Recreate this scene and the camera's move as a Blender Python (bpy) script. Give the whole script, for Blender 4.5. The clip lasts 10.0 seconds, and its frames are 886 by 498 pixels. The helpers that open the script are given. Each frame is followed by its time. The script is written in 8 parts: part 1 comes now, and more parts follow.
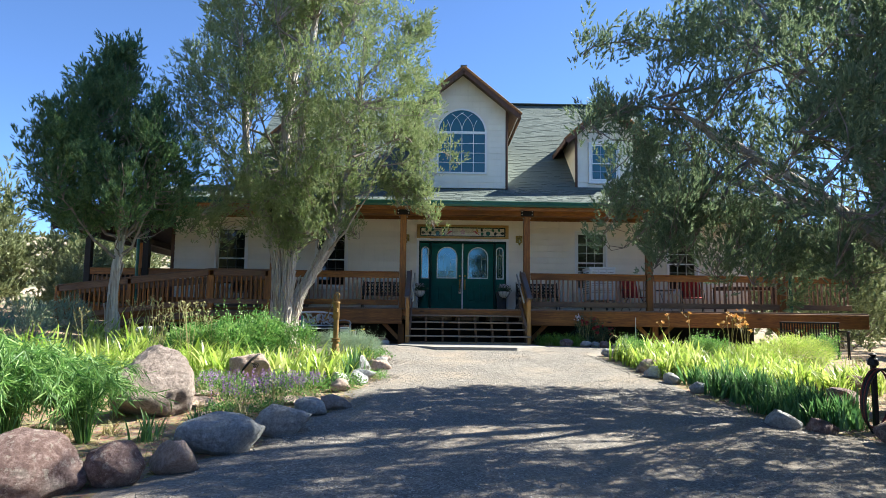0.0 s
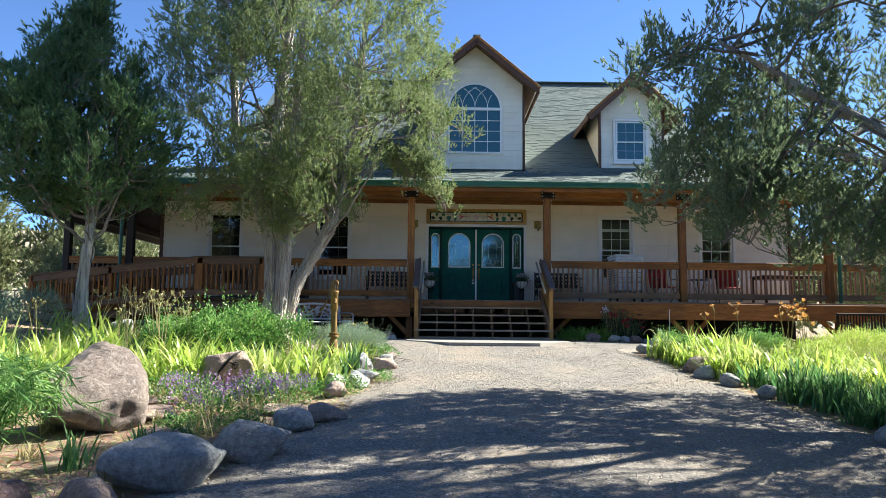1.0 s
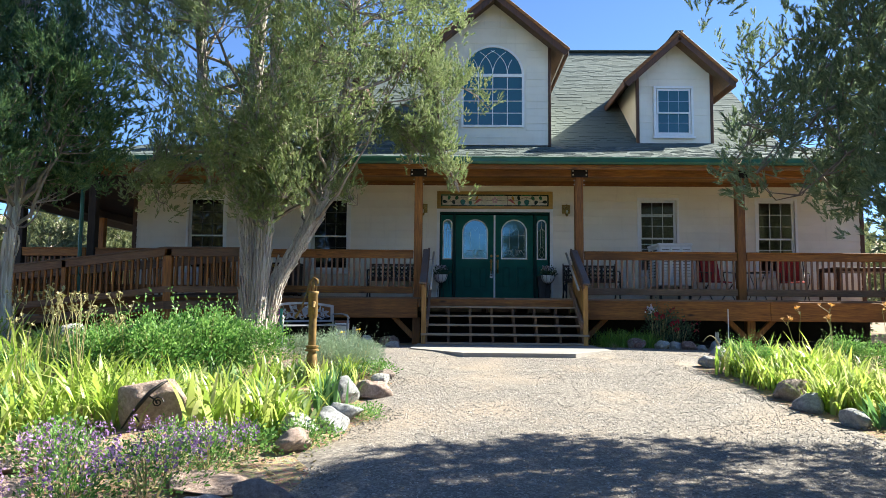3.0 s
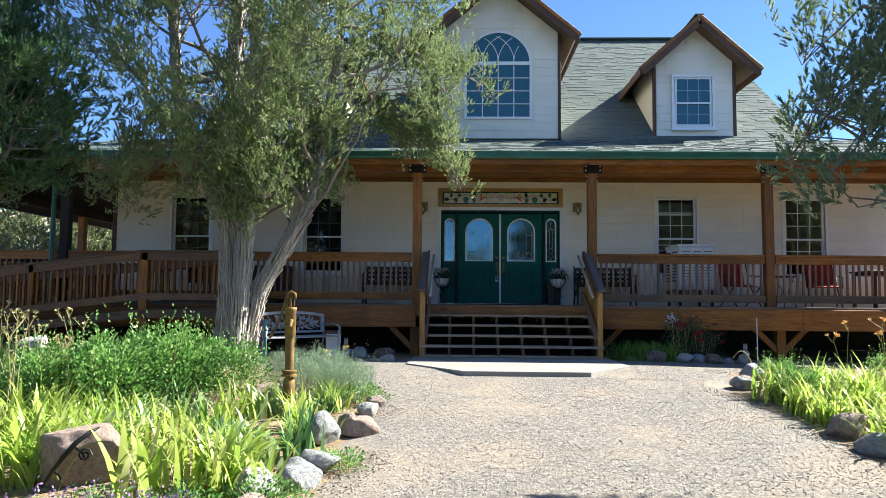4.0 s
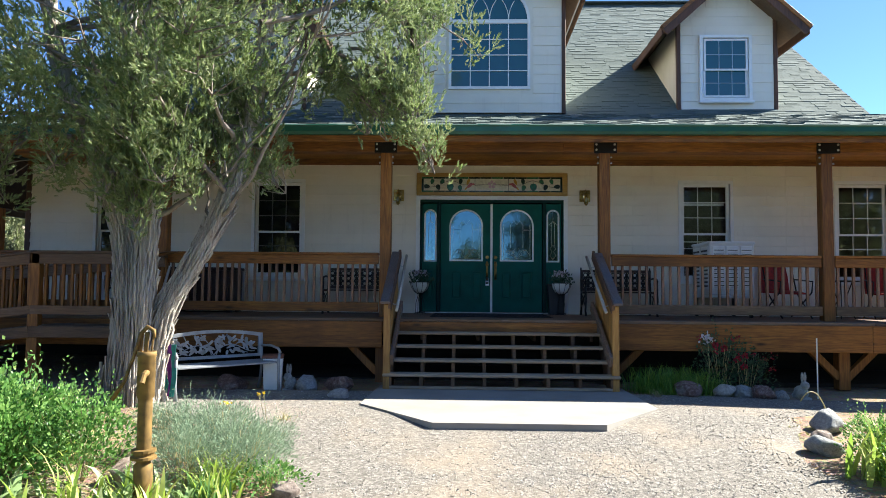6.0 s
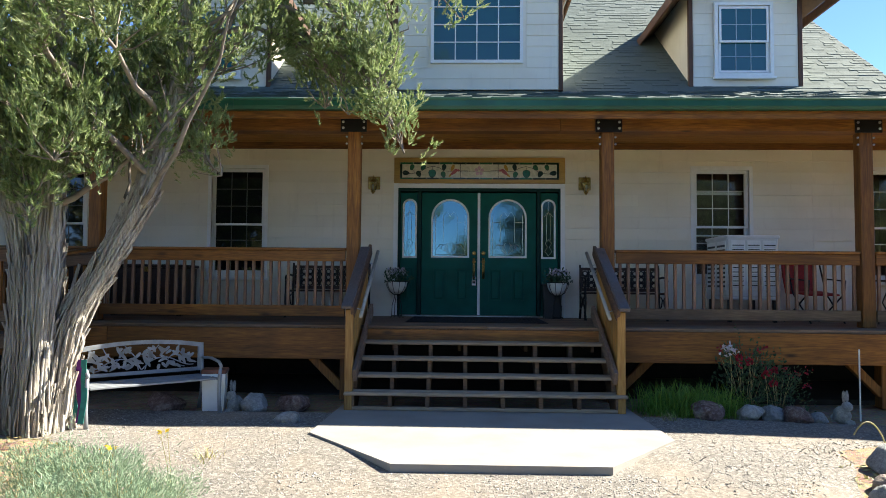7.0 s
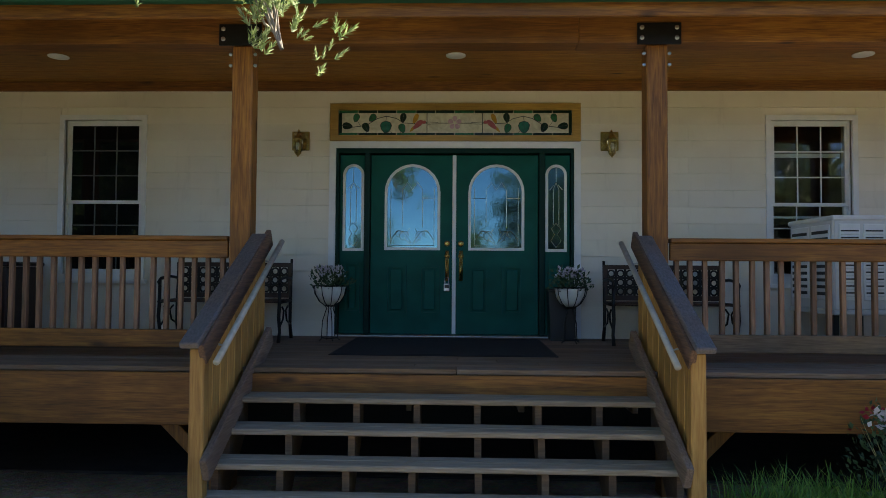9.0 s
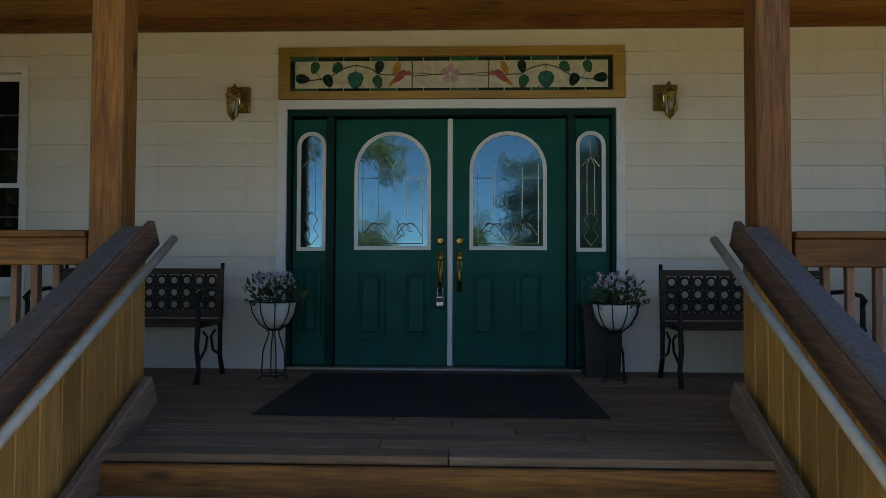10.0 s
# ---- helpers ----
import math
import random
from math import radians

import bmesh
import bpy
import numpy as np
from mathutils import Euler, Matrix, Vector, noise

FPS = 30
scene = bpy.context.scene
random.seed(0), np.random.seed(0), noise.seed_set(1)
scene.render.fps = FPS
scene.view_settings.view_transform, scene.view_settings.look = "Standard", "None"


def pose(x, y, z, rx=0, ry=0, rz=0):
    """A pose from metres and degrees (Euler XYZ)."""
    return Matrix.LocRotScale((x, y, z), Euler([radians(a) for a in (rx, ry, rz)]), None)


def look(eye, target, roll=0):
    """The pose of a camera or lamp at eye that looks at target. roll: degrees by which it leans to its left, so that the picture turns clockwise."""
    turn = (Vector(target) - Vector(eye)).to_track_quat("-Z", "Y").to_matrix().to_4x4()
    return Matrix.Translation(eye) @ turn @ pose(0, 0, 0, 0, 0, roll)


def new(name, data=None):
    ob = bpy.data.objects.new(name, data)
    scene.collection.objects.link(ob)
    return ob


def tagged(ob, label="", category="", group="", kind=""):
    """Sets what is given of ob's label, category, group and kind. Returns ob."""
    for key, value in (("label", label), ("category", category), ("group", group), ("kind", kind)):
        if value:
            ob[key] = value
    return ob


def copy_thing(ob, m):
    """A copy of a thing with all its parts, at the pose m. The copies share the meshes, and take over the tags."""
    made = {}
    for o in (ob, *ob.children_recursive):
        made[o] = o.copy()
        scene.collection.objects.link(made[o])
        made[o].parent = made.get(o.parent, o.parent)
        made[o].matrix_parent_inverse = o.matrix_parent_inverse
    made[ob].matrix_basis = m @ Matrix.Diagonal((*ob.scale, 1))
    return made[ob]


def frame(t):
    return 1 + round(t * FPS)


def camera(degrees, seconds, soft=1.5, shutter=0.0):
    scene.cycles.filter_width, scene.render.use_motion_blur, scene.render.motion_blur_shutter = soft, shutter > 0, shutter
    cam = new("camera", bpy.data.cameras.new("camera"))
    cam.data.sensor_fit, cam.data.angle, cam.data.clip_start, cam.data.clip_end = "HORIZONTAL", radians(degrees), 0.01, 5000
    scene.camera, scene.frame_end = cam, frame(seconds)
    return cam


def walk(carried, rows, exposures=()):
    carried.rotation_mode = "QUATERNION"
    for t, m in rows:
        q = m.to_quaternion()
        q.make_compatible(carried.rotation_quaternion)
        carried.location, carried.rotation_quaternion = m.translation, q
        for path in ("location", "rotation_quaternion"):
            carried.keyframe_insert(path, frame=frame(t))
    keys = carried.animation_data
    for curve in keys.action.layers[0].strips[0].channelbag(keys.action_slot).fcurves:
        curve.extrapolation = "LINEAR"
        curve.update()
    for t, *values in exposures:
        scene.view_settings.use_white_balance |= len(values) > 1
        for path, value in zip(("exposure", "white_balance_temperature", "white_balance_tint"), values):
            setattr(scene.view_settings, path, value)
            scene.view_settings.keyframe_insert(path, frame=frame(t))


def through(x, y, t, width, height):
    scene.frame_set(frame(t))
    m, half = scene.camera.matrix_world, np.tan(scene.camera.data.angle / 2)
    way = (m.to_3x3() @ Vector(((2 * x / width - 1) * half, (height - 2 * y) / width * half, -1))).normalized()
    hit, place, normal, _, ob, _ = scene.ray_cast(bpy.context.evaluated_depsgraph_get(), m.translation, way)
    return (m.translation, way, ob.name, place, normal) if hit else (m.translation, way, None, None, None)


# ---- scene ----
cam = camera(65.3, 10.0, 0.75)
PATH = [
    (0, (-0.927, -20.266, 0.535), (-0.893, -18.278, 0.747), 0.7),
    (0.5, (-0.943, -19.367, 0.544), (-0.923, -17.378, 0.749), 0.6),
    (1, (-0.978, -18.587, 0.496), (-0.969, -16.597, 0.692), 0.6),
    (1.5, (-1.022, -17.881, 0.49), (-1.026, -15.89, 0.679), 0.6),
    (2, (-1.017, -17.263, 0.53), (-1.034, -15.271, 0.711), 0.6),
    (2.5, (-0.955, -16.679, 0.608), (-0.984, -14.687, 0.781), 0.6),
    (2.7, (-0.928, -16.437, 0.655), (-0.961, -14.444, 0.824), 0.6),
    (3.8, (-0.824, -15.202, 0.909), (-0.877, -13.209, 1.069), 0.4),
    (4, (-0.819, -14.973, 0.977), (-0.875, -12.979, 1.125), 0.5),
    (4.5, (-0.777, -14.38, 1.076), (-0.839, -12.386, 1.214), 0.5),
    (5, (-0.684, -13.735, 1.171), (-0.749, -11.74, 1.3), 0.6),
    (5.5, (-0.57, -13.067, 1.271), (-0.637, -11.071, 1.393), 0.5),
    (7, (-0.221, -10.931, 1.408), (-0.284, -8.935, 1.51), 0.5),
    (7.5, (-0.083, -10.153, 1.486), (-0.149, -8.156, 1.579), 0.5),
    (8, (-0.007, -9.321, 1.544), (-0.067, -7.324, 1.624), 0.4),
    (8.5, (0.058, -8.406, 1.576), (-0.001, -6.408, 1.645), 0.2),
    (9, (0.109, -7.447, 1.584), (0.048, -5.449, 1.654), 0.4),
    (9.5, (0.145, -6.422, 1.636), (0.075, -4.424, 1.702), 0.3),
    (10, (0.135, -5.391, 1.679), (0.065, -3.393, 1.738), 0.2),
]
walk(cam, [(t, look(eye, target, roll)) for t, eye, target, roll in PATH],
     [(0.0, 1.86, 6600, 5), (0.5, 1.82, 6600, 5), (2.0, 1.9, 6700, 4), (2.5, 1.95, 6800, 5), (4.0, 1.9, 6500, 6), (5.5, 1.94, 6400, 6), (7.0, 2.1, 6900, 6), (7.5, 2.08, 6900, 6), (8.0, 2.15, 6900, 6), (8.5, 2.15, 7000, 5), (9.0, 2.2, 7400, 3), (9.5, 2.22, 7900, 3), (10.0, 2.2, 8000, 3)])

# ==== world and light ====
SUN = Vector((1.15, 0.44, 1.0)).normalized()
world = bpy.data.worlds.new("sky")
scene.world = world
world.use_nodes = True
wn = world.node_tree.nodes
sky = wn.new("ShaderNodeTexSky")
sky.sky_type = "NISHITA"
sky.sun_disc = False
sky.sun_elevation = math.asin(SUN.z)
sky.sun_rotation = math.atan2(SUN.x, SUN.y)
sky.altitude = 1900
sky.air_density, sky.dust_density, sky.ozone_density = 0.48, 0.0, 6.5
wn["Background"].inputs["Strength"].default_value = 0.122
world.node_tree.links.new(sky.outputs[0], wn["Background"].inputs["Color"])
sun_data = bpy.data.lights.new("sun", "SUN")
sun_data.energy, sun_data.angle, sun_data.color = 5.0, radians(0.55), (1.0, 0.95, 0.86)
sun = new("sun", sun_data)
sun.matrix_world = look((20, 5, 25), Vector((20, 5, 25)) - SUN)


# ---- materials ----
class Nodes:
    """A short hand for building node materials."""

    def __init__(self, name, rough=0.7, metal=0.0):
        self.m = bpy.data.materials.new(name)
        self.m.use_nodes = True
        self.t = self.m.node_tree
        self.p = self.t.nodes["Principled BSDF"]
        self.set(self.p, {"Roughness": rough, "Metallic": metal})
        self.tc = None

    def set(self, node, values):
        for k, v in values.items():
            if isinstance(v, bpy.types.NodeSocket):
                self.t.links.new(v, node.inputs[k])
            else:
                if isinstance(v, tuple) and len(v) == 3 and node.inputs[k].type == "RGBA":
                    v = (*v, 1)
                node.inputs[k].default_value = v
        return node

    def add(self, kind, values=None, data_type="", blend_type="", operation="", feature=""):
        n = self.t.nodes.new(kind)
        if data_type:
            n.data_type, n.blend_type = data_type, blend_type
        if operation:
            n.operation = operation
        if feature:
            n.feature = feature
        return self.set(n, values or {})

    def coord(self, scale=(1, 1, 1), world=False):
        if world:
            src = self.add("ShaderNodeNewGeometry").outputs["Position"]
        else:
            src = self.add("ShaderNodeTexCoord").outputs["Object"]
        return self.add("ShaderNodeMapping", {"Vector": src, "Scale": scale}).outputs[0]

    def noise(self, vec, scale, detail=4.0, rough=0.55, distort=0.0):
        return self.add("ShaderNodeTexNoise", {"Vector": vec, "Scale": scale, "Detail": detail, "Roughness": rough, "Distortion": distort}).outputs["Fac"]

    def voronoi(self, vec, scale, out="Color", feature="F1"):
        return self.add("ShaderNodeTexVoronoi", {"Vector": vec, "Scale": scale}, feature=feature).outputs[out]

    def ramp(self, fac, stops):
        n = self.add("ShaderNodeValToRGB", {"Fac": fac})
        e = n.color_ramp.elements
        while len(e) < len(stops):
            e.new(0.5)
        for el, (pos, col) in zip(e, stops):
            el.position = pos
            el.color = (*col, 1) if len(col) == 3 else col
        return n.outputs["Color"]

    def mix(self, fac, a, b, blend="MIX"):
        n = self.add("ShaderNodeMix", data_type="RGBA", blend_type=blend)
        for i, v in ((0, fac), (6, a), (7, b)):
            if isinstance(v, bpy.types.NodeSocket):
                self.t.links.new(v, n.inputs[i])
            else:
                n.inputs[i].default_value = v if i == 0 else (*v, 1)
        return n.outputs[2]

    def math(self, op, a, b=0.5):
        n = self.add("ShaderNodeMath", operation=op)
        for i, v in enumerate((a, b)):
            if isinstance(v, bpy.types.NodeSocket):
                self.t.links.new(v, n.inputs[i])
            else:
                n.inputs[i].default_value = v
        return n.outputs[0]

    def map(self, v, a, b, c, d):
        return self.add("ShaderNodeMapRange", {"Value": v, "From Min": a, "From Max": b, "To Min": c, "To Max": d}).outputs[0]

    def bump(self, height, strength=0.3, distance=0.01):
        n = self.add("ShaderNodeBump", {"Height": height, "Strength": strength, "Distance": distance})
        self.t.links.new(n.outputs[0], self.p.inputs["Normal"])

    def rand(self):
        return self.add("ShaderNodeObjectInfo").outputs["Random"]

    def island(self):
        return self.add("ShaderNodeNewGeometry").outputs["Random Per Island"]

    def color(self, c):
        self.set(self.p, {"Base Color": c})
        return self


def plain(name, color, rough=0.6, metal=0.0, spot=0.25, scale=8.0):
    """A painted, cast or moulded surface with faint mottling and wear."""
    n = Nodes(name, rough, metal)
    v = n.coord()
    f = n.noise(v, scale, 5)
    dark = tuple(c * (1 - spot) for c in color)
    lite = tuple(min(1, c * (1 + spot * 0.6)) for c in color)
    n.color(n.ramp(f, [(0.3, dark), (0.55, color), (0.75, lite)]))
    n.set(n.p, {"Roughness": n.map(n.noise(v, scale * 4, 3), 0.2, 0.8, max(0.02, rough - 0.1), min(1, rough + 0.12))})
    n.bump(n.noise(v, scale * 9, 4), 0.12, 0.004)
    return n.m


def wood(name, axis, dark, mid, lite, rough=0.62, weather=0.0, grey=(0.22, 0.2, 0.19)):
    """Stained timber with the grain along an axis."""
    n = Nodes(name, rough)
    long_ = tuple(0.9 if i == axis else 14.0 for i in range(3))
    r = n.rand()
    off = n.add("ShaderNodeVectorMath", {0: n.coord(world=True), 1: n.add("ShaderNodeCombineXYZ", {"X": n.math("MULTIPLY", r, 31.0), "Y": n.math("MULTIPLY", r, 17.0), "Z": n.math("MULTIPLY", r, 47.0)}).outputs[0]}, operation="ADD").outputs[0]
    v = n.add("ShaderNodeMapping", {"Vector": off, "Scale": long_}).outputs[0]
    g = n.noise(v, 1.6, 7, 0.62, 1.2)
    fine = n.noise(v, 7.0, 3, 0.5)
    c = n.ramp(g, [(0.28, dark), (0.5, mid), (0.72, lite)])
    c = n.mix(0.35, c, n.ramp(fine, [(0.35, dark), (0.65, lite)]))
    knots = n.voronoi(n.add("ShaderNodeMapping", {"Vector": off, "Scale": tuple(1.3 if i == axis else 4.0 for i in range(3))}).outputs[0], 1.0, "Distance")
    c = n.mix(n.map(knots, 0.04, 0.13, 0.9, 0.0), c, tuple(x * 0.3 for x in dark))
    big = n.noise(off, 0.9, 5)
    c = n.mix(n.map(big, 0.45, 0.72, 0.0, 0.75), c, tuple(x * 0.38 for x in mid))
    if weather:
        c = n.mix(n.map(n.noise(off, 1.7, 5), 0.35, 0.7, weather * 0.4, weather), c, n.ramp(fine, [(0.3, tuple(x * 0.55 for x in grey)), (0.7, grey)]))
    c = n.mix(1.0, c, n.ramp(r, [(0.0, (0.72, 0.70, 0.68)), (1.0, (1.12, 1.1, 1.08))]), "MULTIPLY")
    n.color(c)
    n.bump(g, 0.35, 0.004)
    return n.m


STAIN = ((0.078, 0.024, 0.005), (0.265, 0.098, 0.017), (0.46, 0.205, 0.038))
WOOD_X = wood("stained_wood_x", 0, *STAIN)
WOOD_Y = wood("stained_wood_y", 1, *STAIN)
WOOD_Z = wood("stained_wood_z", 2, *STAIN)
RAIL_WORN = wood("weathered_rail_x", 0, (0.09, 0.045, 0.02), (0.24, 0.125, 0.055), (0.4, 0.24, 0.12), 0.7, 0.4, (0.3, 0.24, 0.2))
BALUSTER_Z = wood("weathered_baluster_z", 2, (0.11, 0.045, 0.022), (0.26, 0.125, 0.065), (0.4, 0.23, 0.135), 0.7, 0.4, (0.33, 0.24, 0.2))
CEDAR_Z = wood("fresh_cedar_z", 2, (0.24, 0.11, 0.028), (0.46, 0.235, 0.06), (0.62, 0.37, 0.11))
DECK_X = wood("worn_deck_x", 0, (0.11, 0.055, 0.026), (0.21, 0.115, 0.055), (0.31, 0.185, 0.095), 0.85, 0.55)
TREAD_X = wood("grey_step_wood_x", 0, (0.19, 0.13, 0.08), (0.34, 0.255, 0.17), (0.46, 0.365, 0.265), 0.85, 0.6, (0.42, 0.365, 0.3))
FOOT_Y = wood("worn_foot_rail_y", 1, (0.09, 0.045, 0.025), (0.2, 0.11, 0.06), (0.36, 0.24, 0.16), 0.75, 0.5, (0.3, 0.25, 0.23))
RAIL_OLD_Y = wood("darkened_rail_y", 1, (0.035, 0.016, 0.01), (0.11, 0.05, 0.026), (0.24, 0.12, 0.055), 0.7, 0.35, (0.16, 0.12, 0.11))
CAP_Y = wood("worn_cap_y", 1, (0.09, 0.05, 0.03), (0.16, 0.09, 0.055), (0.25, 0.16, 0.11), 0.7, 0.95, (0.15, 0.15, 0.175))
RAMP_X = wood("old_ramp_wood_x", 0, (0.06, 0.03, 0.014), (0.14, 0.065, 0.026), (0.24, 0.13, 0.055), 0.75, 0.3)
TRIM_BROWN = wood("brown_trim", 2, (0.05, 0.02, 0.01), (0.1, 0.042, 0.018), (0.16, 0.07, 0.03))
# west porch timber: the shade under its roof is put into these colours
DARK_Y = wood("shade_dark_beam_y", 1, (0.018, 0.009, 0.006), (0.04, 0.02, 0.012), (0.07, 0.036, 0.02), 0.75)
DARK_Z = wood("shade_dark_post_z", 2, (0.012, 0.01, 0.008), (0.026, 0.02, 0.015), (0.05, 0.034, 0.024), 0.75)
CEILING_X = wood("stained_ceiling_x", 0, (0.16, 0.055, 0.01), (0.44, 0.19, 0.03), (0.6, 0.3, 0.06))
GOLD_X = wood("oak_frame_x", 0, (0.27, 0.16, 0.035), (0.44, 0.27, 0.06), (0.54, 0.36, 0.09), 0.45)

# cream lap siding
n = Nodes("siding_paint", 0.55)
v = n.coord(world=True)
c = n.ramp(n.noise(v, 1.1, 6), [(0.3, (0.71, 0.65, 0.535)), (0.55, (0.79, 0.735, 0.62)), (0.8, (0.83, 0.78, 0.67))])
c = n.mix(n.map(n.noise(n.coord((9, 9, 0.9), True), 1.5, 5), 0.58, 0.8, 0.0, 0.22), c, (0.4, 0.34, 0.27))
c = n.mix(1.0, c, n.ramp(n.rand(), [(0, (0.965, 0.965, 0.96)), (1, (1.02, 1.02, 1.02))]), "MULTIPLY")
n.color(c)
n.bump(n.noise(n.coord((2, 2, 30), True), 3, 4), 0.1, 0.003)
SIDING = n.m
# copies of the white bars with the panes' dimming put into the colour
BAR_DIM = plain("pane_dimmed_bar", (0.075, 0.075, 0.07), 0.4, 0, 0.07)
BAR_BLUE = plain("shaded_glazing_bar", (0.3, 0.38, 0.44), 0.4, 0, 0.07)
WHITE = plain("white_vinyl", (0.78, 0.78, 0.76), 0.4, 0, 0.07)
GREEN_DOOR = plain("green_door_paint", (0.001, 0.1, 0.074), 0.6, 0, 0.22, 5)
GREEN_DOOR.node_tree.nodes["Principled BSDF"].inputs["Specular IOR Level"].default_value = 0.22
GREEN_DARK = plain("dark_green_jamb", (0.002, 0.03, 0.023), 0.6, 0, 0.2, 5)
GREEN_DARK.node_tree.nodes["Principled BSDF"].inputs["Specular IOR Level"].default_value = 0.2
GREEN_GUTTER = plain("green_enamel_gutter", (0.012, 0.1, 0.066), 0.38, 0.1, 0.25, 3)
IRON = plain("black_cast_iron", (0.012, 0.011, 0.011), 0.5, 0.4, 0.3, 20)
BLACK = plain("black_plastic", (0.01, 0.01, 0.01), 0.45)
BRASS = plain("aged_brass", (0.4, 0.27, 0.08), 0.28, 1.0, 0.3, 30)
DULL_STEEL = plain("weathered_rail_metal", (0.42, 0.39, 0.34), 0.6, 0.3, 0.2, 20)
STEEL = plain("galvanised_steel", (0.5, 0.51, 0.52), 0.35, 1.0, 0.2, 20)
ALU = plain("grey_aluminium", (0.3, 0.32, 0.35), 0.48, 0.5, 0.25, 12)
RUST = plain("rusted_iron", (0.22, 0.135, 0.042), 0.7, 0.35, 0.5, 14)
PLASTIC = plain("beige_plastic", (0.66, 0.66, 0.64), 0.45, 0, 0.08)
RED = plain("red_fabric", (0.3, 0.02, 0.015), 0.85, 0, 0.3, 18)
LID_BROWN = plain("faded_red_brown_plastic", (0.2, 0.075, 0.045), 0.6, 0, 0.3, 10)
BROWN_DARK = plain("dark_brown_lacquer", (0.035, 0.014, 0.009), 0.45, 0, 0.35, 10)
CREAM_POT = plain("cream_ceramic", (0.7, 0.68, 0.62), 0.3, 0, 0.06)
RUBBER = plain("ribbed_rubber_mat", (0.014, 0.014, 0.016), 0.85, 0, 0.4, 30)
# the shade under the deck is put into these two near-black colours
CRAWL = plain("shade_dark_foundation", (0.018, 0.016, 0.015), 0.95)
SHADE_SOIL = plain("shade_dark_soil", (0.04, 0.031, 0.024), 0.98, 0, 0.5, 6)
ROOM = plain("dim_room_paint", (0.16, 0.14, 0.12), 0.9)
LAMP_LENS = plain("white_lamp_lens", (0.8, 0.78, 0.72), 0.4)

# composition shingles
n = Nodes("asphalt_shingle", 0.92)
v = n.coord(world=True)
i_ = n.island()
c = n.ramp(i_, [(0.0, (0.042, 0.066, 0.062)), (0.35, (0.06, 0.088, 0.083)), (0.7, (0.078, 0.108, 0.1)), (1.0, (0.105, 0.135, 0.125))])
c = n.mix(0.35, c, n.ramp(n.noise(v, 160, 2), [(0.3, (0.028, 0.045, 0.042)), (0.7, (0.17, 0.205, 0.195))]))
c = n.mix(n.map(n.noise(v, 0.5, 4), 0.5, 0.8, 0, 0.25), c, (0.1, 0.12, 0.1))
n.color(c)
n.bump(n.noise(v, 220, 2), 0.5, 0.003)
SHINGLE = n.m

# broom-finished concrete
n = Nodes("broomed_concrete", 0.85)
v = n.coord(world=True)
c = n.ramp(n.noise(v, 1.6, 7), [(0.3, (0.235, 0.217, 0.197)), (0.55, (0.28, 0.263, 0.243)), (0.8, (0.315, 0.298, 0.278))])
c = n.mix(n.map(n.noise(v, 60, 3), 0.55, 0.75, 0, 0.3), c, (0.34, 0.322, 0.297))
n.color(c)
n.bump(n.noise(n.coord((3, 120, 3), True), 1, 3), 0.25, 0.003)
CONCRETE = n.m

# gravel and earth, told apart by a soft wandering border along the drive
n = Nodes("drive_gravel", 0.95)
v = n.coord(world=True)
cells = n.voronoi(v, 52, "Color")
grain = n.add("ShaderNodeSeparateColor", {"Color": cells}).outputs[0]
c = n.ramp(grain, [(0.0, (0.07, 0.064, 0.058)), (0.3, (0.128, 0.115, 0.103)), (0.65, (0.188, 0.169, 0.151)), (1.0, (0.35, 0.32, 0.285))])
c = n.mix(0.3, c, n.ramp(n.noise(v, 14, 6), [(0.3, (0.155, 0.133, 0.112)), (0.7, (0.3, 0.275, 0.245))]))
c = n.mix(n.map(n.noise(v, 0.9, 5), 0.48, 0.7, 0, 0.5), c, (0.33, 0.26, 0.19))
n.color(c)
n.bump(n.noise(v, 75, 5, 0.6), 0.9, 0.012)
GRAVEL = n.m
n = Nodes("dry_earth", 0.97)
v = n.coord(world=True)
c = n.ramp(n.noise(v, 3, 8, 0.65), [(0.25, (0.14, 0.095, 0.06)), (0.5, (0.3, 0.21, 0.135)), (0.75, (0.44, 0.33, 0.22))])
c = n.mix(n.map(n.noise(v, 0.35, 5), 0.45, 0.65, 0, 0.6), c, (0.26, 0.23, 0.15))
c = n.mix(0.25, c, n.voronoi(v, 30, "Color"), "OVERLAY")
n.color(c)
n.bump(n.noise(v, 18, 8, 0.7), 0.9, 0.05)
EARTH = n.m
n = Nodes("pebbles", 0.9)
c = n.ramp(n.island(), [(0.0, (0.075, 0.072, 0.071)), (0.25, (0.16, 0.148, 0.137)), (0.5, (0.235, 0.218, 0.202)), (0.7, (0.32, 0.285, 0.248)), (0.85, (0.27, 0.268, 0.268)), (1.0, (0.54, 0.51, 0.475))])
n.color(n.mix(0.3, c, n.ramp(n.noise(n.coord(world=True), 90, 3), [(0.3, (0.2, 0.18, 0.16)), (0.7, (0.55, 0.52, 0.48))])))
PEBBLE = n.m


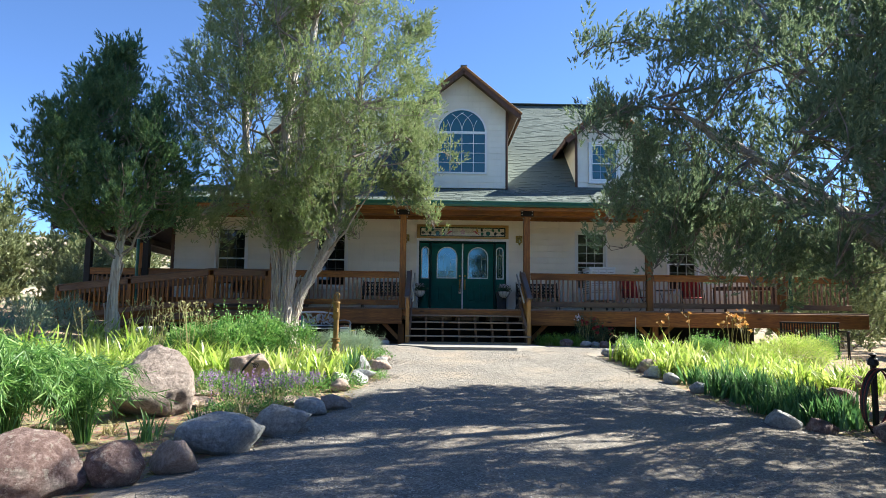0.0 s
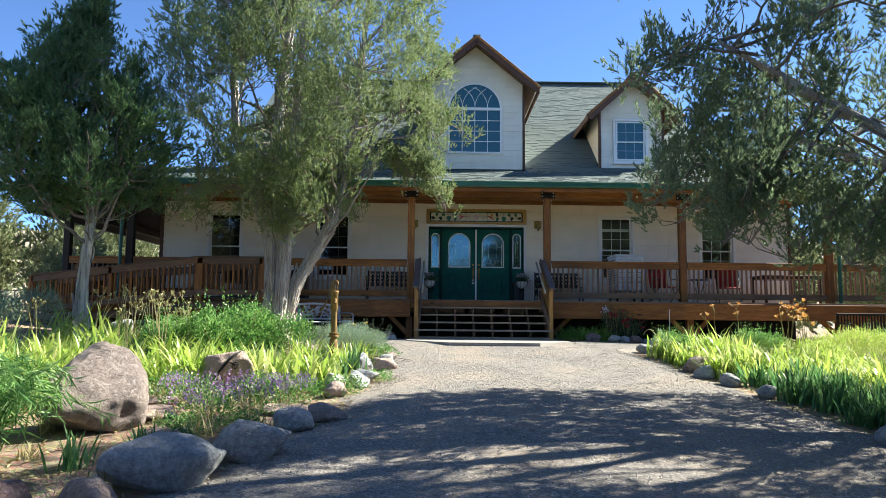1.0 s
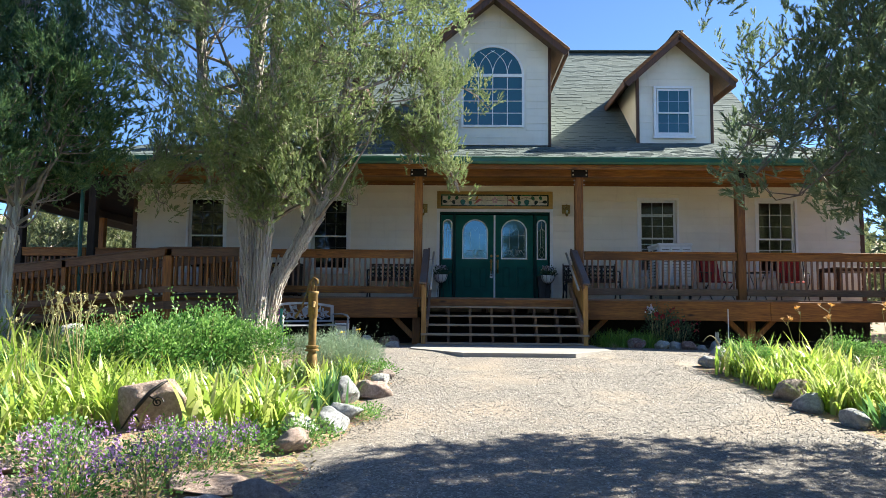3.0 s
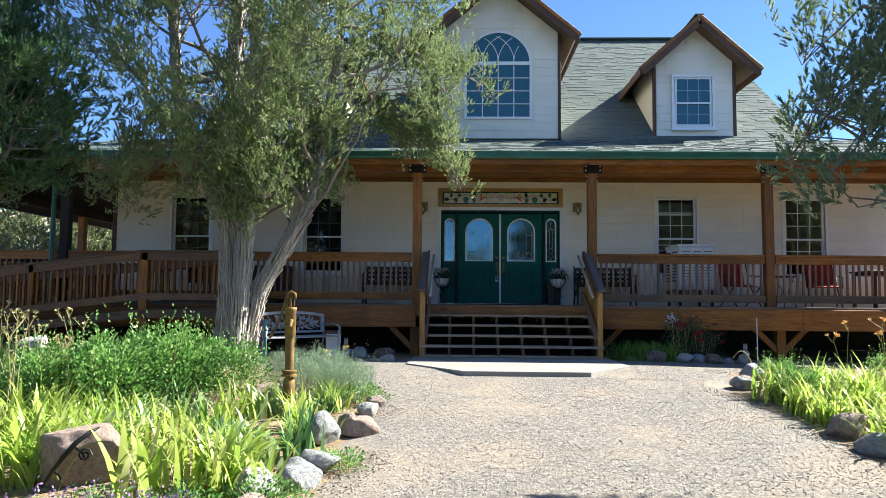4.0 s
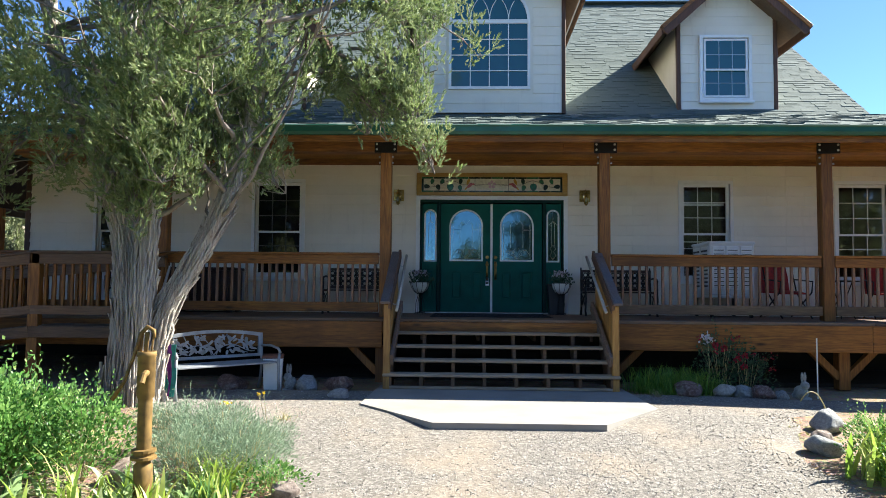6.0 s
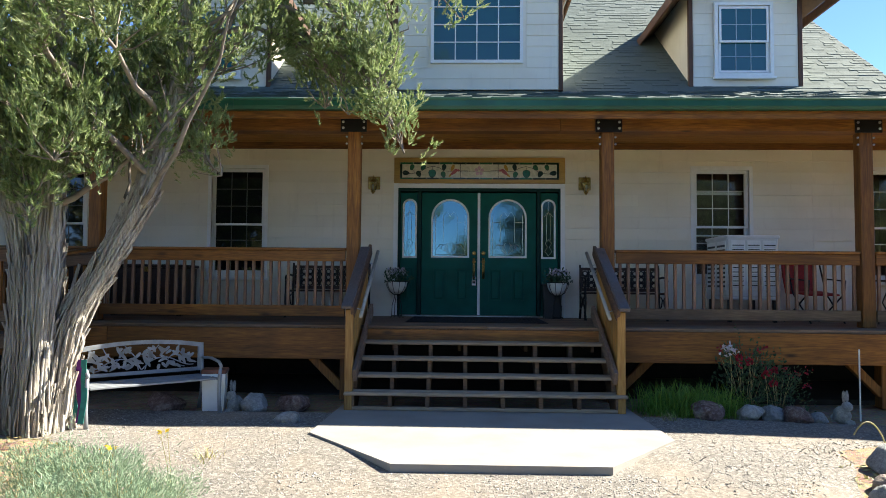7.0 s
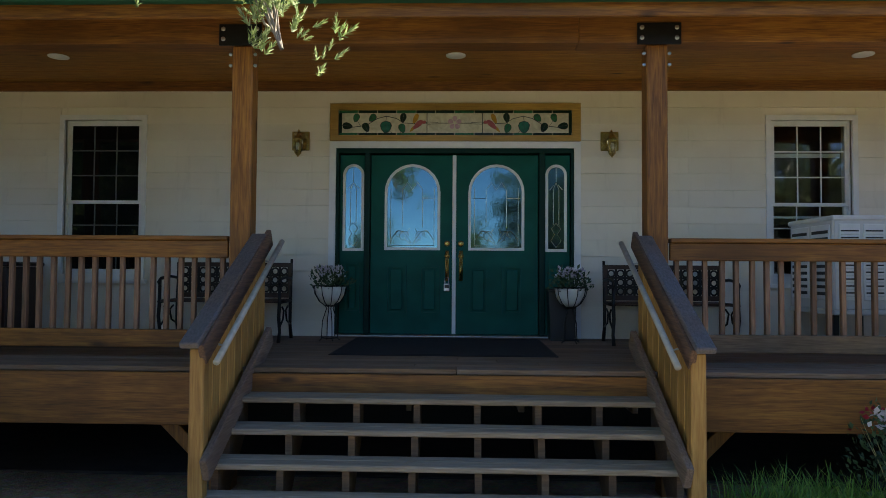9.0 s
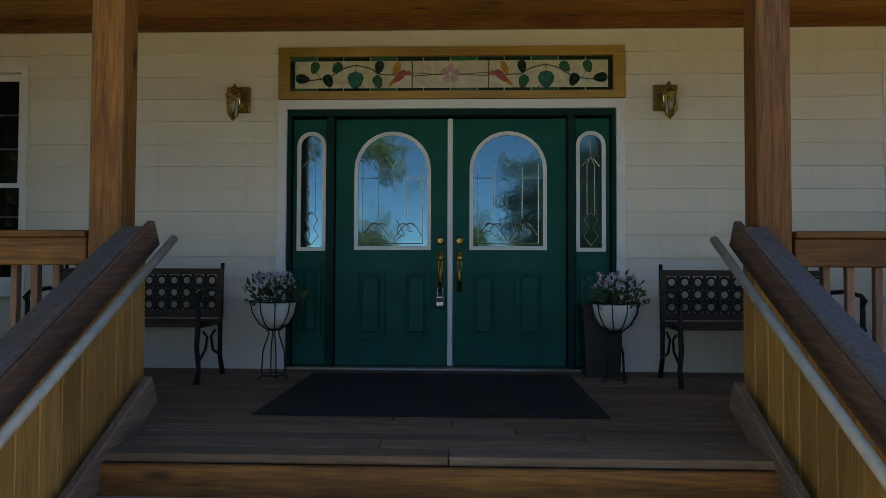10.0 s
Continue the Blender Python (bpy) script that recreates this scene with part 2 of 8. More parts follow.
def rock_mat(name, a, b, c_, lichen=0.15):
    n = Nodes(name, 0.9)
    v = n.coord()
    c = n.ramp(n.noise(v, 2.2, 8, 0.62, 0.6), [(0.3, a), (0.5, b), (0.72, c_)])
    c = n.mix(n.map(n.noise(v, 5, 6), 0.56, 0.66, 0, lichen * 3), c, (0.46, 0.45, 0.41))
    c = n.mix(n.map(n.noise(v, 1.4, 5), 0.45, 0.62, 0, 0.6), c, tuple(x * 0.55 for x in a))
    c = n.mix(n.map(n.noise(v, 38, 4), 0.58, 0.7, 0, 0.45), c, tuple(x * 0.4 for x in a))
    c = n.mix(n.map(n.noise(v, 16, 6, 0.7), 0.56, 0.62, 0, lichen * 2.5), c, (0.55, 0.53, 0.46))
    c = n.mix(0.5, c, n.ramp(n.noise(v, 24, 8, 0.75), [(0.32, tuple(x * 0.35 for x in a)), (0.5, b), (0.68, tuple(min(1, x * 1.35) for x in c_))]))
    n.color(c)
    n.bump(n.noise(v, 11, 10, 0.78), 1.0, 0.09)
    return n.m


ROCK_GREY = rock_mat("grey_rock", (0.26, 0.27, 0.285), (0.42, 0.435, 0.45), (0.62, 0.63, 0.635), 0.2)
ROCK_RED = rock_mat("red_rock", (0.1, 0.06, 0.056), (0.24, 0.15, 0.135), (0.46, 0.36, 0.34), 0.3)
ROCK_PINK = rock_mat("pink_sandstone", (0.32, 0.21, 0.175), (0.52, 0.385, 0.325), (0.66, 0.54, 0.47), 0.15)
ROCK_BUFF = rock_mat("buff_boulder", (0.22, 0.17, 0.15), (0.37, 0.295, 0.26), (0.52, 0.44, 0.395), 0.08)
ROCK_WHITE = rock_mat("white_rock", (0.4, 0.4, 0.38), (0.56, 0.56, 0.54), (0.7, 0.7, 0.68))


def leaf_mat(name, stops, through=0.35, rough=0.6, spread=0.35):
    """Foliage that lets some light through, each leaf a shade of its own."""
    n = Nodes(name, rough)
    c = n.ramp(n.island(), stops)
    big = n.noise(n.coord(world=True), 1.3, 3)
    c = n.mix(n.map(n.noise(n.coord(world=True), 4.5, 2), 0.42, 0.65, 0.0, 0.3), c, stops[-1][1])
    c = n.mix(n.map(big, 0.3, 0.7, 0.0, spread), c, tuple(x * 0.5 for x in stops[0][1]))
    n.color(c)
    out = n.t.nodes["Material Output"]
    tr = n.add("ShaderNodeBsdfTranslucent", {"Color": c})
    mx = n.add("ShaderNodeMixShader", {"Fac": through})
    n.t.links.new(n.p.outputs[0], mx.inputs[1])
    n.t.links.new(tr.outputs[0], mx.inputs[2])
    n.t.links.new(mx.outputs[0], out.inputs["Surface"])
    return n.m


JUNIPER = leaf_mat("juniper_needles", [(0, (0.13, 0.2, 0.07)), (0.5, (0.25, 0.34, 0.12)), (0.85, (0.38, 0.46, 0.19)), (1, (0.56, 0.57, 0.36))], 0.44, 0.6, 0.5)
JUNIPER_DARK = leaf_mat("dark_juniper_needles", [(0, (0.045, 0.12, 0.05)), (0.6, (0.11, 0.215, 0.085)), (1, (0.27, 0.38, 0.16))], 0.45, 0.6, 0.45)
JUNIPER_BLUE = leaf_mat("blue_juniper_needles", [(0, (0.1, 0.165, 0.085)), (0.6, (0.19, 0.27, 0.145)), (1, (0.33, 0.4, 0.24))], 0.46, 0.6, 0.4)
BLADE = leaf_mat("daylily_blades", [(0, (0.17, 0.31, 0.04)), (0.4, (0.35, 0.52, 0.075)), (0.78, (0.47, 0.59, 0.11)), (0.93, (0.58, 0.63, 0.26)), (1, (0.64, 0.58, 0.28))], 0.5, 0.38, 0.22)
ROSE_LEAF = leaf_mat("rose_leaves", [(0, (0.03, 0.07, 0.035)), (1, (0.1, 0.17, 0.08))], 0.3)
IRIS = leaf_mat("iris_blades", [(0, (0.04, 0.13, 0.045)), (0.6, (0.09, 0.22, 0.07)), (1, (0.2, 0.36, 0.12))], 0.45, 0.45, 0.2)
BUSH = leaf_mat("bush_leaves", [(0, (0.035, 0.13, 0.03)), (0.5, (0.12, 0.3, 0.06)), (1, (0.34, 0.53, 0.16))], 0.42, 0.45, 0.4)
SAGE = leaf_mat("silver_sage", [(0, (0.15, 0.24, 0.15)), (0.6, (0.25, 0.36, 0.24)), (1, (0.38, 0.47, 0.33))], 0.35, 0.7, 0.2)
SAGE_LIGHT = leaf_mat("pale_lamb_ear_leaves", [(0, (0.2, 0.34, 0.12)), (0.6, (0.34, 0.48, 0.2)), (1, (0.52, 0.6, 0.36))], 0.4, 0.5, 0.2)
TURF = leaf_mat("green_grass_blades", [(0, (0.07, 0.2, 0.03)), (0.6, (0.18, 0.38, 0.06)), (1, (0.36, 0.52, 0.1))], 0.4, 0.5, 0.2)
LAVENDER = leaf_mat("lavender_flowers", [(0, (0.2, 0.1, 0.28)), (0.6, (0.33, 0.19, 0.42)), (1, (0.48, 0.34, 0.54))], 0.3, 0.7, 0.2)
YELLOW = leaf_mat("yellow_petals", [(0, (0.6, 0.42, 0.02)), (1, (0.8, 0.6, 0.05))], 0.3)
ORANGE = leaf_mat("orange_petals", [(0, (0.55, 0.2, 0.04)), (0.6, (0.7, 0.36, 0.1)), (1, (0.72, 0.52, 0.22))], 0.3)
CRIMSON = leaf_mat("red_petals", [(0, (0.28, 0.01, 0.03)), (1, (0.5, 0.03, 0.06))], 0.25)
PETAL_WHITE = leaf_mat("white_petals", [(0, (0.55, 0.5, 0.6)), (1, (0.8, 0.78, 0.82))], 0.25)
STALK = leaf_mat("dry_stalks", [(0, (0.26, 0.24, 0.1)), (1, (0.52, 0.45, 0.22))], 0.2)
FAR_LEAF = leaf_mat("far_pinyon_foliage", [(0, (0.14, 0.18, 0.08)), (0.6, (0.24, 0.28, 0.13)), (1, (0.34, 0.37, 0.2))], 0.35)

# shredded juniper bark
n = Nodes("shredded_bark", 0.95)
g = n.noise(n.coord((16, 16, 0.8)), 1.0, 8, 0.68, 0.9)
g2 = n.noise(n.coord((55, 55, 2.0)), 1.0, 5, 0.6, 0.4)
c = n.ramp(g, [(0.28, (0.1, 0.075, 0.058)), (0.38, (0.44, 0.37, 0.31)), (0.5, (0.62, 0.56, 0.49)), (0.66, (0.78, 0.73, 0.67))])
c = n.mix(0.45, c, n.ramp(g2, [(0.34, (0.09, 0.07, 0.055)), (0.46, (0.54, 0.48, 0.42)), (0.6, (0.8, 0.76, 0.7))]))
c = n.mix(n.map(n.noise(n.coord(), 2.2, 5), 0.55, 0.75, 0, 0.4), c, (0.3, 0.16, 0.08))
n.color(c)
n.bump(n.math("ADD", g, n.math("MULTIPLY", g2, 0.5)), 1.0, 0.07)
BARK = n.m

TWIG = plain("grey_twig_bark", (0.24, 0.2, 0.17), 0.95, 0, 0.5, 9)

# panes: clear glass that mirrors the sky, sky-coloured dormer glass, and bevelled door glass
n = Nodes("window_glass", 0.02)
n.set(n.p, {"Base Color": (0.9, 0.95, 0.95), "Transmission Weight": 1.0, "IOR": 1.5})
GLASS = n.m
n = Nodes("dark_mirror_glass", 0.03)
n.set(n.p, {"Base Color": (0.006, 0.007, 0.008), "IOR": 1.5})
n.bump(n.noise(n.coord(world=True), 2.0, 2), 0.05, 0.02)
PANE = n.m
# dormer panes: the blue of mirrored sky is put into the opaque base colour
n = Nodes("sky_blue_dormer_glass", 0.05)
n.set(n.p, {"Base Color": (0.01, 0.085, 0.11), "IOR": 1.65})
n.bump(n.noise(n.coord(world=True), 1.5, 2), 0.05, 0.02)
PANE_BLUE = n.m
n = Nodes("sky_tinted_door_glass", 0.03)
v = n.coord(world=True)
# the cyan specular tint is put in to make the mirrored sky bluer
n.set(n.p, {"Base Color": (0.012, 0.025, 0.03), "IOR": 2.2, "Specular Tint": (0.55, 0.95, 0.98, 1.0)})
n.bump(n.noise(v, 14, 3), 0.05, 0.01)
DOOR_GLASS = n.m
n = Nodes("opal_stained_glass", 0.2)
v = n.coord(world=True)
n.color(n.ramp(n.noise(v, 9, 5, 0.6, 1.5), [(0.3, (0.5, 0.47, 0.34)), (0.7, (0.72, 0.7, 0.55))]))
OPAL = n.m
GLASS_GREEN = plain("green_stained_glass", (0.03, 0.15, 0.07), 0.15, 0, 0.4, 20)
GLASS_DARK = plain("dark_green_stained_glass", (0.012, 0.035, 0.02), 0.15, 0, 0.4, 20)
GLASS_TEAL = plain("teal_stained_glass", (0.03, 0.17, 0.12), 0.15, 0, 0.4, 20)
GLASS_AMBER = plain("amber_stained_glass", (0.5, 0.28, 0.05), 0.15, 0, 0.3, 20)
GLASS_ROSE = plain("rose_stained_glass", (0.42, 0.12, 0.13), 0.15, 0, 0.3, 20)
GLASS_PINK = plain("pink_stained_glass", (0.55, 0.36, 0.42), 0.15, 0, 0.3, 20)
LEAD = plain("lead_came", (0.05, 0.05, 0.055), 0.4, 0.6, 0.2, 30)
CAME = plain("bright_came", (0.6, 0.55, 0.42), 0.3, 0.9, 0.2, 30)
CLOTH_PURPLE = plain("purple_cloth", (0.14, 0.02, 0.16), 0.9, 0, 0.3, 20)
CLOTH_TEAL = plain("teal_cloth", (0.02, 0.17, 0.15), 0.9, 0, 0.3, 20)
HOSE_RED = plain("dull_red_hose", (0.16, 0.022, 0.018), 0.5, 0, 0.3, 20)
HILL = Nodes("dry_hillside", 1.0)
v = HILL.coord(world=True)
c = HILL.ramp(HILL.noise(v, 0.05, 7, 0.6), [(0.35, (0.3, 0.25, 0.18)), (0.55, (0.43, 0.34, 0.25)), (0.7, (0.5, 0.4, 0.31))])
c = HILL.mix(HILL.map(HILL.noise(v, 0.22, 6, 0.7), 0.5, 0.58, 0, 0.85), c, (0.12, 0.14, 0.075))
HILL.color(c)
HILL.bump(HILL.noise(v, 0.3, 6), 0.8, 1.0)
HILL = HILL.m


# ---- builders ----
class G:
    """Vertices and faces of one mesh."""

    def __init__(self):
        self.v, self.f = [], []

    def add(self, verts, faces, m=None):
        k = len(self.v)
        self.v += [tuple(m @ Vector(p)) for p in verts] if m is not None else [tuple(p) for p in verts]
        self.f += [tuple(i + k for i in f) for f in faces]
        return self

    def box(self, x0, x1, y0, y1, z0, z1, e=0.006, m=None):
        """A box whose edges are cut by e."""
        e = min(e, (x1 - x0) / 3, (y1 - y0) / 3, (z1 - z0) / 3)
        c = ((x0 + x1) / 2, (y0 + y1) / 2, (z0 + z1) / 2)
        h = ((x1 - x0) / 2, (y1 - y0) / 2, (z1 - z0) / 2)
        if e <= 0:
            vs = [(c[0] + sx * h[0], c[1] + sy * h[1], c[2] + sz * h[2]) for sx in (-1, 1) for sy in (-1, 1) for sz in (-1, 1)]
            return self.add(vs, [(0, 1, 3, 2), (4, 6, 7, 5), (0, 4, 5, 1), (2, 3, 7, 6), (0, 2, 6, 4), (1, 5, 7, 3)], m)
        vs, fs = [], []
        idx = {}
        for sx in (-1, 1):
            for sy in (-1, 1):
                for sz in (-1, 1):
                    s = (sx, sy, sz)
                    for a in range(3):
                        p = [c[i] + s[i] * (h[i] - (0 if i == a else e)) for i in range(3)]
                        idx[s, a] = len(vs)
                        vs.append(p)
                    t = (idx[s, 0], idx[s, 1], idx[s, 2])
                    fs.append(t if sx * sy * sz > 0 else t[::-1])
        for a in range(3):
            b, d = (a + 1) % 3, (a + 2) % 3
            for sa in (-1, 1):
                q = []
                for sb, sd in ((-1, -1), (1, -1), (1, 1), (-1, 1)):
                    s = [0, 0, 0]
                    s[a], s[b], s[d] = sa, sb, sd
                    q.append(idx[tuple(s), a])
                fs.append(tuple(q) if sa > 0 else tuple(q[::-1]))
            for sb in (-1, 1):
                for sd in (-1, 1):
                    s0, s1 = [0, 0, 0], [0, 0, 0]
                    s0[a], s1[a] = -1, 1
                    s0[b] = s1[b] = sb
                    s0[d] = s1[d] = sd
                    q = (idx[tuple(s0), b], idx[tuple(s1), b], idx[tuple(s1), d], idx[tuple(s0), d])
                    fs.append(q[::-1] if sb * sd > 0 else q)
        return self.add(vs, fs, m)

    def beam(self, a, b, w, h, e=0.006, up=(0, 0, 1)):
        """A bar of width w and height h from a to b."""
        a, b = Vector(a), Vector(b)
        d = (b - a).normalized()
        s = d.cross(Vector(up)).normalized()
        u = s.cross(d)
        m = Matrix((s, d, u)).transposed().to_4x4()
        m.translation = (a + b) / 2
        L = (b - a).length / 2
        return self.box(-w / 2, w / 2, -L, L, -h / 2, h / 2, e, m)

    def tube(self, pts, r, n=8, cap=True):
        """A round bar along points; r is one radius or one for each point."""
        pts = [Vector(p) for p in pts]
        rs = r if isinstance(r, (list, tuple)) else [r] * len(pts)
        k = len(self.v)
        ref = None
        for i, p in enumerate(pts):
            d = (pts[min(i + 1, len(pts) - 1)] - pts[max(i - 1, 0)]).normalized()
            if ref is None:
                ref = d.orthogonal().normalized()
            ref = (ref - d * ref.dot(d)).normalized()
            s = d.cross(ref)
            for j in range(n):
                a = 2 * math.pi * j / n
                self.v.append(tuple(p + (ref * math.cos(a) + s * math.sin(a)) * rs[i]))
        for i in range(len(pts) - 1):
            for j in range(n):
                a, b = k + i * n + j, k + i * n + (j + 1) % n
                self.f.append((a, b, b + n, a + n))
        if cap:
            self.f.append(tuple(k + j for j in range(n))[::-1])
            self.f.append(tuple(k + (len(pts) - 1) * n + j for j in range(n)))
        return self

    def lathe(self, prof, n=16, m=None):
        """A turned shape from (radius, height) pairs."""
        vs = [(r * math.cos(2 * math.pi * j / n), r * math.sin(2 * math.pi * j / n), z) for r, z in prof for j in range(n)]
        fs = [(i * n + j, i * n + (j + 1) % n, (i + 1) * n + (j + 1) % n, (i + 1) * n + j) for i in range(len(prof) - 1) for j in range(n)]
        fs += [tuple(range(n))[::-1], tuple((len(prof) - 1) * n + j for j in range(n))]
        return self.add(vs, fs, m)

    def slab(self, outline, y0, y1, m=None):
        """An outline in x and z, pushed from y0 to y1."""
        k = len(outline)
        vs = [(x, y0, z) for x, z in outline] + [(x, y1, z) for x, z in outline]
        fs = [tuple(range(k)), tuple(range(k, 2 * k))[::-1]] + [((i + 1) % k, i, i + k, (i + 1) % k + k) for i in range(k)]
        return self.add(vs, fs, m)

    def ring(self, outer, inner, y0, y1, m=None):
        """A frame between two outlines of equal count, from y0 to y1."""
        k = len(outer)
        vs = [(x, y, z) for y in (y0, y1) for o in (outer, inner) for x, z in o]
        fs = []
        for i in range(k):
            j = (i + 1) % k
            fs += [(i, j, j + k, i + k), (i + 2 * k, i + 3 * k, j + 3 * k, j + 2 * k), (j, i, i + 2 * k, j + 2 * k), (i + k, j + k, j + 3 * k, i + 3 * k)]
        return self.add(vs, fs, m)

    def flat(self, pts):
        return self.add(pts, [tuple(range(len(pts)))])

    def mesh(self, name, material, smooth=False):
        me = bpy.data.meshes.new(name)
        me.from_pydata(self.v, [], self.f)
        if smooth:
            me.polygons.foreach_set("use_smooth", [True] * len(me.polygons))
        me.materials.append(material)
        me.update()
        return me


def part(name, g, material, parent=None, label="", smooth=False):
    """Links one mesh under a thing or a part."""
    ob = new(name, g if isinstance(g, bpy.types.Mesh) else g.mesh(name, material, smooth))
    if parent is not None:
        ob.parent = parent
    if label:
        ob["label"] = label
    return ob


def thing(name, label, category, at=None, group=""):
    """An Empty at the base of a thing that holds its parts."""
    ob = tagged(new(name), label, category, group)
    ob.empty_display_size = 0.1
    if at is not None:
        ob.matrix_basis = at
    return ob


def setting(name, g=None, material=None, label="", smooth=False, parent=None):
    ob = new(name, g.mesh(name, material, smooth) if g is not None else None)
    return tagged(ob, label, "", "", "structure")


def fast_mesh(name, verts, faces, material, smooth=False):
    """A mesh from arrays; all faces have the same count of corners."""
    me = bpy.data.meshes.new(name)
    nv, nf, k = len(verts), len(faces), faces.shape[1]
    me.vertices.add(nv)
    me.vertices.foreach_set("co", np.ascontiguousarray(verts, dtype=np.float32).ravel())
    me.loops.add(nf * k)
    me.loops.foreach_set("vertex_index", np.ascontiguousarray(faces, dtype=np.int32).ravel())
    me.polygons.add(nf)
    me.polygons.foreach_set("loop_start", np.arange(nf, dtype=np.int32) * k)
    me.polygons.foreach_set("loop_total", np.full(nf, k, dtype=np.int32))
    if smooth:
        me.polygons.foreach_set("use_smooth", np.ones(nf, dtype=bool))
    me.update(calc_edges=True)
    me.materials.append(material)
    return me


def turns(rng, dirs, spin=True):
    """Turning matrices that carry z onto each direction."""
    d = dirs / np.linalg.norm(dirs, axis=1, keepdims=True)
    a = rng.normal(size=d.shape)
    x = np.cross(a, d)
    x /= np.linalg.norm(x, axis=1, keepdims=True) + 1e-9
    y = np.cross(d, x)
    return np.stack([x, y, d], axis=2)


def scatter(tv, tf, pos, rot, scale):
    """Many copies of a small shape in one pair of arrays."""
    v = np.einsum("nij,kj->nki", rot, tv) * scale.reshape(-1, 1, 1 if scale.ndim == 1 else 3) + pos[:, None, :]
    f = tf[None] + (np.arange(len(pos)) * len(tv))[:, None, None]
    return v.reshape(-1, 3), f.reshape(-1, tf.shape[1])


def ground_z(x, y):
    """The height of the ground: level by the house, falling along the drive, rising a little to the west."""
    z = -0.02 - 0.075 * np.maximum(0, -5.0 - y) * (1 - 0.008 * np.maximum(0, -5.0 - y))
    z = np.where(y < -60, -0.02 - 0.075 * 55 * 0.56, z)
    z = z + 0.055 * np.clip(-x - 5.0, 0, 40)
    return z - 0.02 * np.clip(x - 2.0, 0, 12)


# ---- ground ----
def grid_sheet(name, xs, ys, fz, material):
    X, Y = np.meshgrid(xs, ys)
    Z = fz(X, Y)
    v = np.stack([X, Y, Z], -1).reshape(-1, 3)
    k = len(xs)
    a = (np.arange(len(ys) - 1)[:, None] * k + np.arange(k - 1)[None]).ravel()
    return fast_mesh(name, v, np.stack([a, a + 1, a + k + 1, a + k], 1), material, True)


def rough_z(x, y):
    """Ground with small rises, a gentle mound in the west and a far plain."""
    z = ground_z(x, y)
    far = np.clip((np.hypot(x, y) - 25) / 60, 0, 1)
    return z + 0.03 * np.sin(x * 1.7 + 0.6 * y) * np.sin(y * 1.3 - 0.4 * x) * np.clip(np.abs(x) / 3 - 0.6, 0, 1) + far * 0.4 * np.sin(x * 0.11) * np.sin(y * 0.09)


xs = np.concatenate([np.linspace(-900, -30, 30), np.arange(-29, 29.1, 0.5), np.linspace(30, 900, 30)])
ys = np.concatenate([np.linspace(-900, -40, 30), np.arange(-39, 29.1, 0.5), np.linspace(30, 900, 30)])
tagged(new("ground", grid_sheet("ground", xs, ys, rough_z, EARTH)), "dry brown earth around the house", "", "", "structure")


def drive_left(y):
    """The drive's west border, where the edging stones stand."""
    return np.interp(y, [-40, -20, -15.0, -13.2, -11.5, -9, -7, -5, -3.4], [-9, -6.2, -3.2, -2.5, -2.0, -1.75, -1.85, -3.6, -5.5])


def drive_right(y):
    return np.interp(y, [-40, -20, -13, -12, -10, -8, -6, -4.6, -3.4], [9, 6.5, 3.7, 3.0, 2.75, 2.6, 2.5, 3.2, 5.2])


dy = np.concatenate([np.arange(-40, -20, 1.0), np.arange(-20, -3.3, 0.2)])
du = np.linspace(0, 1, 33)
U, Y = np.meshgrid(du, dy)
wob = 0.12 * np.sin(Y * 3.1) + 0.07 * np.sin(Y * 7.3 + 1)
X = drive_left(Y) + wob * (1 - U) + (drive_right(Y) - drive_left(Y)) * U + 0.5 * wob * U
Z = rough_z(X, Y) + 0.028 * np.clip(np.minimum(U, 1 - U) * 20, -0.2, 1)
a = (np.arange(len(dy) - 1)[:, None] * 33 + np.arange(32)[None]).ravel()
drive = tagged(new("drive", fast_mesh("drive", np.stack([X, Y, Z], -1).reshape(-1, 3), np.stack([a, a + 1, a + 34, a + 33], 1), GRAVEL, True)), "pale crushed-gravel drive up to the steps", "", "", "structure")

g = G()
out = [(-1.6, -3.0), (-1.65, -4.48), (-0.78, -5.56), (0.92, -5.55), (1.68, -4.58), (1.62, -3.0)]
top = [(x, y, 0.028) for x, y in out]
low = [(x, y, -0.15) for x, y in out]
g.add(low + top, [tuple(range(6, 12)), tuple(range(6))[::-1]] + [(i, (i + 1) % 6, (i + 1) % 6 + 6, i + 6) for i in range(6)])
setting("slab", g, CONCRETE, "pale concrete landing slab with clipped corners")

# ---- house shell ----
WX, DECK, CEIL = 8.5, 0.9, 3.7


def cut_spans(lo, hi, holes):
    """What is left of lo..hi between holes."""
    spans, at = [], lo
    for a, b in sorted(holes):
        if a > at:
            spans.append((at, a))
        at = max(at, b)
    if at < hi:
        spans.append((at, hi))
    return spans


WINS = [(-7.2, -6.35), (-4.285, -3.425), (3.37, 4.222), (6.09, 6.95)]
WZ0, WZ1 = 1.55, 3.24
DOOR = (-1.3, 1.3, DECK, 2.96)
HOLES = [(a, b, WZ0, WZ1) for a, b in WINS] + [DOOR]

g = G()
for x0, x1 in cut_spans(-WX, WX, [(a, b) for a, b, _, _ in HOLES]):
    g.box(x0, x1, 0.0, 0.2, 0.0, 4.4, 0)
for a, b, z0, z1 in HOLES:
    g.box(a, b, 0.0, 0.2, 0.0, z0, 0)
    g.box(a, b, 0.0, 0.2, z1, 4.4, 0)
wall_front = setting("wall_front", g, SIDING, "cream painted lap-siding front wall")
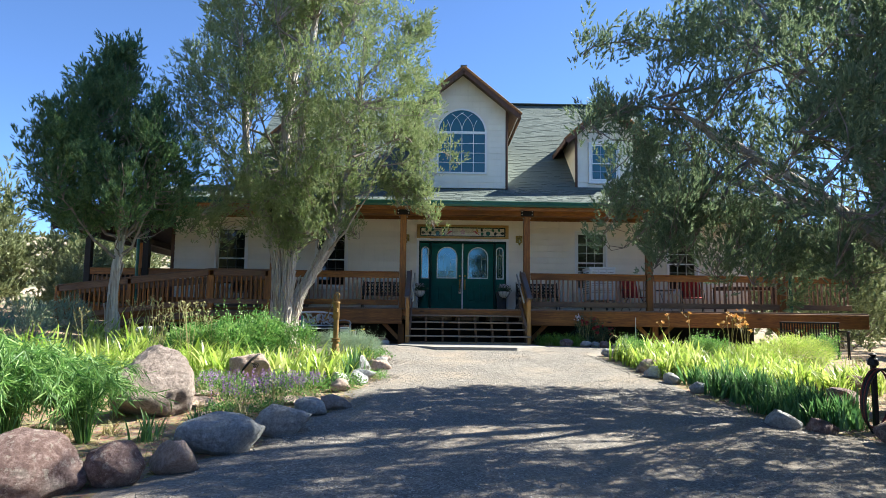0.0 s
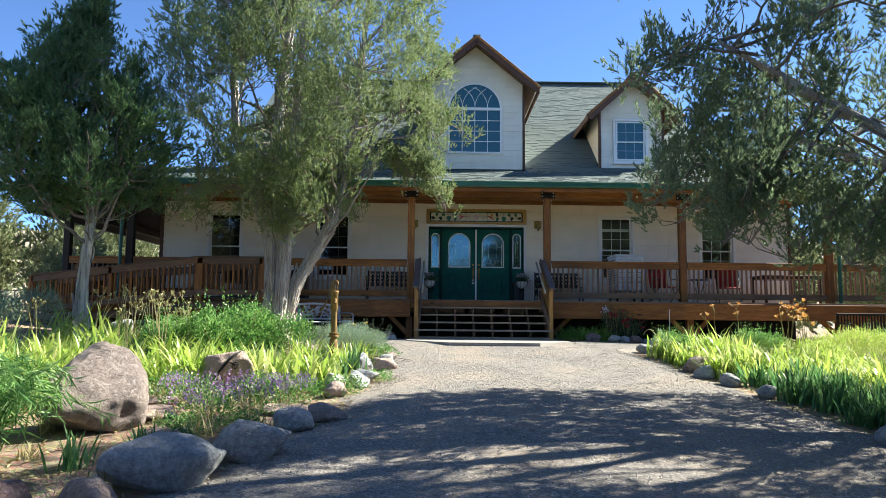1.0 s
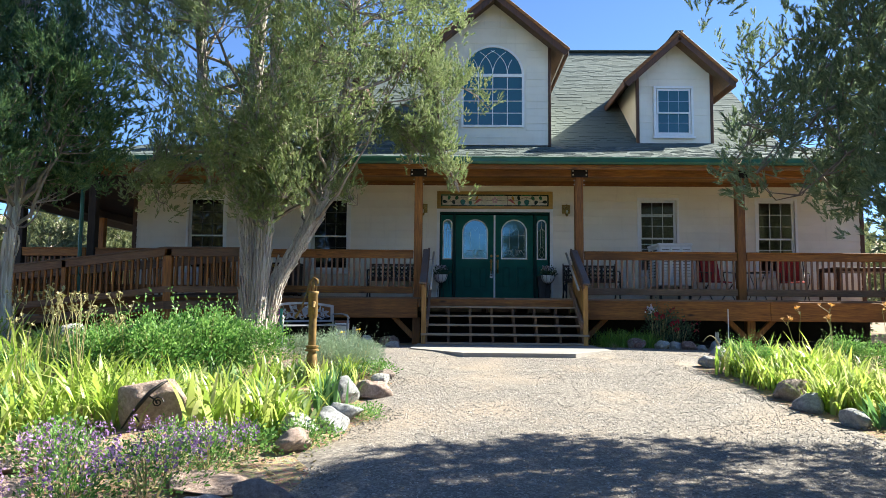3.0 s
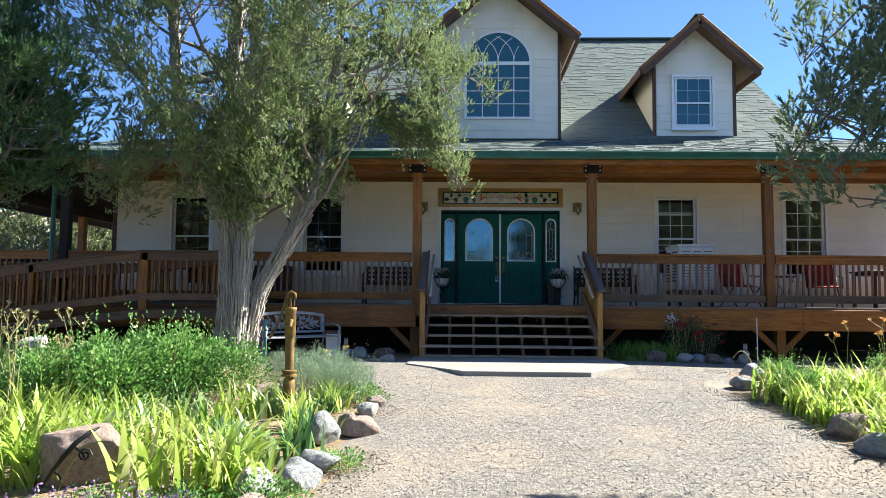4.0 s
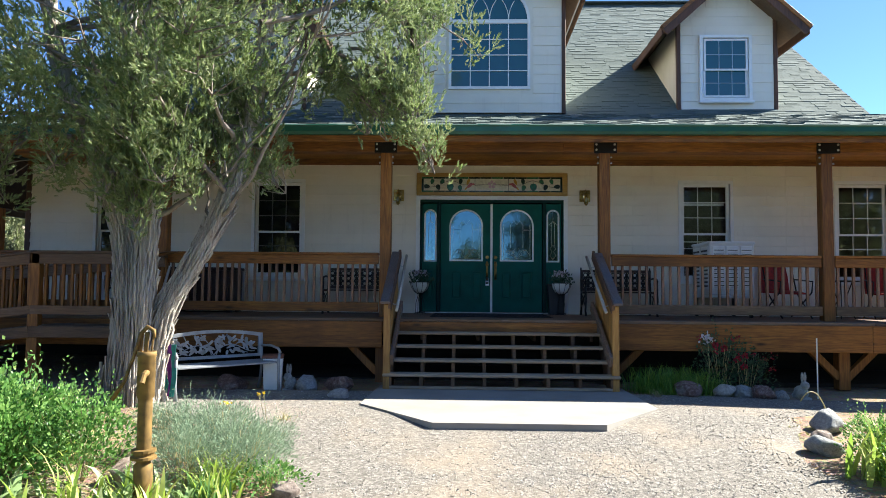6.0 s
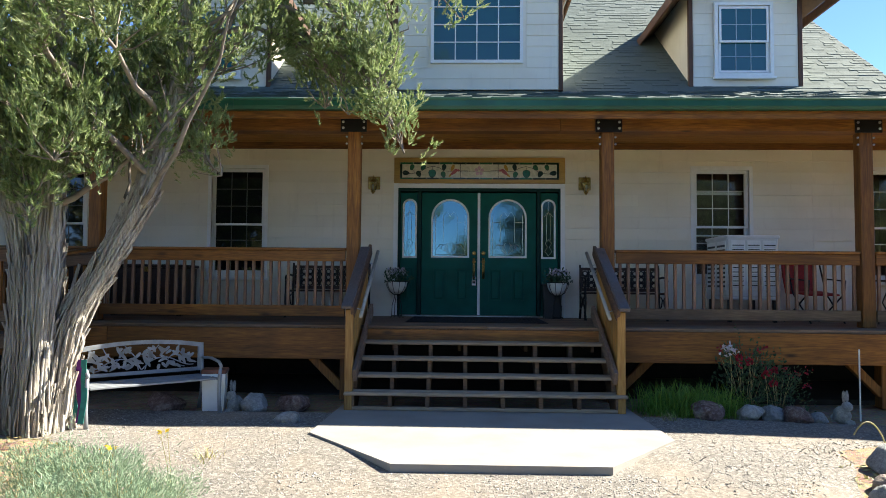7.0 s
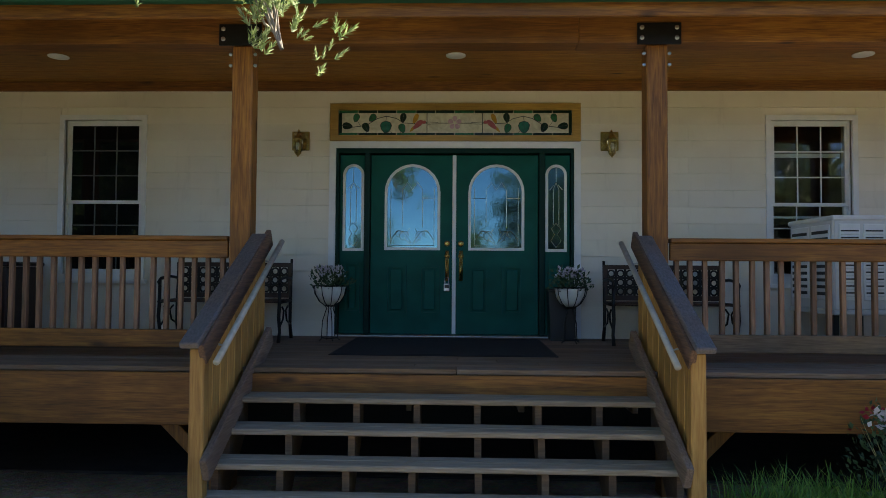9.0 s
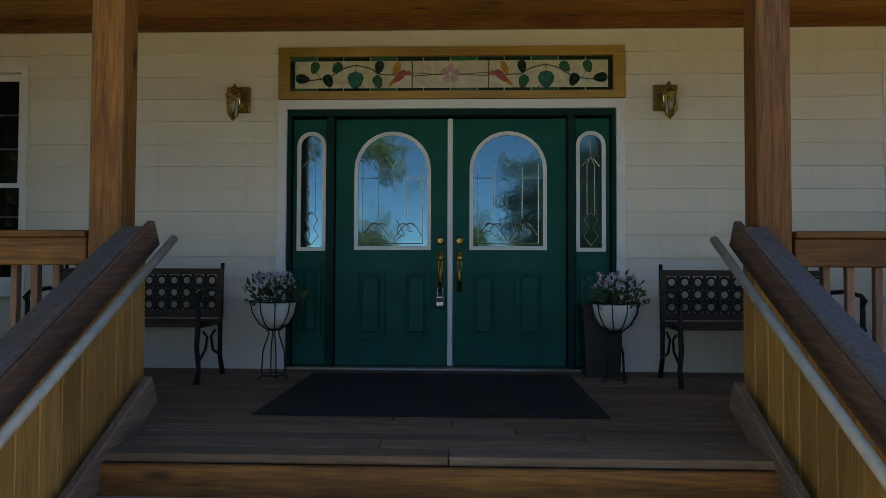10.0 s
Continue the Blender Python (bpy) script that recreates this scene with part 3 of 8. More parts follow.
for name, b in (("wall_west", (-WX, -WX + 0.2, 0.2, 12)), ("wall_east", (WX - 0.2, WX, 0.2, 12)), ("wall_back", (-WX, WX, 11.8, 12))):
    g = G().box(*b, 0, 4.4, 0)
    setting(name, g, SIDING, "cream painted outer wall")
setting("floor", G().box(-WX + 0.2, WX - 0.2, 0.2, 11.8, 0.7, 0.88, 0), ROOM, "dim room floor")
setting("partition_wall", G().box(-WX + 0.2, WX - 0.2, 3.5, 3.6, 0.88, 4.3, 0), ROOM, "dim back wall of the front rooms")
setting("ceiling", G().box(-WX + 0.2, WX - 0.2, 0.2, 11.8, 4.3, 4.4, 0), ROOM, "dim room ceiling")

# lap siding, board by board, stopped by the openings' trim
EXPO = 0.178
shared = {}
k = 0
z = 0.35
while z < 3.56:
    zt = min(z + EXPO + 0.012, 3.57)
    holes = [(a - 0.05, b + 0.05) for a, b, z0, z1 in HOLES if z0 - 0.05 < z + EXPO * 0.5 < z1 + 0.05]
    if 2.96 < z + 0.1 < 3.42:
        holes.append((-1.36, 1.36))
    for x0, x1 in cut_spans(-WX, WX, holes):
        cuts = [x0] + [c for c in (-5.3 + (k % 3) * 0.8, 2.1 + (k % 2) * 0.4, 5.2) if x0 + 0.8 < c < x1 - 0.8] + [x1]
        for p, q in zip(cuts, cuts[1:]):
            g = G()
            g.add([(p + 0.001, 0, z), (q - 0.001, 0, z), (q - 0.001, -0.027, z), (p + 0.001, -0.027, z), (p + 0.001, 0, zt), (q - 0.001, 0, zt), (q - 0.001, -0.007, zt), (p + 0.001, -0.007, zt)],
                  [(0, 1, 2, 3), (3, 2, 6, 7), (4, 7, 6, 5), (0, 3, 7, 4), (1, 5, 6, 2)])
            part("siding_board", g, SIDING, wall_front)
    z += EXPO
    k += 1
for x, sx in ((-WX, -1), (WX, 1)):
    part("corner_board", G().box(x - 0.03 if sx < 0 else x - 0.07, x + 0.07 if sx < 0 else x + 0.03, -0.028, 0.1, 0.3, 3.6), TRIM_BROWN, wall_front, "dark brown corner board")
part("ledger", G().box(-WX - 0.05, WX + 0.05, -0.06, -0.001, 3.555, 3.71), WOOD_X, wall_front, "stained timber ledger under the porch ceiling")


def window_unit(name, x0, x1, z0, z1, y, label, cols=3, rows=3, pane=PANE, inset=0.06):
    """A white double-hung window: trim, sill, two sashes with thin bars and panes."""
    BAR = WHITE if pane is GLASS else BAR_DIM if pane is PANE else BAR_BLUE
    w = tagged(new(name), label, "", "", "structure")
    t = 0.055
    part("window_frame", G().ring([(x0 - t, z0 - t), (x1 + t, z0 - t), (x1 + t, z1 + t), (x0 - t, z1 + t)], [(x0, z0), (x1, z0), (x1, z1), (x0, z1)], y - 0.035, y + 0.02), WHITE, w)
    part("window_frame", G().ring([(x0, z0), (x1, z0), (x1, z1), (x0, z1)], [(x0 + 0.02, z0 + 0.02), (x1 - 0.02, z0 + 0.02), (x1 - 0.02, z1 - 0.02), (x0 + 0.02, z1 - 0.02)], y + 0.02, y + 0.1), WHITE, w)
    part("window_sill", G().box(x0 - t - 0.03, x1 + t + 0.03, y - 0.065, y - 0.005, z0 - t - 0.045, z0 - t), WHITE, w)
    zm = z0 + (z1 - z0) * 0.47
    for za, zb, yy in ((zm - 0.02, z1 - 0.02, y + inset - 0.02), (z0 + 0.02, zm + 0.02, y + inset + 0.012)):
        s = 0.035
        o = [(x0 + 0.02, za), (x1 - 0.02, za), (x1 - 0.02, zb), (x0 + 0.02, zb)]
        i = [(x0 + 0.02 + s, za + s), (x1 - 0.02 - s, za + s), (x1 - 0.02 - s, zb - s), (x0 + 0.02 + s, zb - s)]
        sash = part("sash", G().ring(o, i, yy - 0.015, yy + 0.015), WHITE, w)
        part("pane", G().box(x0 + 0.02 + s, x1 - 0.02 - s, yy - 0.002, yy + 0.002, za + s, zb - s, 0), pane, sash)
        for c in range(1, cols):
            xc = x0 + 0.055 + (x1 - x0 - 0.11) * c / cols
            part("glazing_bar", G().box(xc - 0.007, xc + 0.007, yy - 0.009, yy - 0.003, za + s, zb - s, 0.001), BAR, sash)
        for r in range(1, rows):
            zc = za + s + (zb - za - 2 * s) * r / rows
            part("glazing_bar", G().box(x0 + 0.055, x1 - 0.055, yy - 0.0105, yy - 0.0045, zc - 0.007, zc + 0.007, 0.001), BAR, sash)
    return w


for i, (a, b) in enumerate(WINS):
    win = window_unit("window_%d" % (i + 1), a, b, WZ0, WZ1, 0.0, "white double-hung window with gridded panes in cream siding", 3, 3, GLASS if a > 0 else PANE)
    # the inner sash of the cooler's window stands raised behind the pane
    if 0 < a < 4.4:
        part("raised_sash_rail", G().box(a + 0.06, b - 0.06, 0.11, 0.13, 2.86, 2.905, 0.004), WHITE, win)
        part("raised_sash_rail", G().box(a + 0.06, b - 0.06, 0.11, 0.13, 2.2, 2.225, 0.004), WHITE, win)

# ---- front door ----
door = tagged(new("door_1"), "closed green double front door with arched leaded glass and brass handles", "", "", "structure")
fr = part("door_frame", G().ring([(-1.355, DECK), (1.355, DECK), (1.355, 3.005), (-1.355, 3.005)], [(-1.285, DECK), (1.285, DECK), (1.285, 2.935), (-1.285, 2.935)], -0.04, 0.02), WHITE, door, "white painted door casing")
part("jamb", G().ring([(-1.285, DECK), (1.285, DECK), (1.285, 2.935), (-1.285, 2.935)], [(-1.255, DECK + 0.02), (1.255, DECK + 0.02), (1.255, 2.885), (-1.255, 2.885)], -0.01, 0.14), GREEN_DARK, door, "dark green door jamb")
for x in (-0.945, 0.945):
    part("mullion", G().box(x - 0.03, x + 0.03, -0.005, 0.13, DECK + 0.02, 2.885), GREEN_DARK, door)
part("threshold", G().box(-1.27, 1.27, -0.07, 0.12, DECK, DECK + 0.022), STEEL, door, "worn metal threshold")


def arch(xc, w, z0, z1, n=12, grow=0.0):
    """An outline with a round head: half circle or flattened arc."""
    r = w / 2
    h = min(r, (z1 - z0) * 0.45)
    pts = [(xc - r - grow, z0 - grow), (xc + r + grow, z0 - grow)]
    for i in range(n + 1):
        a = math.pi * i / n
        pts.append((xc + (r + grow) * math.cos(a), z1 - h + (h + grow) * math.sin(a)))
    return pts


def panelled(name, x0, x1, z0, z1, xc, gw, gz0, gz1, label, panels):
    """A leaf with an arched light above and raised panels below."""
    leaf = part(name, G().box(x0, x1, 0.05, 0.095, z0, z1, 0.004), GREEN_DOOR, door, label)
    o, i = arch(xc, gw, gz0, gz1, 14, 0.028), arch(xc, gw, gz0, gz1, 14, -0.002)
    part("light_frame", G().ring(o, i, 0.032, 0.06), WHITE, leaf, "white arched moulding round the glass")
    part("glass", G().slab(arch(xc, gw, gz0, gz1), 0.042, 0.0475), DOOR_GLASS, leaf, "bevelled leaded glass with cyan put into its sky reflection")
    lead = G()
    zc = gz0 + (gz1 - gz0) * 0.12
    if gw > 0.3:
        for sx in (-1, 1):
            lead.tube([(xc + sx * gw * 0.43, 0.04, gz0 + 0.02), (xc + sx * gw * 0.43, 0.04, gz1 - gw * 0.42)], 0.0035, 5)
            lead.tube([(xc + sx * gw * 0.2, 0.04, gz0 + 0.22), (xc + sx * gw * 0.2, 0.04, gz1 - 0.25), (xc + sx * gw * 0.1, 0.04, gz1 - 0.17), (xc, 0.04, gz1 - 0.25)], 0.003, 5)
            pts = []
            for j in range(15):
                a = j / 14
                pts.append((xc + sx * gw * (0.02 + 0.4 * a), 0.039, gz0 + 0.05 + 0.16 * math.sin(a * 2.6) - 0.05 * a))
            lead.tube(pts, 0.004, 5)
            for r, dx, dz in ((0.05, 0.16, 0.13), (0.035, 0.27, 0.15)):
                lead.tube([(xc + sx * gw * dx + r * math.cos(a * 0.5), 0.0385, gz0 + dz + r * math.sin(a * 0.5)) for a in range(11)], 0.0035, 5)
            lead.tube([(xc, 0.0385, gz0 + 0.02), (xc + sx * 0.09, 0.0385, gz0 + 0.1), (xc + sx * 0.03, 0.0385, gz0 + 0.21)], 0.0035, 5)
        lead.tube([(xc - gw * 0.43, 0.04, gz0 + 0.022), (xc + gw * 0.43, 0.04, gz0 + 0.022)], 0.0035, 5)
        lead.tube([(xc - gw * 0.47, 0.04, gz1 - gw * 0.62), (xc - gw * 0.2, 0.04, gz1 - gw * 0.62)], 0.003, 5)
        lead.tube([(xc + gw * 0.47, 0.04, gz1 - gw * 0.62), (xc + gw * 0.2, 0.04, gz1 - gw * 0.62)], 0.003, 5)
    else:
        for sx in (-1, 1):
            lead.tube([(xc + sx * 0.03, 0.04, gz0 + 0.26), (xc + sx * 0.03, 0.04, gz1 - 0.24), (xc, 0.04, gz1 - 0.17)], 0.0035, 5)
            lead.tube([(xc, 0.04, gz0 + 0.02), (xc + sx * 0.055, 0.04, gz0 + 0.09), (xc + sx * 0.015, 0.04, gz0 + 0.16), (xc + sx * 0.05, 0.04, gz0 + 0.22), (xc, 0.04, gz0 + 0.28)], 0.004, 5)
            lead.tube([(xc + sx * 0.02, 0.04, gz1 - 0.19), (xc + sx * 0.07, 0.04, gz1 - 0.25)], 0.0035, 5)
        lead.tube([(xc, 0.04, gz1 - 0.16), (xc, 0.04, gz1 - 0.01)], 0.0035, 5)
    part("leading", lead, CAME, leaf, "bright metal came pattern")
    for a, b, c, d in panels:
        part("panel", G().ring([(a, c), (b, c), (b, d), (a, d)], [(a + 0.022, c + 0.022), (b - 0.022, c + 0.022), (b - 0.022, d - 0.022), (a + 0.022, d - 0.022)], 0.022, 0.051), GREEN_DOOR, leaf)
        part("panel", G().box(a + 0.046, b - 0.046, 0.026, 0.052, c + 0.046, d - 0.046, 0.012), GREEN_DOOR, leaf)
    return leaf


ZB = DECK + 0.025
L = panelled("door_leaf", -0.91, -0.012, ZB, 2.87, -0.455, 0.55, 1.86, 2.74, "green panelled door leaf", [(-0.738, -0.514, 1.14, 1.667), (-0.371, -0.155, 1.14, 1.667)])
R = panelled("door_leaf", 0.012, 0.91, ZB, 2.87, 0.455, 0.55, 1.86, 2.74, "green panelled door leaf", [(0.155, 0.371, 1.14, 1.667), (0.514, 0.738, 1.14, 1.667)])
part("astragal", G().box(-0.021, 0.021, 0.03, 0.06, ZB, 2.87), WHITE, door, "pale strip between the leaves")
panelled("sidelight", -1.25, -0.98, ZB, 2.87, -1.1, 0.175, 1.85, 2.74, "narrow green sidelight with leaded glass", [(-1.19, -1.02, 1.15, 1.7)])
panelled("sidelight", 0.98, 1.25, ZB, 2.87, 1.1, 0.175, 1.85, 2.74, "narrow green sidelight with leaded glass", [(1.02, 1.19, 1.15, 1.7)])
for leaf, x in ((L, -0.075), (R, 0.075)):
    part("deadbolt", G().lathe([(0.032, 0), (0.032, 0.012), (0.02, 0.022), (0.001, 0.024)], 16, pose(x, 0.05, 1.905, 90)), BRASS, leaf, "brass deadbolt")
    h = G()
    h.lathe([(0.03, 0), (0.03, 0.01), (0.02, 0.02), (0.001, 0.022)], 14, pose(x, 0.05, 1.77, 90))
    h.box(x - 0.02, x + 0.02, 0.036, 0.05, 1.5, 1.83, 0.008)
    h.tube([(x, 0.04, 1.74), (x, -0.005, 1.7), (x, -0.012, 1.62), (x, 0.002, 1.55), (x, 0.04, 1.52)], [0.007, 0.01, 0.012, 0.01, 0.007], 8)
    part("handle", h, BRASS, leaf, "aged brass grip handle", True)
lb = thing("lock_box", "small steel key lock box hung on the door handle", "lock box")
part("shackle", G().tube([(-0.095, 0.0, 1.47), (-0.095, 0.0, 1.53), (-0.075, 0.0, 1.55), (-0.055, 0.0, 1.53), (-0.055, 0.0, 1.47)], 0.005, 6), STEEL, lb)
part("body", G().box(-0.108, -0.042, -0.02, 0.02, 1.39, 1.475, 0.008), STEEL, lb)
part("dial", G().box(-0.098, -0.052, -0.024, -0.019, 1.425, 1.46, 0.003), BLACK, lb)

# stained-glass transom in an oak frame
tr = tagged(new("transom_window"), "stained-glass transom with vines and birds in an oak frame", "", "", "structure")
part("frame", G().ring([(-1.35, 3.01), (1.35, 3.01), (1.35, 3.415), (-1.35, 3.415)], [(-1.26, 3.07), (1.26, 3.07), (1.26, 3.345), (-1.26, 3.345)], -0.055, 0.0), GOLD_X, tr, "honey oak frame")
part("glass", G().box(-1.27, 1.27, -0.018, -0.01, 3.06, 3.355, 0), OPAL, tr, "cream opal glass")
b = G()
for i in range(12):
    x0 = -1.26 + i * 0.21
    for z0, z1 in ((3.07, 3.1), (3.315, 3.345)):
        part("border_glass", G().box(x0 + 0.003, x0 + 0.207, -0.024, -0.018, z0, z1, 0.002), GLASS_GREEN if (i * 7 + int(z0 * 10)) % 3 == 0 else GLASS_DARK, tr)
for x in (-1.26, 1.225):
    part("border_glass", G().box(x, x + 0.035, -0.024, -0.018, 3.1, 3.315, 0.002), GLASS_DARK, tr)


def leaf_shape(xc, zc, ang, ln, wd):
    pts = []
    for i in range(10):
        a = 2 * math.pi * i / 10
        u, w = math.cos(a) * ln / 2, math.sin(a) * wd / 2 * (1 + 0.3 * math.cos(a))
        pts.append((xc + u * math.cos(ang) - w * math.sin(ang), zc + u * math.sin(ang) + w * math.cos(ang)))
    return pts


vine = G()
for s in (-1, 1):
    vine.tube([(s * x, -0.022, z) for x, z in ((1.12, 3.161), (1.02, 3.172), (0.93, 3.2), (0.84, 3.256), (0.74, 3.283), (0.63, 3.256), (0.55, 3.208), (0.43, 3.203))], 0.004, 5)
    for x0, z0, x1, z1 in ((1.02, 3.172, 1.06, 3.235), (0.74, 3.283, 0.75, 3.21), (0.96, 3.19, 0.96, 3.1), (0.72, 3.13, 0.68, 3.1), (0.57, 3.2, 0.57, 3.24), (0.58, 3.13, 0.59, 3.1)):
        vine.tube([(s * x0, -0.022, z0), (s * x1, -0.022, z1)], 0.003, 4)
    vine.tube([(s * 0.3, -0.022, 3.1), (s * 0.3, -0.022, 3.315)], 0.004, 5)
    for dz in (-0.012, 0.012):
        vine.tube([(s * 0.32, -0.022, 3.21), (s * 0.29, -0.022, 3.207 + dz), (s * 0.18, -0.022, 3.207 + dz * 0.6)], 0.003, 4)
    vine.tube([(s * 0.05, -0.022, 3.207), (s * 0.18, -0.022, 3.207)], 0.004, 5)
    for x, z, a, ln, wd, mt in ((1.165, 3.176, 0.12, 0.105, 0.068, GLASS_DARK), (1.07, 3.264, 1.9, 0.092, 0.062, GLASS_GREEN), (0.962, 3.16, 1.15, 0.1, 0.07, GLASS_DARK), (0.893, 3.264, 2.3, 0.092, 0.064, GLASS_GREEN),
                            (0.747, 3.163, 1.6, 0.125, 0.11, GLASS_TEAL), (0.56, 3.264, 1.75, 0.1, 0.062, GLASS_DARK), (0.57, 3.15, 1.25, 0.098, 0.068, GLASS_GREEN)):
        an = a if s > 0 else math.pi - a
        part("leaf_lead", G().slab(leaf_shape(s * x, z, an, ln * 1.1, wd * 1.13), -0.022, -0.017), LEAD, tr)
        part("leaf_glass", G().slab(leaf_shape(s * x, z, an, ln, wd), -0.026, -0.0215), mt, tr)
        vine.tube([(s * x - math.cos(an) * ln * 0.45, -0.026, z - math.sin(an) * ln * 0.45), (s * x + math.cos(an) * ln * 0.45, -0.026, z + math.sin(an) * ln * 0.45)], 0.0025, 4)
    part("bird_wing", G().slab(leaf_shape(s * 0.425, 3.255, 1.15 if s < 0 else math.pi - 1.15, 0.12, 0.05), -0.026, -0.019), GLASS_AMBER, tr, "amber glass wing")
    part("bird_body", G().slab(leaf_shape(s * 0.4, 3.19, 0.75 if s < 0 else math.pi - 0.75, 0.14, 0.055), -0.027, -0.019), GLASS_ROSE, tr, "rose glass bird")
    part("bird_tail", G().slab(leaf_shape(s * 0.455, 3.145, 0.8 if s < 0 else math.pi - 0.8, 0.09, 0.03), -0.0265, -0.019), GLASS_AMBER, tr, "amber glass tail")
    part("bird_head", G().slab(leaf_shape(s * 0.335, 3.216, 0.2 if s < 0 else math.pi - 0.2, 0.05, 0.034), -0.0275, -0.019), GLASS_ROSE, tr)
for i in range(5):
    a = math.pi * 2 * i / 5 + 0.3
    part("petal_glass", G().slab(leaf_shape(0.045 * math.cos(a), 3.21 + 0.045 * math.sin(a), a, 0.06, 0.05), -0.026, -0.019), GLASS_PINK, tr)
part("leading", vine, LEAD, tr)

# ---- porch ----
porch = tagged(new("porch"), "covered timber porch with plank floor along the house front", "", "", "structure")
PX0, PX1, PY = -10.1, 10.4, -2.5
for i in range(18):
    y0 = -0.02 - (i + 1) * 0.1378
    for x0, x1 in ((PX0, -5.0), (-5.0, 0.2), (0.2, 5.4), (5.4, PX1)):
        sh = (i % 4) * 0.31 - 0.45
        a_, b_ = (x0 if x0 == PX0 else x0 + sh), (x1 if x1 == PX1 else x1 + sh)
        part("deck_plank", G().box(a_ + 0.002, b_ - 0.002, y0 + 0.003, y0 + 0.1355, DECK - 0.038, DECK, 0.004), DECK_X, porch)
for x0, x1 in ((PX0, -4.6), (-4.6, -1.64), (1.64, 5.2), (5.2, PX1)):
    part("rim_joist", G().box(x0 + 0.002, x1 - 0.002, PY - 0.04, PY, 0.49, 0.862), WOOD_X, porch)
part("rim_joist", G().box(-1.636, 1.636, PY - 0.035, PY, 0.7, 0.862), WOOD_X, porch)
for i in range(26):
    x = PX0 + 0.2 + i * 0.8
    part("joist", G().box(x, x + 0.045, PY + 0.01, -0.05, 0.6, 0.86), RAMP_X, porch)
part("skirt", G().box(-WX, WX, -0.16, -0.05, 0.0, 0.6), CRAWL, porch, "concrete foundation under the porch, shade put into its near-black colour")
# added ground sheet that carries the deck's shade in its colour
setting("soil_under_porch", G().box(-WX, WX, -2.0, -0.17, -0.1, 0.0), SHADE_SOIL, "ground sheet under the porch deck, shade put into its colour")
POSTS = (-8.45, -5.1, -1.677, 1.62, 4.9, 8.45)
for x in POSTS:
    foot = part("pier", G().box(x - 0.08, x + 0.08, -2.36, -2.2, -0.05, 0.5), WOOD_Z, porch)
    for s in (-1, 1):
        if x + s * 0.5 < -1.8 or x + s * 0.5 > 1.7:
            part("knee_brace", G().beam((x + s * 0.06, -2.3, 0.12), (x + s * 0.46, -2.3, 0.52), 0.09, 0.1), WOOD_Z, porch)
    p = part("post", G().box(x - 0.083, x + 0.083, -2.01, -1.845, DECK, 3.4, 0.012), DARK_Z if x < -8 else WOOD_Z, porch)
    if x > -9:
        b = part("bracket", G().box(x - 0.17, x + 0.17, -2.075, -2.055, 3.38, 3.55, 0.003), IRON, porch, "black bolted steel post bracket")
        for dx in (-0.135, 0.135):
            for zz in (3.43, 3.51):
                part("bolt", G().lathe([(0.018, 0), (0.018, 0.008), (0.01, 0.012)], 8, pose(x + dx, -2.073, zz, 90)), STEEL, b)
        for dx in (-0.1, 0.1):
            for zz in (3.24, 3.33):
                part("bolt", G().lathe([(0.014, 0), (0.014, 0.014), (0.006, 0.016)], 8, pose(x + dx, -1.99, zz, 90)), STEEL, p)
part("header_beam", G().box(-8.9, 1.0, -2.055, -1.845, 3.4, 3.66), WOOD_X, porch)
part("header_beam", G().box(1.002, 9.0, -2.055, -1.845, 3.4, 3.66), WOOD_X, porch)
part("fascia", G().box(-9.0, 9.0, -2.43, -2.39, 3.47, 3.69), WOOD_X, porch)
# plank ceiling, one mesh
g = G()
for i in range(14):
    y0 = -1.85 + i * 0.128
    g.box(-8.6, 8.6, y0, y0 + 0.125, 3.655, 3.68, 0.004)
for i in range(3):
    g.box(-8.9, 8.9, -2.39 + i * 0.113, -2.39 + i * 0.113 + 0.11, 3.6, 3.62, 0.003)
tagged(new("ceiling_porch", g.mesh("ceiling_porch", CEILING_X)), "stained plank porch ceiling", "", "", "structure")
for x in (-7.6, -3.82, 0.02, 3.82, 7.6):
    cl = thing("recessed_light", "round white recessed light, switched off, in the plank ceiling", "ceiling light", pose(x, -0.95, 3.655), "porch ceiling lights")
    part("trim_ring", G().lathe([(0.07, 0), (0.095, -0.002), (0.095, -0.01), (0.07, -0.012)], 20), WHITE, cl, "", True)
    part("lens", G().lathe([(0.001, -0.006), (0.07, -0.006), (0.07, 0.0)], 20), LAMP_LENS, cl)


def railing(x0, x1, y, top, low, name="railing", label="", m=None, n_gap=0.115):
    """A straight run of porch rail: top rails, foot rail and square balusters."""
    r = thing(name, label or "stained timber porch railing with square balusters", "railing", None, "porch railings")
    part("cap", G().box(x0, x1, y - 0.08, y + 0.07, top - 0.035, top), WOOD_X, r)
    part("top_rail", G().box(x0, x1, y - 0.062, y - 0.022, top - 0.175, top - 0.036), WOOD_X, r)
    part("foot_rail", G().box(x0, x1, y - 0.066, y - 0.022, low, low + 0.14), RAIL_WORN if x0 > 0 else WOOD_X, r)
    cnt = int((x1 - x0) / n_gap)
    me = G().box(-0.018, 0.018, -0.02, 0.018, low + 0.02, top - 0.04, 0.003).mesh("baluster", BALUSTER_Z)
    for i in range(cnt):
        ob = part("baluster", me, None, r)
        ob.location = (x0 + (i + 0.5) * (x1 - x0) / cnt + random.uniform(-0.004, 0.004), y, 0)
        ob.rotation_euler = (0, random.uniform(-0.006, 0.006), random.uniform(-0.1, 0.1))
    return r


TOP, LOW = 1.87, 0.98
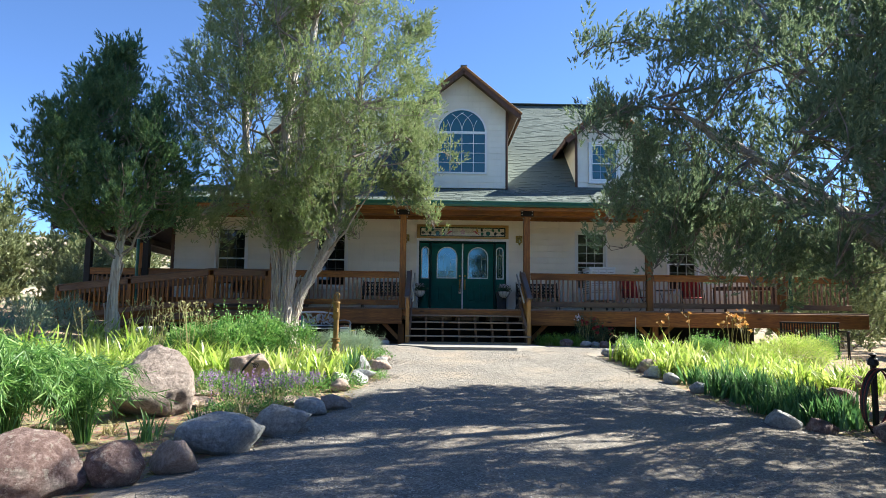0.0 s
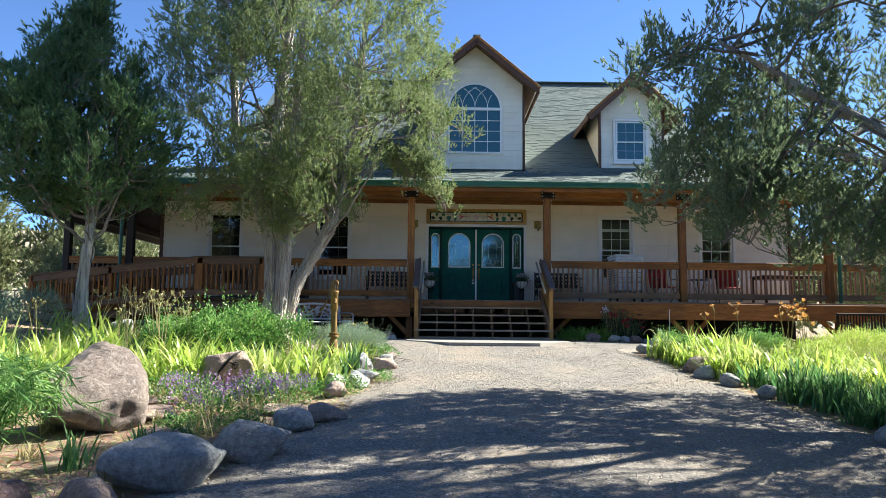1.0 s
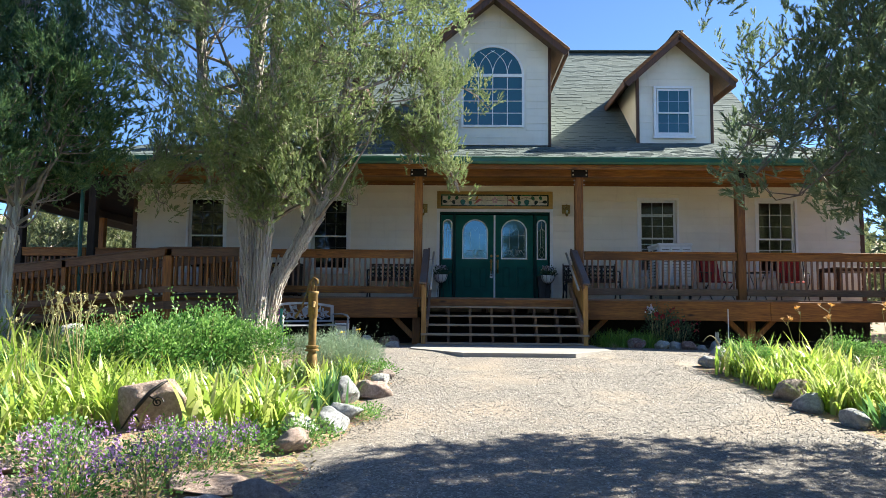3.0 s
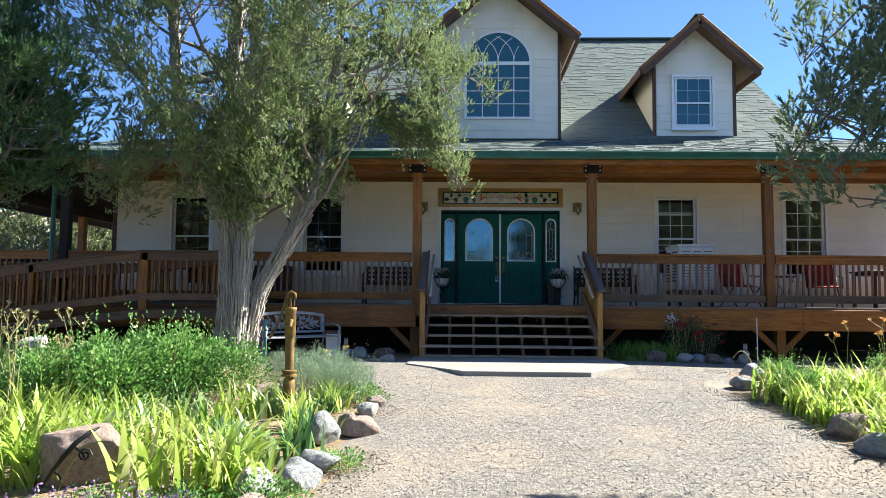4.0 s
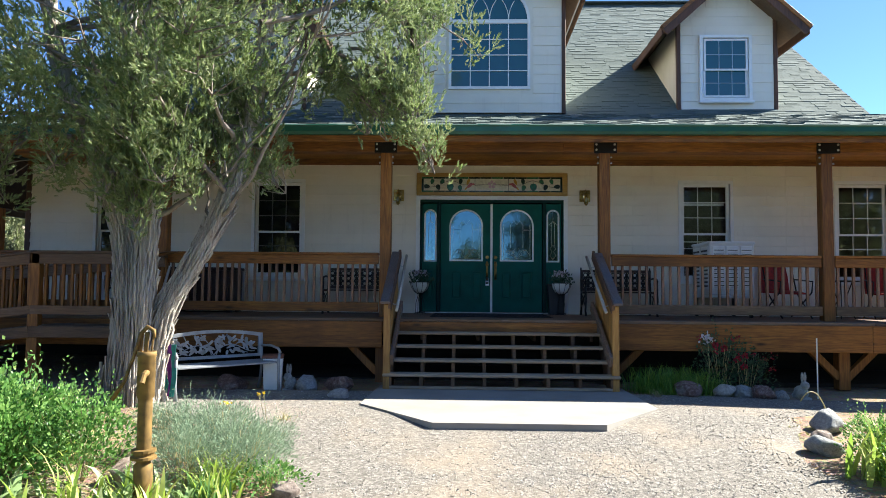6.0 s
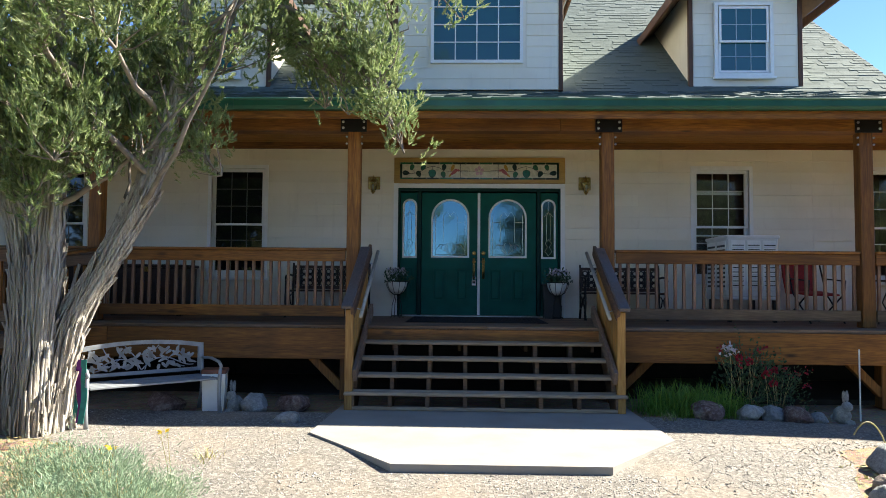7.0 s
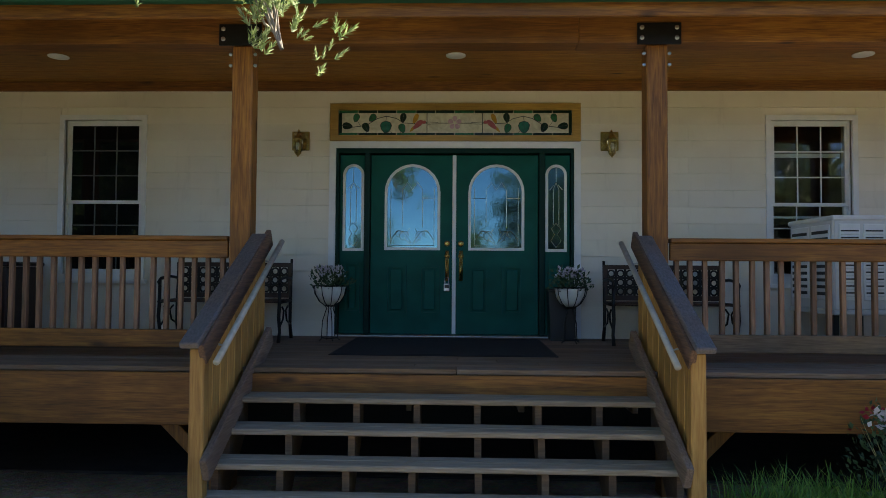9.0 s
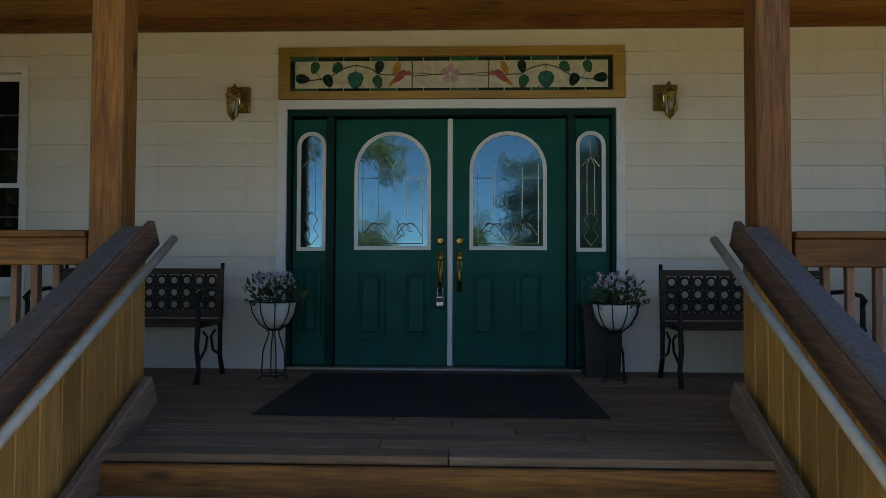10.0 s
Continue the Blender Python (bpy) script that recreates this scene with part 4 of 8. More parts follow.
for a, b in ((-8.35, -5.2), (-5.0, -1.775), (1.72, 4.8), (5.0, 8.35), (8.55, 10.3)):
    railing(a, b, -1.93, TOP, LOW)
railing(-9.88, -8.55, -1.93, TOP, LOW)
# west side of the porch: floor, two posts and a rail along the side
for i in range(11):
    x0 = -10.08 + i * 0.143
    part("deck_plank", G().box(x0, x0 + 0.138, 0.01, 9.0, DECK - 0.038, DECK, 0.004), DECK_X, porch)
part("rim_joist", G().box(-10.14, -10.1, PY - 0.04, 9.0, 0.49, 0.862), RAMP_X, porch)
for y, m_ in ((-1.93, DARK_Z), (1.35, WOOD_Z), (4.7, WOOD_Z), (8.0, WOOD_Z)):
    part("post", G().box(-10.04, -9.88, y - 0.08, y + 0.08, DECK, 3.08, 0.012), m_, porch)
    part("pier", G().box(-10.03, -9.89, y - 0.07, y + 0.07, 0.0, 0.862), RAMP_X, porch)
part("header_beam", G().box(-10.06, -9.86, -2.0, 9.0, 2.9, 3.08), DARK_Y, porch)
side = thing("railing", "timber railing along the side porch, shade put into its dark colour", "railing", None, "porch railings")
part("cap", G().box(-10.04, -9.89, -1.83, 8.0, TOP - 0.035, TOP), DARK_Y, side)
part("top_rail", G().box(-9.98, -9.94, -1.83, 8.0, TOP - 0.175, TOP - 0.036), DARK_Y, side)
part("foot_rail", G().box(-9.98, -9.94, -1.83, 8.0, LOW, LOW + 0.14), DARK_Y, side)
me = G().box(-0.018, 0.018, -0.018, 0.018, LOW + 0.02, TOP - 0.04, 0.003).mesh("baluster", WOOD_Z)
for i in range(78):
    part("baluster", me, None, side).location = (-9.96, -1.75 + i * 0.125, 0)

# stairs
stairs = tagged(new("stairs"), "wide open-riser timber steps, worn grey", "", "", "structure")
for i in range(4):
    zt, yf = DECK - 0.168 * (i + 1), PY - 0.03 - 0.207 * (i + 1)
    for j in range(2):
        part("tread", G().box(-1.46 - 0.022 * i + random.uniform(-0.02, 0.01), 1.46 + 0.022 * i + random.uniform(-0.01, 0.02), yf + j * 0.124 - 0.02, yf + j * 0.124 + 0.1, zt - 0.038, zt, 0.009), TREAD_X, stairs)
part("sill_board", G().box(-1.5, 1.5, -3.335, -3.295, 0.03, 0.07), TREAD_X, stairs)
for i in range(8):
    x = -1.44 + i * (2.88 / 7)
    g = G()
    pts = [(-3.29, 0.03)]
    for s in range(4, 0, -1):
        yf, zt = PY - 0.03 - 0.207 * s + 0.02, DECK - 0.168 * s - 0.039
        pts += [(yf, zt - (0.168 if s < 4 else 0.12)), (yf, zt)]
    pts += [(PY - 0.04, 0.68), (PY - 0.04, 0.5), (-3.05, 0.03)]
    m = Matrix(((0, 1, 0, x), (1, 0, 0, 0), (0, 0, 1, 0), (0, 0, 0, 1)))
    part("stringer", G().slab(pts, -0.022, 0.022, m), RAMP_X, stairs)


def stair_rail(s):
    """One side of the steps: newel, boarded side, sloping cap and a pale grab bar."""
    x = 1.485 * s
    r = thing("stair_railing", "boarded stair side with weathered sloping cap and pale metal grab rail", "railing", None, "stair railings")
    ya, yb = -1.95, -3.32
    za, zb = 1.89, 1.145
    part("newel", G().box(x - 0.045, x + 0.045, yb - 0.02, yb + 0.07, 0.02, zb - 0.02, 0.008), CEDAR_Z, r, "cedar newel post")
    part("cap", G().beam((x + 0.02 * s, ya - 0.1, za - 0.02), (x + 0.02 * s, yb - 0.1, zb - 0.0), 0.115, 0.042, 0.008), CAP_Y, r, "weathered grey sloping cap")
    part("top_rail", G().beam((x - 0.035 * s, ya, za - 0.03), (x - 0.035 * s, yb - 0.03, zb - 0.06), 0.04, 0.14, 0.006), RAIL_OLD_Y, r)
    part("foot_rail", G().beam((x - 0.07 * s, ya - 0.08, za - 0.8), (x - 0.07 * s, yb - 0.05, zb - 0.74), 0.045, 0.15, 0.006), FOOT_Y, r, "weathered sloping foot rail")
    for i in range(9):
        t0 = i / 9
        yy = ya - 0.03 + (yb + 0.1 - ya) * t0
        z1 = za + (zb - za) * (yy - ya) / (yb - ya)
        part("side_board", G().box(x - 0.012, x + 0.012, yy - 0.135, yy - 0.003, z1 - 0.93, z1 - 0.1, 0.004), CEDAR_Z, r)
    bar = part("grab_rail", G().tube([(x - 0.13 * s, ya + 0.02, za - 0.06), (x - 0.13 * s, yb - 0.05, zb - 0.1)], 0.021, 10), DULL_STEEL, r, "pale round metal grab rail", True)
    for t0 in (0.12, 0.85):
        y, z = ya + (yb - ya) * t0, za - 0.09 + (zb - za) * t0
        part("rail_bracket", G().tube([(x - 0.13 * s, y, z), (x - 0.09 * s, y, z - 0.05), (x - 0.05 * s, y, z - 0.04)], 0.007, 6), STEEL, bar)


stair_rail(1)
stair_rail(-1)

# ---- ramp along the west front ----
ramp = tagged(new("ramp"), "sloping timber access ramp with weathered rails", "", "", "structure")
RY = -3.05


def ramp_top(x):
    return 1.79 - 0.122 * max(0.0, -6.4 - x)


def ramp_run(x0, x1, y):
    z0, z1 = ramp_top(x0), ramp_top(x1)
    part("cap", G().beam((x0, y, z0), (x1, y, z1), 0.14, 0.035), RAMP_X, ramp)
    part("top_rail", G().beam((x0, y - 0.04, z0 - 0.09), (x1, y - 0.04, z1 - 0.09), 0.04, 0.14), RAMP_X, ramp)
    part("foot_rail", G().beam((x0, y - 0.045, z0 - 0.79), (x1, y - 0.045, z1 - 0.79), 0.042, 0.12), RAMP_X, ramp)
    part("rim_joist", G().beam((x0, y - 0.05, z0 - 1.09), (x1, y - 0.05, z1 - 1.09), 0.045, 0.15), RAMP_X, ramp)
    me = G().box(-0.019, 0.019, -0.018, 0.018, -0.83, -0.04, 0.003).mesh("baluster", WOOD_Z)
    c = int(abs(x1 - x0) / 0.118)
    for i in range(c):
        x = x0 + (i + 0.5) * (x1 - x0) / c
        ob = part("baluster", me, None, ramp)
        ob.location = (x, y, ramp_top(x))
        ob.rotation_euler = (0, random.uniform(-0.012, 0.012), 0)


ramp_run(-6.4, -4.95, RY)
ramp_run(-10.1, -6.4, RY)
ramp_run(-10.1, -5.0, RY + 1.0)
for x, w in ((-10.1, 0.055), (-8.35, 0.045), (-6.36, 0.075), (-4.95, 0.075)):
    part("post", G().box(x - w, x + w, RY - 0.06, RY + 0.05, ground_z(x, RY) - 0.1, ramp_top(x) - 0.02, 0.008), WOOD_Z, ramp)
for i in range(36):
    x = -10.06 + i * 0.142
    z = ramp_top(x) - 1.0
    part("plank", G().box(x, x + 0.138, RY - 0.04, -2.06, z - 0.035, z, 0.004), RAMP_X, ramp)
part("return_rail", G().beam((-4.95, RY, 1.72), (-4.95, -2.02, 1.85), 0.13, 0.04), WOOD_Y, ramp)

# ---- roofs ----
BREAK_Y, BREAK_Z, EAVE_Y, EAVE_Z, RIDGE_Y, RIDGE_Z = 0.22, 4.555, -2.42, 3.70, 6.0, 9.03


def plane(name, pts, thick, material, label):
    nrm = (Vector(pts[1]) - Vector(pts[0])).cross(Vector(pts[2]) - Vector(pts[0])).normalized()
    if nrm.z < 0:
        nrm = -nrm
    k = len(pts)
    v = list(pts) + [tuple(Vector(p) - nrm * thick) for p in pts]
    return setting(name, G().add(v, [tuple(range(k)), tuple(range(k, 2 * k))[::-1]] + [(i, i + k, (i + 1) % k + k, (i + 1) % k) for i in range(k)]), material, label)


def shingles(roof, a, b, c, d, near, course=0.116, tab=0.3):
    """Courses of tabs on the plane a-b (eave) to d-c (top); the nearest 300 are parts, the rest one mesh."""
    a, b, c, d = (Vector(p) for p in (a, b, c, d))
    up = ((d - a) + (c - b)).normalized()
    nrm = (b - a).cross(d - a).normalized()
    if nrm.z < 0:
        nrm = -nrm
    rows = int((d - a).length / course)
    rng = random.Random(5)
    rest, cnt = G(), 0
    for r in range(rows):
        p, q = a.lerp(d, r / rows), b.lerp(c, r / rows)
        L_ = (q - p).length
        along = (q - p).normalized()
        s = -rng.random() * tab
        while s < L_:
            w = tab * rng.uniform(0.45, 0.95)
            s0, s1 = max(0, s), min(L_, s + w)
            s += w
            if s1 - s0 < 0.03:
                continue
            lift = rng.choice((0.003, 0.004, 0.011, 0.013))
            dip = rng.uniform(-0.003, 0.003)
            o0 = p + along * (s0 + 0.002) + up * dip
            o1 = p + along * (s1 - 0.002) + up * dip
            t0, t1 = o0 + up * (course * 1.25 - dip) + nrm * 0.003, o1 + up * (course * 1.25 - dip) + nrm * 0.003
            vs = [o0, o1, o1 + nrm * lift, o0 + nrm * lift, t0, t1]
            fs = [(0, 1, 2, 3), (3, 2, 5, 4), (0, 3, 4), (1, 5, 2)]
            mid = (o0 + o1) / 2
            if cnt < 300 and near(mid):
                part("shingle", G().add(vs, fs), SHINGLE, roof)
                cnt += 1
            else:
                rest.add(vs, fs)
    ob = part("shingle_courses", rest, SHINGLE, roof)
    ob["kind"] = "stuff"


r1 = plane("roof_porch", [(-9.0, EAVE_Y, EAVE_Z), (9.0, EAVE_Y, EAVE_Z), (8.0, BREAK_Y, BREAK_Z), (-8.4, BREAK_Y, BREAK_Z)], 0.06, SHINGLE, "low-pitched shingled porch roof")
r2 = plane("roof_main", [(-6.85, BREAK_Y, BREAK_Z), (6.85, BREAK_Y, BREAK_Z), (6.85, RIDGE_Y, RIDGE_Z), (-6.85, RIDGE_Y, RIDGE_Z)], 0.12, SHINGLE, "steep grey-green shingled main roof")
plane("roof_back", [(6.85, 12.0, BREAK_Z), (-6.85, 12.0, BREAK_Z), (-6.85, RIDGE_Y, RIDGE_Z), (6.85, RIDGE_Y, RIDGE_Z)], 0.12, SHINGLE, "steep shingled back roof")
for s in (-1, 1):
    g = G().add([(s * 6.6, 0.5, 4.4), (s * 6.6, 11.7, 4.4), (s * 6.6, 6.0, 8.85)], [(0, 1, 2)])
    setting("gable_wall", g, SIDING, "cream gable end wall")
plane("roof_skirt", [(-8.5, BREAK_Y - 0.01, BREAK_Z - 0.02), (8.1, BREAK_Y - 0.01, BREAK_Z - 0.02), (8.1, 12.2, BREAK_Z - 0.02), (-8.5, 12.2, BREAK_Z - 0.02)], 0.08, SHINGLE, "flat shingled skirt behind the porch roof")
plane("roof_east", [(9.0, EAVE_Y, EAVE_Z), (9.0, 13, EAVE_Z), (8.1, 13, BREAK_Z), (8.0, BREAK_Y, BREAK_Z)], 0.05, SHINGLE, "shingled east hip of the porch roof")
rw = plane("roof_west", [(-10.65, EAVE_Y, 2.99), (-8.5, EAVE_Y, EAVE_Z - 0.01), (-8.5, 12.2, EAVE_Z - 0.01), (-10.65, 12.2, 2.99)], 0.07, SHINGLE, "shingled roof of the west side porch")
plane("ceiling_west", [(-10.6, EAVE_Y + 0.02, 2.9), (-8.5, EAVE_Y + 0.02, 3.6), (-8.5, 12.2, 3.6), (-10.6, 12.2, 2.9)], 0.03, DARK_Y, "boarded ceiling of the west side porch, shade put into its dark colour")
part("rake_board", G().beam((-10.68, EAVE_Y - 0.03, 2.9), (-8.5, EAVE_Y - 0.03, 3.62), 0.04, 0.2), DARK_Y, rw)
part("ridge_cap", G().beam((-6.9, RIDGE_Y, RIDGE_Z + 0.03), (6.9, RIDGE_Y, RIDGE_Z + 0.03), 0.3, 0.04), SHINGLE, r2)
shingles(r1, (-9.0, EAVE_Y - 0.03, EAVE_Z), (9.0, EAVE_Y - 0.03, EAVE_Z), (8.0, BREAK_Y, BREAK_Z), (-8.4, BREAK_Y, BREAK_Z), lambda p: abs(p.x) < 3.0 and p.y < -1.2)
shingles(r2, (-6.85, BREAK_Y, BREAK_Z), (6.85, BREAK_Y, BREAK_Z), (6.85, RIDGE_Y, RIDGE_Z), (-6.85, RIDGE_Y, RIDGE_Z), lambda p: 1.2 < p.x < 3.6 and p.y < 3.6)

# gutter: a rolled trough with a lip, and downspouts
gut = tagged(new("gutter"), "dark green enamelled metal gutter along the eave", "", "", "structure")
prof = [(-2.44, 3.70), (-2.44, 3.575), (-2.47, 3.555), (-2.525, 3.56), (-2.55, 3.60), (-2.555, 3.665), (-2.57, 3.685), (-2.56, 3.695), (-2.545, 3.67), (-2.54, 3.605), (-2.52, 3.575), (-2.455, 3.575), (-2.45, 3.70)]
m = Matrix(((0, 1, 0, 0), (1, 0, 0, 0), (0, 0, 1, 0), (0, 0, 0, 1)))
for x0, x1 in ((-9.05, -3.1), (-3.098, 3.0), (3.002, 9.05)):
    part("trough", G().slab(prof, x0, x1, m), GREEN_GUTTER, gut)
part("downspout", G().tube([(-8.7, -2.5, 3.56), (-8.7, -2.3, 3.4), (-8.62, -2.08, 3.3), (-8.62, -2.08, 0.95)], 0.04, 8), GREEN_GUTTER, gut)
part("downspout", G().tube([(8.75, -2.5, 3.56), (8.75, -2.3, 3.4), (8.62, -2.08, 3.3), (8.62, -2.08, 0.3)], 0.045, 8), GREEN_GUTTER, gut)
part("side_trough", G().beam((-10.7, EAVE_Y, 2.93), (-10.7, 12, 2.93), 0.11, 0.11), GREEN_GUTTER, gut)


# ---- dormers ----
def dormer(name, xc, hw, yf, z0, zw, zp, over, front, win, label):
    """A gabled dormer: boarded face and cheeks, corner boards, roof with timber rakes, soffit and a window."""
    d = tagged(new(name), label, "", "", "structure")
    pitch = (zp - zw) / hw
    yb = lambda z: BREAK_Y + (z - BREAK_Z) * (RIDGE_Y - BREAK_Y) / (RIDGE_Z - BREAK_Z)
    part("face", G().slab([(xc - hw, z0), (xc + hw, z0), (xc + hw, zw), (xc, zp), (xc - hw, zw)], yf, yf + 0.12), SIDING, d, "cream dormer face")
    zz = z0
    while zz < zp - 0.1:
        zt = zz + EXPO
        zm = zz + EXPO * 0.5
        half = hw - 0.05 if zm < zw else (zp - zm - 0.12) / pitch
        holes = [(win[0] - 0.05, win[1] + 0.05)] if win[2] - 0.05 < zm < win[3] + 0.02 else []
        if half > 0.1:
            for p, q in cut_spans(xc - half, xc + half, holes):
                if q - p > 0.04:
                    part("siding_board", G().add([(p, yf, zz), (q, yf, zz), (q, yf - 0.017, zz), (p, yf - 0.017, zz), (p, yf, zt), (q, yf, zt), (q, yf - 0.006, zt), (p, yf - 0.006, zt)],
                                                 [(0, 1, 2, 3), (3, 2, 6, 7), (0, 3, 7, 4), (1, 5, 6, 2)]), SIDING, d)
        zz += EXPO
    for s in (-1, 1):
        x = xc + s * hw
        part("corner_board", G().box(x - 0.035, x + 0.035, yf - 0.025, yf + 0.05, z0 - 0.02, zw + 0.02), TRIM_BROWN, d, "dark brown corner board")
        part("cheek", G().add([(x, yf + 0.05, z0 - 0.05), (x, yf + 0.05, zw), (x, yb(zw) + 0.1, zw), (x - s * 0.08, yf + 0.05, z0 - 0.05), (x - s * 0.08, yf + 0.05, zw), (x - s * 0.08, yb(zw) + 0.1, zw)],
                              [(0, 1, 2), (3, 5, 4), (0, 3, 4, 1), (1, 4, 5, 2), (0, 2, 5, 3)]), SIDING, d, "cream boarded dormer cheek")
        # roof slope
        ex, ez = xc + s * (hw + over), zw - over * pitch + 0.12
        pz = zp + 0.12
        yo = yf - front
        v = [(ex, yo, ez), (xc, yo, pz), (xc, yb(pz) + 0.3, pz), (ex, yb(ez) + 0.15, ez)]
        nr = Vector((s * pitch, 0, 1)).normalized()
        lo = [tuple(Vector(p) - nr * 0.05) for p in v]
        slope = part("roof_slope", G().add(v + lo, [(0, 1, 2, 3), (7, 6, 5, 4), (0, 4, 5, 1), (1, 5, 6, 2), (2, 6, 7, 3), (3, 7, 4, 0)]), SHINGLE, d)
        part("soffit", G().add([tuple(Vector(p) - nr * 0.06) for p in v] + [tuple(Vector(p) - nr * 0.085) for p in v], [(0, 1, 2, 3), (7, 6, 5, 4), (0, 4, 5, 1), (3, 7, 4, 0)]), RAMP_X, d, "stained board soffit")
        part("rake_board", G().beam((xc + s * 0.01, yo - 0.02, pz - 0.12), (ex, yo - 0.02, ez - 0.12), 0.04, 0.2, 0.006, (0, 0, 1)), TRIM_BROWN, d, "dark stained rake board")
        part("rake_trim", G().beam((xc + s * 0.01, yo - 0.045, pz - 0.035), (ex + s * 0.03, yo - 0.045, ez - 0.035 - 0.02), 0.03, 0.07), WOOD_X, d)
        part("eave_fascia", G().beam((ex + s * 0.01, yo, ez - 0.1), (ex + s * 0.01, yb(ez) + 0.05, ez - 0.1), 0.035, 0.16), TRIM_BROWN, d)
        rows = 9
        me = G()
        a_, b_, c_, e_ = (Vector(p) for p in v)
        rng = random.Random(3)
        for r in range(rows):
            p, q = a_.lerp(b_, r / rows), e_.lerp(c_, r / rows)
            L_, al, u = (q - p).length, (q - p).normalized(), (b_ - a_).normalized()
            t0 = 0.0
            while t0 < L_ - 0.02:
                t1 = min(L_, t0 + rng.uniform(0.16, 0.36))
                o0, o1 = p + al * t0 + nr * 0.003, p + al * (t1 - 0.004) + nr * 0.003
                h = (b_ - a_).length / rows * 1.15
                lf_ = rng.choice((0.004, 0.012))
                me.add([o0, o1, o1 + nr * lf_, o0 + nr * lf_, o0 + u * h, o1 + u * h], [(0, 1, 2, 3), (3, 2, 5, 4), (0, 3, 4), (1, 5, 2)])
                t0 = t1
        sh = part("shingle_courses", me, SHINGLE, slope)
        sh["kind"] = "stuff"
    part("ridge_cap", G().beam((xc, yf - front - 0.02, zp + 0.135), (xc, yb(zp) + 0.3, zp + 0.135), 0.2, 0.03), SHINGLE, d)
    return d


dm = dormer("dormer_1", -0.03, 1.335, 0.1, 4.55, 6.92, 8.02, 0.35, 0.5, (-0.8, 0.7, 4.97, 6.95), "tall central gabled dormer with an arched window")
dormer("dormer_2", 4.36, 0.89, 0.4, 4.66, 6.36, 7.16, 0.4, 0.45, (3.88, 4.76, 4.87, 6.05), "gabled side dormer with a double-hung window")
dormer("dormer_3", -4.42, 0.89, 0.4, 4.66, 6.36, 7.16, 0.4, 0.45, (-4.9, -4.02, 4.87, 6.05), "gabled side dormer with a double-hung window")
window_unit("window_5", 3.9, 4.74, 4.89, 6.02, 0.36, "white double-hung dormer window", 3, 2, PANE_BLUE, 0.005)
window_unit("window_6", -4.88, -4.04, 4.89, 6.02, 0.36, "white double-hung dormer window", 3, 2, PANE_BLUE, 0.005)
aw = tagged(new("window_7"), "large arched gridded window in the central dormer", "", "", "structure")
xc, hw, zs, z0 = -0.05, 0.745, 6.24, 4.98


def half_round(r, n=18):
    return [(xc + r * math.cos(math.pi * i / n), zs + r * math.sin(math.pi * i / n)) for i in range(n + 1)]


oo = [(xc - hw, z0), (xc + hw, z0)] + half_round(hw)
ii = [(xc - hw + 0.05, z0 + 0.05), (xc + hw - 0.05, z0 + 0.05)] + half_round(hw - 0.05)
part("window_frame", G().ring(oo, ii, 0.055, 0.1), WHITE, aw)
part("pane", G().slab(ii, 0.085, 0.092), PANE_BLUE, aw)
part("transom_bar", G().box(xc - hw + 0.05, xc + hw - 0.05, 0.06, 0.09, zs - 0.04, zs + 0.04), WHITE, aw)
for c in range(1, 4):
    x = xc - hw + 0.05 + (2 * hw - 0.1) * c / 4
    part("glazing_bar", G().box(x - 0.009, x + 0.009, 0.07, 0.084, z0 + 0.05, zs - 0.04, 0.001), WHITE, aw)
for r in range(1, 4):
    z = z0 + 0.05 + (zs - 0.09 - z0) * r / 4
    part("glazing_bar", G().box(xc - hw + 0.05, xc + hw - 0.05, 0.068, 0.082, z - 0.009, z + 0.009, 0.001), WHITE, aw)
for c in (-0.5, 0.5, 0.0):
    for s in (-1, 1):
        base = xc + c * (hw - 0.05)
        pts = []
        for i in range(9):
            a = i / 8 * 1.2
            x, z = base + s * 0.62 * (1 - math.cos(a)), zs + 0.04 + 0.62 * math.sin(a)
            if math.hypot(x - xc, z - zs) < hw - 0.06:
                pts.append((x, 0.078, z))
        if len(pts) > 1:
            part("glazing_bar", G().tube(pts, 0.008, 5), WHITE, aw)


# ---- trees ----
def spray_shape(rng, twigs=9, length=0.16, width=0.01):
    """One small juniper spray: a stem set with thin pointed twigs on all sides, grown along z."""
    v, f = [], []
    for i in range(twigs):
        t = i / twigs
        a = i * 2.4 + rng.uniform(-0.5, 0.5)
        base = np.array([0, 0, length * 0.7 * t])
        tilt = 0.15 + 0.75 * (1 - t) * rng.uniform(0.6, 1.1)
        d = np.array([math.cos(a) * math.sin(tilt), math.sin(a) * math.sin(tilt), math.cos(tilt)])
        s = np.cross(d, rng.normal(0, 1, 3))
        s /= np.linalg.norm(s)
        k = len(v)
        v += [base - s * width, base + s * width, base + d * length * rng.uniform(0.3, 0.5)]
        f.append((k, k + 1, k + 2))
    return np.array(v), np.array(f)


def bend(a, b, c, n=8):
    """Points along a bent line through three places."""
    out = []
    for i in range(n + 1):
        t = i / n
        out.append(Vector(a) * (1 - t) ** 2 + Vector(b) * 2 * t * (1 - t) + Vector(c) * t * t)
    return out


